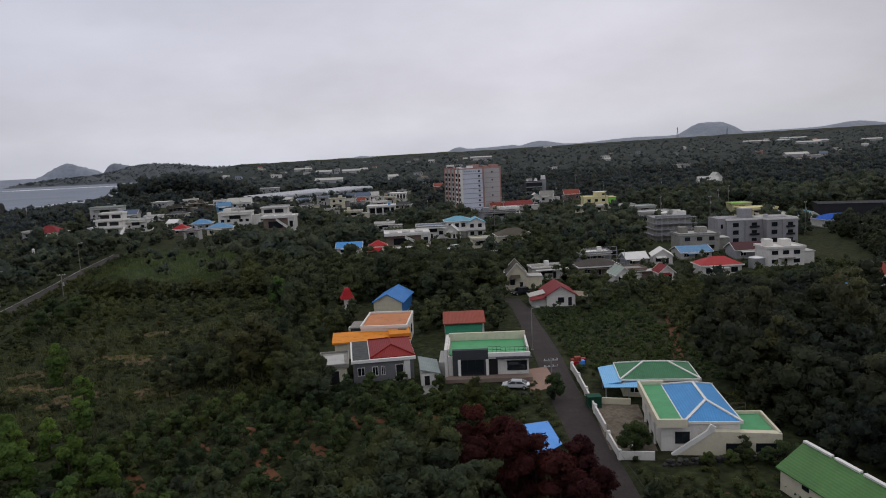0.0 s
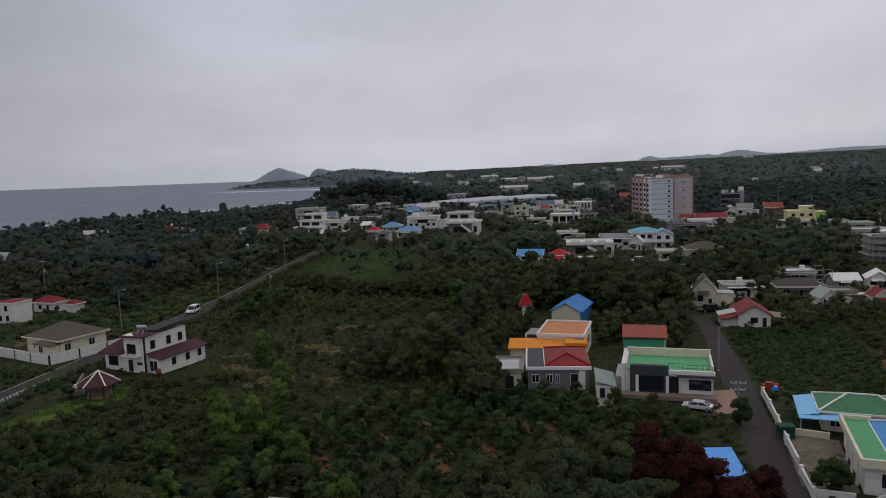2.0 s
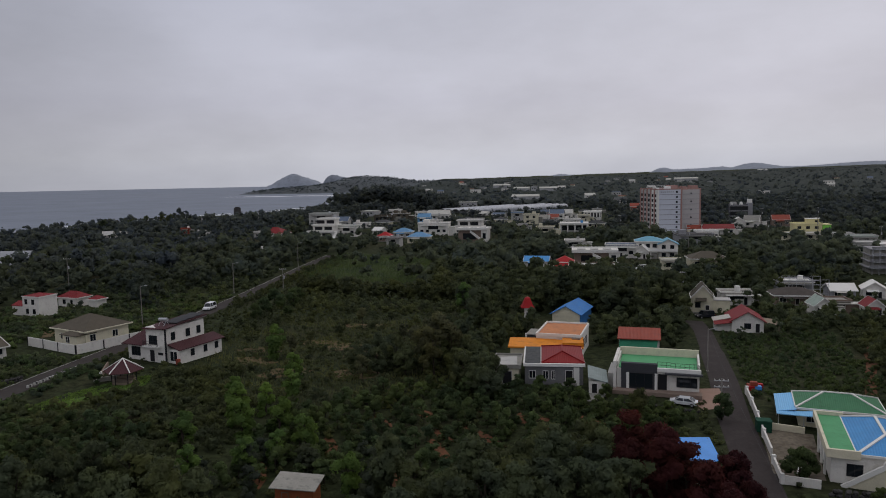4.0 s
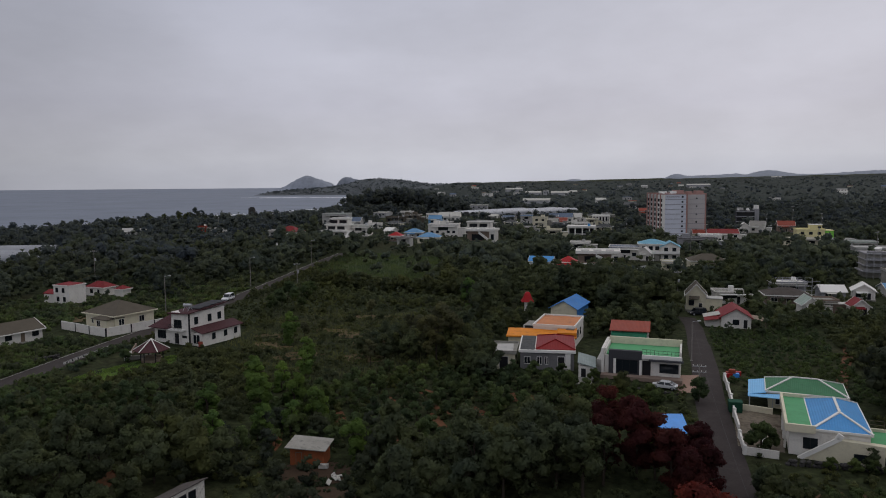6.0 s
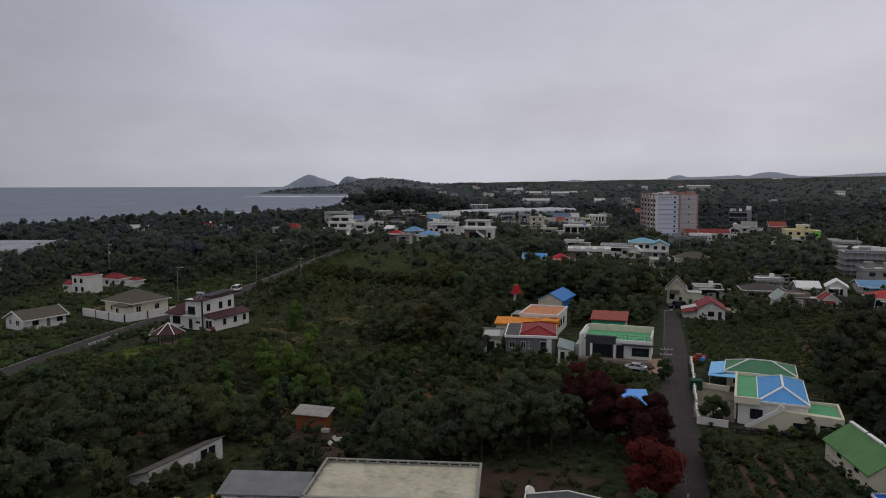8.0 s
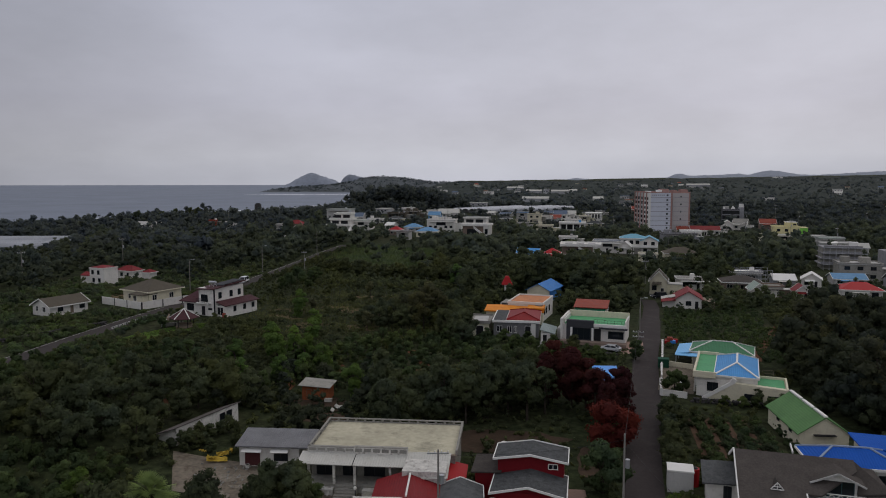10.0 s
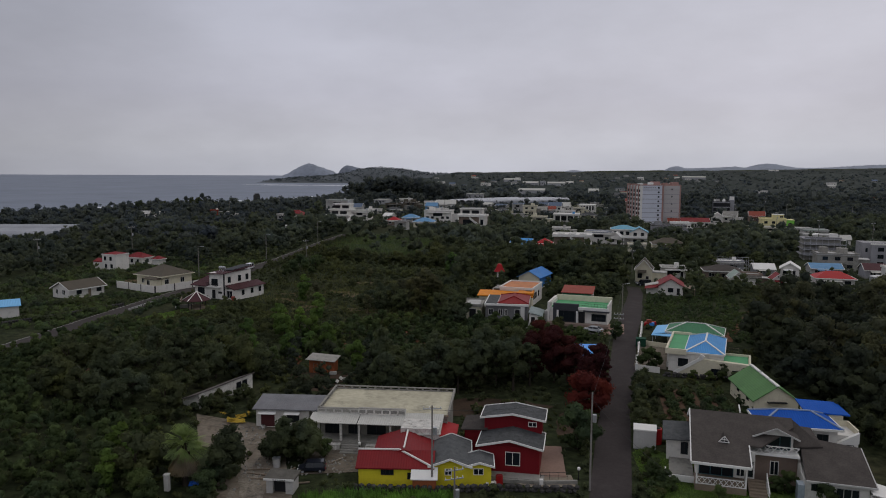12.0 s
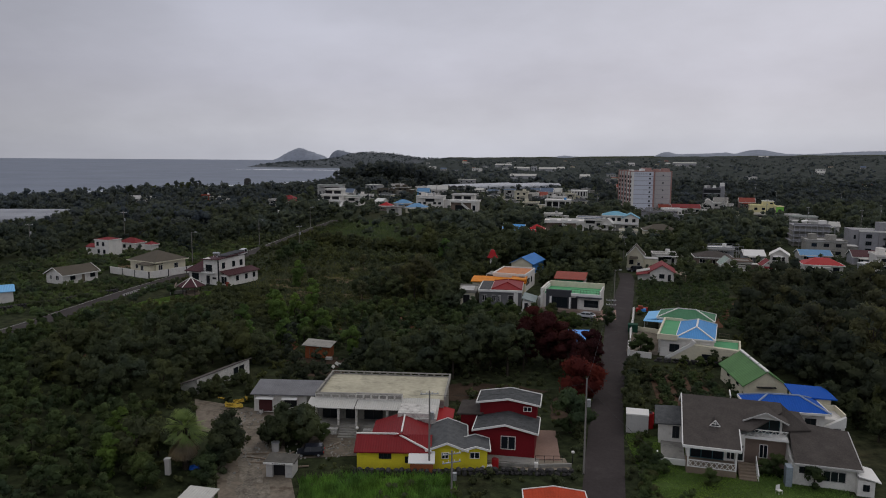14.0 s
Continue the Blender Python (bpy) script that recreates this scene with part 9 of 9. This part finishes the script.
place(broad, ((-15.6, 44.6), (-13.4, 46.6), (-17.0, 46.0), (-14.4, 48.6), (-16.4, 48.4), (-35.0, 64.5), (-35.6, 60.6), (-33.4, 68.5), (24.2, 104.5), (27.5, 146), (31, 149)), rp, 0.5, 0.66)
place(broad, ((-28.6, 62.4), (-27.8, 63.8), (-27.0, 65.2), (-26.2, 66.4), (-29.4, 61.2)), rp, 0.26, 0.36)
place(broad, ((-31.0, 59.4), (-30.2, 60.6)), rp, 0.24, 0.32)
place(broad, ((-27.6, 61.6), (-29.2, 58.6), (-26.2, 59.6), (-25.0, 65.5), (-24.2, 62.4), (-22.6, 61.6), (-35, 58.0), (-31.8, 55.8), (-29.8, 61.0), (-28.8, 63.4), (-30.9, 58.4), (-28.2, 60.0)), rp, 0.2, 0.32)

place(broad, scatter([(-3, 128), (5, 130), (9, 141), (13, 152), (19, 158), (10, 168), (-2, 165)], 4.2, 62, 0.8), rp, 0.5, 0.72)
place(olive + roundg, [p for p in scatter(RIGHTWOOD, 15, 8) if p[1] < 116], rp, 1.25, 1.75)
place(roundg, scatter([(-50, 168), (-40, 160), (-38, 190), (-48, 204)], 6, 9), rp, 0.7, 1.0)
place(olive, scatter([(-50, 120), (-30, 118), (2, 122), (0, 160), (-44, 168)], 15, 10), rp, 0.4, 0.65)
# orchard rows
ang = radians(-20)
rows_pts = []
for i in range(-40, 60):
    for j in range(-40, 60):
        px = -20 + (i * 3.3) * math.cos(ang) - (j * 2.9) * math.sin(ang)
        py = 86 + (i * 3.3) * math.sin(ang) + (j * 2.9) * math.cos(ang)
        rows_pts.append((px + rp.uniform(-0.4, 0.4), py + rp.uniform(-0.4, 0.4)))
ORCH1 = [(-28, 84), (-4, 84), (15, 100), (25, 98), (30, 104), (24, 112), (10, 119.5), (-8, 120), (-26, 108)]
ORCH2 = [(-80, 34), (-28, 28), (-33, 52), (-54, 56), (-56, 84), (-36, 86), (-42, 100), (-66, 96), (-92, 60)]
o1 = [p for p in rows_pts if inside(p[0], p[1], ORCH1) and free(p[0], p[1], 0.8)]
o2 = [p for p in rows_pts if inside(p[0], p[1], ORCH2) and free(p[0], p[1], 0.8)]
rp.shuffle(o2)
place(orch, o1[:200], rp, 0.8, 1.2)
place(orch, o2[:150], rp, 0.8, 1.3)


def merged(name, templates, spots, material, seed, label, category, lo=0.8, hi=1.25):
    """Many crowns joined into one stuff object."""
    rnd = np.random.RandomState(seed)
    out = []
    for spot in spots:
        x, y = spot[0], spot[1]
        v = templates[rnd.randint(len(templates))]
        a, s = rnd.uniform(0, 2 * np.pi), rnd.uniform(lo, hi)
        if len(spot) > 2:
            s = min(s, spot[2] * rnd.uniform(0.7, 1.0))
        ca, sa, k = np.cos(a), np.sin(a), s * rnd.uniform(0.85, 1.15)
        w = np.empty_like(v)
        w[:, 0], w[:, 1], w[:, 2] = (v[:, 0] * ca - v[:, 1] * sa) * s + x, (v[:, 0] * sa + v[:, 1] * ca) * s + y, v[:, 2] * k + (spot[3] if len(spot) > 3 else ground_z(x, y) - 0.1)
        w[:, 3], w[:, 4], w[:, 5] = v[:, 3] * ca - v[:, 4] * sa, v[:, 3] * sa + v[:, 4] * ca, v[:, 5]
        out.append(w)
    v = np.concatenate(out)
    return tagged(new(name, arrays_mesh(name, v, tri_faces(len(v) // 3), material)), label, category, kind="stuff")


rs0 = np.random.RandomState(90)
wood_t = [crown_verts(rs0, 2.7 + 0.3 * i, 6.4 + 0.5 * i, 0.3, 15, 460, 0.36) for i in range(4)]
bush_t = [crown_verts(rs0, 1.2, 1.6, 0.0, 5, 84, 0.26, core=0) for i in range(3)]
herb_t = [crown_verts(rs0, 1.3, 0.7, 0.0, 7, 60, 0.24, core=0) for i in range(3)]
mid_t = [crown_verts(rs0, 4.4 + 0.3 * i, 6.6 + i, 0.0, 9, 150, 0.62) for i in range(4)]
far_t = [crown_verts(rs0, 5.2, 6.4 + i, 0.0, 5, 50, 0.95, 0.85) for i in range(4)]
low_t = [crown_verts(rs0, 5.2, 6.4 + i, 0.0, 6, 40, 0.8, 0.85, core=0) for i in range(4)]
vfar_t = [crown_verts(rs0, 9.0, 7.0 + i, 0.0, 3, 10, 1.4, 0.7) for i in range(4)]
crop_t = [crown_verts(rs0, 0.8, 1.1, 0.0, 4, 70, 0.2, core=0) for i in range(2)]

merged("orchard", [crown_verts(rs0, 1.35, 2.3, 0.1, 9, 320, 0.32)], o2[150:] + [p for p in rows_pts if inside(p[0], p[1], [(-58, 30), (-30, 10), (-26, 28), (-78, 34)])], ORCHLEAF, 91, "rows of low citrus bushes", "orchard", 0.8, 1.3)
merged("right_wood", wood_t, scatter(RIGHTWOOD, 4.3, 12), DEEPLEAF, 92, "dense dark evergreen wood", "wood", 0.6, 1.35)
merged("lane_end_wood", wood_t, scatter([(27, 166), (49, 162), (55, 178), (52, 198), (24, 196)], 5.2, 67, 1.0), DARKLEAF, 167, "tall dark trees at the lane's end", "wood", 1.1, 1.45)
merged("cottage_trees", wood_t, scatter([(56, 150), (70, 152), (96, 168), (96, 176), (66, 174)], 5.0, 6, 1.0), DARKLEAF, 168, "low dark trees before the cottages", "trees", 0.45, 0.75)
merged("shed_trees", wood_t, scatter([(25, 147), (30, 147), (38, 136), (44, 146), (51, 158), (50, 170), (30, 166)], 4.3, 61, 0.8), DARKLEAF, 169, "dark trees between the shed and the lane", "trees", 0.55, 0.85)
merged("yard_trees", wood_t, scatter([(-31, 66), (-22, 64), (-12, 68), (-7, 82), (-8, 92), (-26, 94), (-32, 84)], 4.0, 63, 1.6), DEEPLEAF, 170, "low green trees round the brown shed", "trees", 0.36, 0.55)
merged("village_wood", wood_t, scatter([(1, 168), (46, 172), (58, 205), (50, 232), (0, 226)], 5.6, 3), DARKLEAF, 120, "dark rounded trees before the village", "wood", 0.75, 1.25)
merged("field_wood", wood_t, scatter([(-8, 200), (2, 198), (6, 226), (-8, 226)], 5.0, 4), LEAF, 121, "trees behind the abandoned field", "wood", 0.8, 1.2)
merged("lane_wood", wood_t, scatter([(62, 172), (74, 182), (110, 215), (120, 260), (90, 255), (62, 215)], 6.0, 13, 2.5), DARKLEAF, 93, "trees between the village houses", "wood", 0.6, 1.15)
coarse_t = [crown_verts(rs0, 2.9 + 0.3 * i, 6.4 + 0.5 * i, 0.3, 11, 170, 0.52) for i in range(4)]
merged("roadside_trees", wood_t, scatter([(-56, 150), (-42, 136), (-38, 180), (-40, 230), (-46, 250)], 6.0, 15), LEAF, 95, "green trees and scrub beside the country road", "trees", 0.16, 0.34)
merged("scrub", bush_t, scatter([(-54, 124), (-42, 112), (-26, 106), (4, 116), (6, 160), (0, 185), (-40, 195), (-52, 180)], 1.9, 16, 0.5), LEAF, 96, "low olive scrub over the abandoned field", "scrub", 0.25, 0.75)
merged("field_bushes", [crown_verts(rs0, 1.7, 2.4, 0.0, 9, 260, 0.33) for i in range(3)], scatter([(-54, 124), (-42, 112), (-26, 106), (4, 116), (6, 160), (0, 185), (-40, 195), (-52, 180)], 6.6, 116, 0.8), LEAF, 196, "rounded bushes over the abandoned field", "bushes", 0.3, 0.8)
merged("field_hedge", wood_t, scatter([(-47, 208), (-20, 201), (1, 195), (3, 203), (-20, 209), (-45, 217)], 2.9, 117, 0.4), LEAF, 197, "thick dark hedge across the field", "hedge", 0.5, 0.78)
rs_soil = random.Random(64)
soil_weeds = []
for cx, cy, rx, ry, rz in SOILS + DRIES:
    for _ in range(int(10 + rx * ry * 3)):
        t, q = rs_soil.uniform(0, 6.283), rs_soil.uniform(0.35, 1.25)
        u, v = rx * q * math.cos(t), ry * q * math.sin(t)
        a = radians(rz)
        soil_weeds.append((cx + u * math.cos(a) - v * math.sin(a), cy + u * math.sin(a) + v * math.cos(a)))
merged("soil_weeds", herb_t, soil_weeds, ORCHLEAF, 164, "low weeds creeping over the bare soil", "weeds", 0.2, 0.55)
merged("front_bushes", bush_t, scatter([(-4, 106), (16, 101), (26, 99), (32, 105), (25, 115), (10, 119.5), (-4, 119)], 2.0, 71, 0.5), ORCHLEAF, 171, "green bushes before the houses", "bushes", 0.7, 1.25)
merged("field_margin", bush_t, scatter([(-47, 186), (-24, 183), (2, 180), (4, 196), (-20, 202), (-47, 209)], 2.3, 72, 0.5), LEAF, 172, "dark bushes along the field's edge", "bushes", 0.6, 1.5)
merged("undergrowth", bush_t, scatter([(-80, 30), (18, 26), (30, 90), (31, 108), (24, 116), (-46, 118), (-60, 100)], 2.7, 17, 0.3), LEAF, 97, "low green undergrowth between trees", "undergrowth", 0.35, 0.9)
merged("edge_scrub", bush_t, scatter([(66, 108), (84, 116), (86, 140), (112, 140), (128, 150), (104, 172), (84, 168), (74, 140)], 2.1, 218, 0.4), LEAF, 298, "dark weeds and bushes along the wood's edge", "scrub", 0.6, 1.5)
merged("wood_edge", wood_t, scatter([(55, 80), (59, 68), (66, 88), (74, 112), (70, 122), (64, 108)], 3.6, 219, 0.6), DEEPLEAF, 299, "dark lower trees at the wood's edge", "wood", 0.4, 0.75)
merged("orchard_edge", bush_t, scatter([(-66, 90), (-36, 86), (-29, 98), (-32, 112), (-42, 128), (-56, 122), (-58, 96)], 1.8, 220, 0.3), LEAF, 300, "dark bushes filling the orchard's edge", "bushes", 0.5, 1.35)
merged("garden_bushes", bush_t, scatter([(60, 162), (150, 160), (152, 206), (100, 212), (64, 202)], 3.4, 221, 0.5), DARKLEAF, 301, "dark garden bushes between the cottages", "bushes", 0.7, 1.7)
merged("right_scrub", bush_t, scatter([(44, 112), (64, 104), (78, 160), (90, 176), (66, 178), (55, 160)], 1.55, 18, 0.4), ORCHLEAF, 98, "low green crop and weeds in the field", "scrub", 0.45, 0.8)
merged("verge", bush_t, scatter([(22, 30), (30, 30), (62, 100), (44, 104), (36, 84), (29, 58)], 2.2, 19, -0.6), LEAF, 99, "bushy verge along the lane", "verge", 0.4, 1.0)
merged("far_verge", bush_t, scatter([(-120, 110), (-60, 100), (-60, 260), (-110, 260)], 3.4, 20, 0.2), DARKLEAF, 100, "dark green bushes beside the road", "scrub", 0.7, 1.6)
merged("far_weeds", herb_t, scatter([(-120, 100), (-64, 96), (-60, 200), (-112, 210)], 2.5, 21, -0.4), FIELDBLADE, 200, "low green weeds beside the road", "weeds", 0.7, 1.5)
merged("crop_rows", crop_t, [(34.9 + 2.6 * k + 0.16 * j + rp.uniform(-0.2, 0.2), 58 + j * 1.0) for k in range(5) for j in range(18)], ORCHLEAF, 101, "rows of low green crops beside the lane", "crops", 1.0, 1.6)
def grass_blades(name, poly, count, height, material, seed, label):
    """Upright pointed blades, leaning a little every way."""
    rs = np.random.RandomState(seed)
    xs, ys = [p[0] for p in poly], [p[1] for p in poly]
    pts = []
    while len(pts) < count:
        x, y = rs.uniform(min(xs), max(xs)), rs.uniform(min(ys), max(ys))
        if inside(x, y, poly) and noise.noise((x * 0.5, y * 0.5, 7)) > rs.uniform(-0.7, 0.1):
            pts.append((x, y, ground_z(x, y)))
    p = np.array(pts)
    t = rs.uniform(0, 6.28, count)
    hgt = height * rs.uniform(0.5, 1.3, count)
    w = rs.uniform(0.03, 0.08, count)
    d = np.stack([np.cos(t) * w, np.sin(t) * w, np.zeros(count)], axis=1)
    tip = p + np.stack([rs.normal(0, 0.22, count), rs.normal(0, 0.22, count), hgt], axis=1)
    v = np.stack([p - d, p + d, tip], axis=1).reshape(-1, 3)
    tagged(new(name, arrays_mesh(name, v, tri_faces(count), material)), label, "grass", kind="stuff")


grass_blades("meadow_grass", [(-8.6, 24), (6.5, 26), (5.2, 38), (-5.6, 38), (-11.2, 36.6)], 16000, 0.8, GRASSBLADE, 102, "tall bright grass in the plot")
rm_ = random.Random(66)
merged("meadow_weeds", herb_t + bush_t, [(u, v) for u, v in ((rm_.uniform(-9.5, 5.5), rm_.uniform(25, 37.6)) for _ in range(150)) if noise.noise((u * 0.35, v * 0.35, 7)) > 0.12], DARKLEAF, 180, "dark weeds among the tall grass", "weeds", 0.35, 0.85)
grass_blades("pavilion_grass", list(LAWNEDGE), 9000, 0.14, LAWNBLADE, 108, "short mown grass round the pavilion")
grass_blades("lawn_grass", [(25.8, 34), (29, 31.5), (46, 29), (47, 38), (38, 41), (28.6, 52), (26.6, 50)], 22000, 0.16, LAWNBLADE, 107, "short tufted garden grass")
grass_blades("dry_field_grass", [(-46, 124), (-26, 110), (0, 122), (2, 160), (-14, 176), (-44, 172)], 13000, 0.7, STRAWBLADE, 105, "dry straw-coloured grass over the abandoned field")
grass_blades("far_field_grass", [(-52, 236), (-14, 230), (-8, 300), (-48, 306)], 14000, 1.1, FIELDBLADE, 106, "green rough grass in the far field")
merged("road_verge", bush_t, [(np.interp(y, [p[1] for p in ROAD], [p[0] for p in ROAD]) + 3.4 + 8.5 * rp.random() ** 1.3, y) for y in [88 + 0.32 * k for k in range(600)] if not 104 < y < 126], LEAF, 123, "low weeds and bushes on the road's verge", "verge", 0.25, 0.7)
merged("far_road_verge", bush_t, [(np.interp(y, [p[1] for p in ROAD], [p[0] for p in ROAD]) + 3.0 + 2.2 * rp.random(), y) for y in [186 + 0.7 * k for k in range(150)]], LEAF, 223, "tall bushes along the road's edge", "verge", 0.6, 1.25)
merged("lane_verge", bush_t, [(q[0] - 2.9 - rp.uniform(0, 1.6), q[1] + rp.uniform(-0.6, 0.6)) for q in [(20.2 + (y - 31) * 0.232, y) for y in range(44, 112)] if not 50 < q[1] < 52], LEAF, 122, "low bushes along the lane's edge", "verge", 0.35, 0.75)
merged("hedges", bush_t, [(24.3 + 0.23 * j * 0.9 + rp.uniform(-0.3, 0.3), 30 + j * 0.9) for j in range(34)] + [(-60 + j * 0.8, 104.5 - j * 0.25) for j in range(18)] + [(29 + j * 0.9, 33.5 - 0.24 * j * 0.9) for j in range(4)], ORCHLEAF, 103, "leafy hedges round the gardens", "hedge", 0.55, 0.95)

# far woods, thinner and coarser with distance
rw = random.Random(77)
FRONT = [f for f in FOOT if f[2] > 160]


def room(x, y):
    """The height to which a tree may grow here and leave the house behind it in sight."""
    top = 99.0
    for x0, x1, y0, y1 in FRONT:
        if x0 - 4.5 < x < x1 + 4.5 and y < y1 and y0 - y < 70:
            top = min(top, 2.9 + max(0.0, y0 - y) * 33.0 / (y0 + 20))
    return top


near_mid, mid, far = [], [], []
for _ in range(6800):
    y = rw.uniform(225, 760)
    x = rw.uniform(-0.66, 0.98) * (y + 40)
    c = float(np.interp(y, COAST_Y, COAST_X))
    if x < c + 45 or not free(x, y, 1.5):
        continue
    if y < 310 and -50 < x < -4 and rw.random() < 0.85:
        continue
    smax = room(x, y) / 8.2
    if smax < 0.22:
        continue
    (near_mid if y < 400 else mid).append((x, y, min(2.0, smax)))
for _ in range(4200):
    y = 760 + 1900 * rw.random() ** 1.4
    x = rw.uniform(-0.45, 1.15) * y
    c = float(np.interp(y, COAST_Y, COAST_X))
    if x < c + 40 or any(abs(x - a) < w / 2 + 8 and -38 < y - b < 12 for a, b, w in FARSPOTS):
        continue
    far.append((x, y))
rsh = random.Random(88)
shore = []
for _ in range(260):
    y = rsh.uniform(420, 980)
    shore.append((float(np.interp(y, COAST_Y, COAST_X)) + 34 + 90 * rsh.random() ** 1.5, y))


def canopy(name, x_of, y0, y1, material, label):
    """The closed roof of the far woods: one uneven sheet with a mound for every tree."""
    ys = [y0]
    while ys[-1] < y1:
        ys.append(ys[-1] * 1.008)
    n = 330
    rows = np.empty((len(ys), n, 3))
    for j, y in enumerate(ys):
        lo, hi = x_of(y)
        near = [(a, b, w) for a, b, w in FARSPOTS if -42 < y - b < 16]
        for i in range(n):
            x = lo + (hi - lo) * i / (n - 1)
            k = 2.6 + 3.6 * noise.noise((x * 0.07, y * 0.07, 3)) + 2.6 * noise.noise((x * 0.19, y * 0.19, 8)) + 2.0 * noise.noise((x * 0.012, y * 0.012, 5))
            if i in (0, n - 1) or any(abs(x - a) < w / 2 + 10 for a, b, w in near):
                k = 0.6
            rows[j, i] = (x, y, ground_z(x, y) + max(0.3, k))
    idx = np.arange(len(ys) * n).reshape(len(ys), n)
    f = np.stack([idx[:-1, :-1], idx[:-1, 1:], idx[1:, 1:], idx[1:, :-1]], axis=-1).reshape(-1, 4)
    return tagged(new(name, arrays_mesh(name, rows.reshape(-1, 3), f, material, True)), label, "woods", kind="stuff")


canopy("distant_canopy", lambda y: (max(-0.1 * y, float(np.interp(y, COAST_Y, COAST_X)) + 130), 1.12 * y), 780, 2660, FARWOOD, "closed dark woods over the far plain")
rh = random.Random(52)
head_spots = []
for _ in range(1500):
    x, v = rh.uniform(-720, 240), rh.uniform(-0.93, 0.12)
    z = -19.0 + (float(np.interp(x, HEADLINE[0], HEADLINE[1])) + 19.0) * (1 - abs(v) ** 1.5)
    if z > -13:
        head_spots.append((x, 2600 + v * 330, 0.9, z - 2.0))
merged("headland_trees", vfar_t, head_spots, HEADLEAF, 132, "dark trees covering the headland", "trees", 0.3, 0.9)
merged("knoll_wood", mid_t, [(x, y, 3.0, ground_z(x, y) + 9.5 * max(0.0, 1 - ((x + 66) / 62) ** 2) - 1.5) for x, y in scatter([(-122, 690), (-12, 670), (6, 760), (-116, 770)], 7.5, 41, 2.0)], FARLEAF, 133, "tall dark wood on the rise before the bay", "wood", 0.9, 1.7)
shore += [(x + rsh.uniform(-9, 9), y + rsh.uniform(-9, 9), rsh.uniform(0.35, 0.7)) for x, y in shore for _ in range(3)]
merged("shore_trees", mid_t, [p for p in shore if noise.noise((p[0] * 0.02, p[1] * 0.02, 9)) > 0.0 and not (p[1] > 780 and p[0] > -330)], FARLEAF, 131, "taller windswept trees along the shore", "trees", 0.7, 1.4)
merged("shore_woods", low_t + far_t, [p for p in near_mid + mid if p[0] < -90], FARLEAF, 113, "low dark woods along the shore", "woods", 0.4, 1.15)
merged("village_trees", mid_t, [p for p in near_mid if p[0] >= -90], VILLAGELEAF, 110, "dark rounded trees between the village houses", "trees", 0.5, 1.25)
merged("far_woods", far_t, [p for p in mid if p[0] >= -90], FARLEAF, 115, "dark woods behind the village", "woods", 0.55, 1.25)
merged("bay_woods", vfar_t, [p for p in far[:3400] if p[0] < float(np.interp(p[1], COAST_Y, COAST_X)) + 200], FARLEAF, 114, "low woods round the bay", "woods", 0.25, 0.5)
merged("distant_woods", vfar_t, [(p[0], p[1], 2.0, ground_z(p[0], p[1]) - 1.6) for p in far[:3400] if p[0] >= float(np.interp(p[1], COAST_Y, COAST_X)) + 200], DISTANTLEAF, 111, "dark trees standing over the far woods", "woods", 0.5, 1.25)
merged("road_wood", coarse_t, [(x, y, room(x, y) / 6.9) for x, y in scatter([(-75, 190), (-160, 130), (-260, 180), (-220, 330), (-66, 300)], 7.6, 14)], VILLAGELEAF, 94, "dark wood between the country road and the shore", "wood", 0.7, 1.15)
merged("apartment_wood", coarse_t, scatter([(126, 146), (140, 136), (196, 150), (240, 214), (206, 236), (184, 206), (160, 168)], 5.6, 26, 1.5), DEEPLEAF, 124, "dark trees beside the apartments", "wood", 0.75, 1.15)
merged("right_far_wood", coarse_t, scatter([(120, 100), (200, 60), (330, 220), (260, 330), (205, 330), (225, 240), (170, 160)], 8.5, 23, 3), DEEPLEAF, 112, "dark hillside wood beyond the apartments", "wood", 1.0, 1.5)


place(tall, ((-232.4, 520), (-223.0, 523), (-210.2, 520), (-228.4, 470), (-206.4, 524)), rp, 1.15, 1.3)


# ---- palm ----
def palm():
    p = thing("palm_tree", -24.0, 38.2, 0, "fan palm with green fronds and dry hanging skirt", "palm tree")
    part("trunk", bar(bmesh.new(), (0, 0, -0.3), (0, 0, 4.8), 0.36, 0.28, 10), BARK, p)
    rs = np.random.RandomState(6)
    for name, n, z, lo, hi, full, m in (("fronds", 74, 4.8, -0.45, 1.5, 2.45, PALMLEAF), ("dry_skirt", 84, 4.3, -1.48, -0.8, 2.5, DRYLEAF)):
        vs, fs = [], []
        for i in range(n):
            t = rs.uniform(0, 2 * np.pi)
            e = rs.uniform(lo, hi)
            L = full * rs.uniform(0.72, 1.14)
            d = np.array((np.cos(t) * np.cos(e), np.sin(t) * np.cos(e), np.sin(e)))
            s = np.array((-np.sin(t), np.cos(t), 0))
            o = np.array((0, 0, z))
            for k in range(13):
                a = (k - 6) / 6 * 0.8
                tip = o + d * L * (0.5 + 0.5 * np.cos(a)) + s * np.sin(a) * L * 0.5 - np.array((0, 0, 0.3 * abs(a) + 0.25 + 0.25 * np.cos(e)))
                b0 = o + d * L * 0.42
                w = s * (0.055 if m is PALMLEAF else 0.08)
                j = len(vs)
                vs += [b0 - w, b0 + w, tip + w * 0.3, tip - w * 0.3]
                fs.append((j, j + 1, j + 2, j + 3))
            j = len(vs)
            w = s * 0.035
            vs += [o - w, o + w, o + d * L * 0.45 + w, o + d * L * 0.45 - w]
            fs.append((j, j + 1, j + 2, j + 3))
        c = new(name, arrays_mesh(name, np.array(vs), np.array(fs), m))
        c.parent = p


palm()
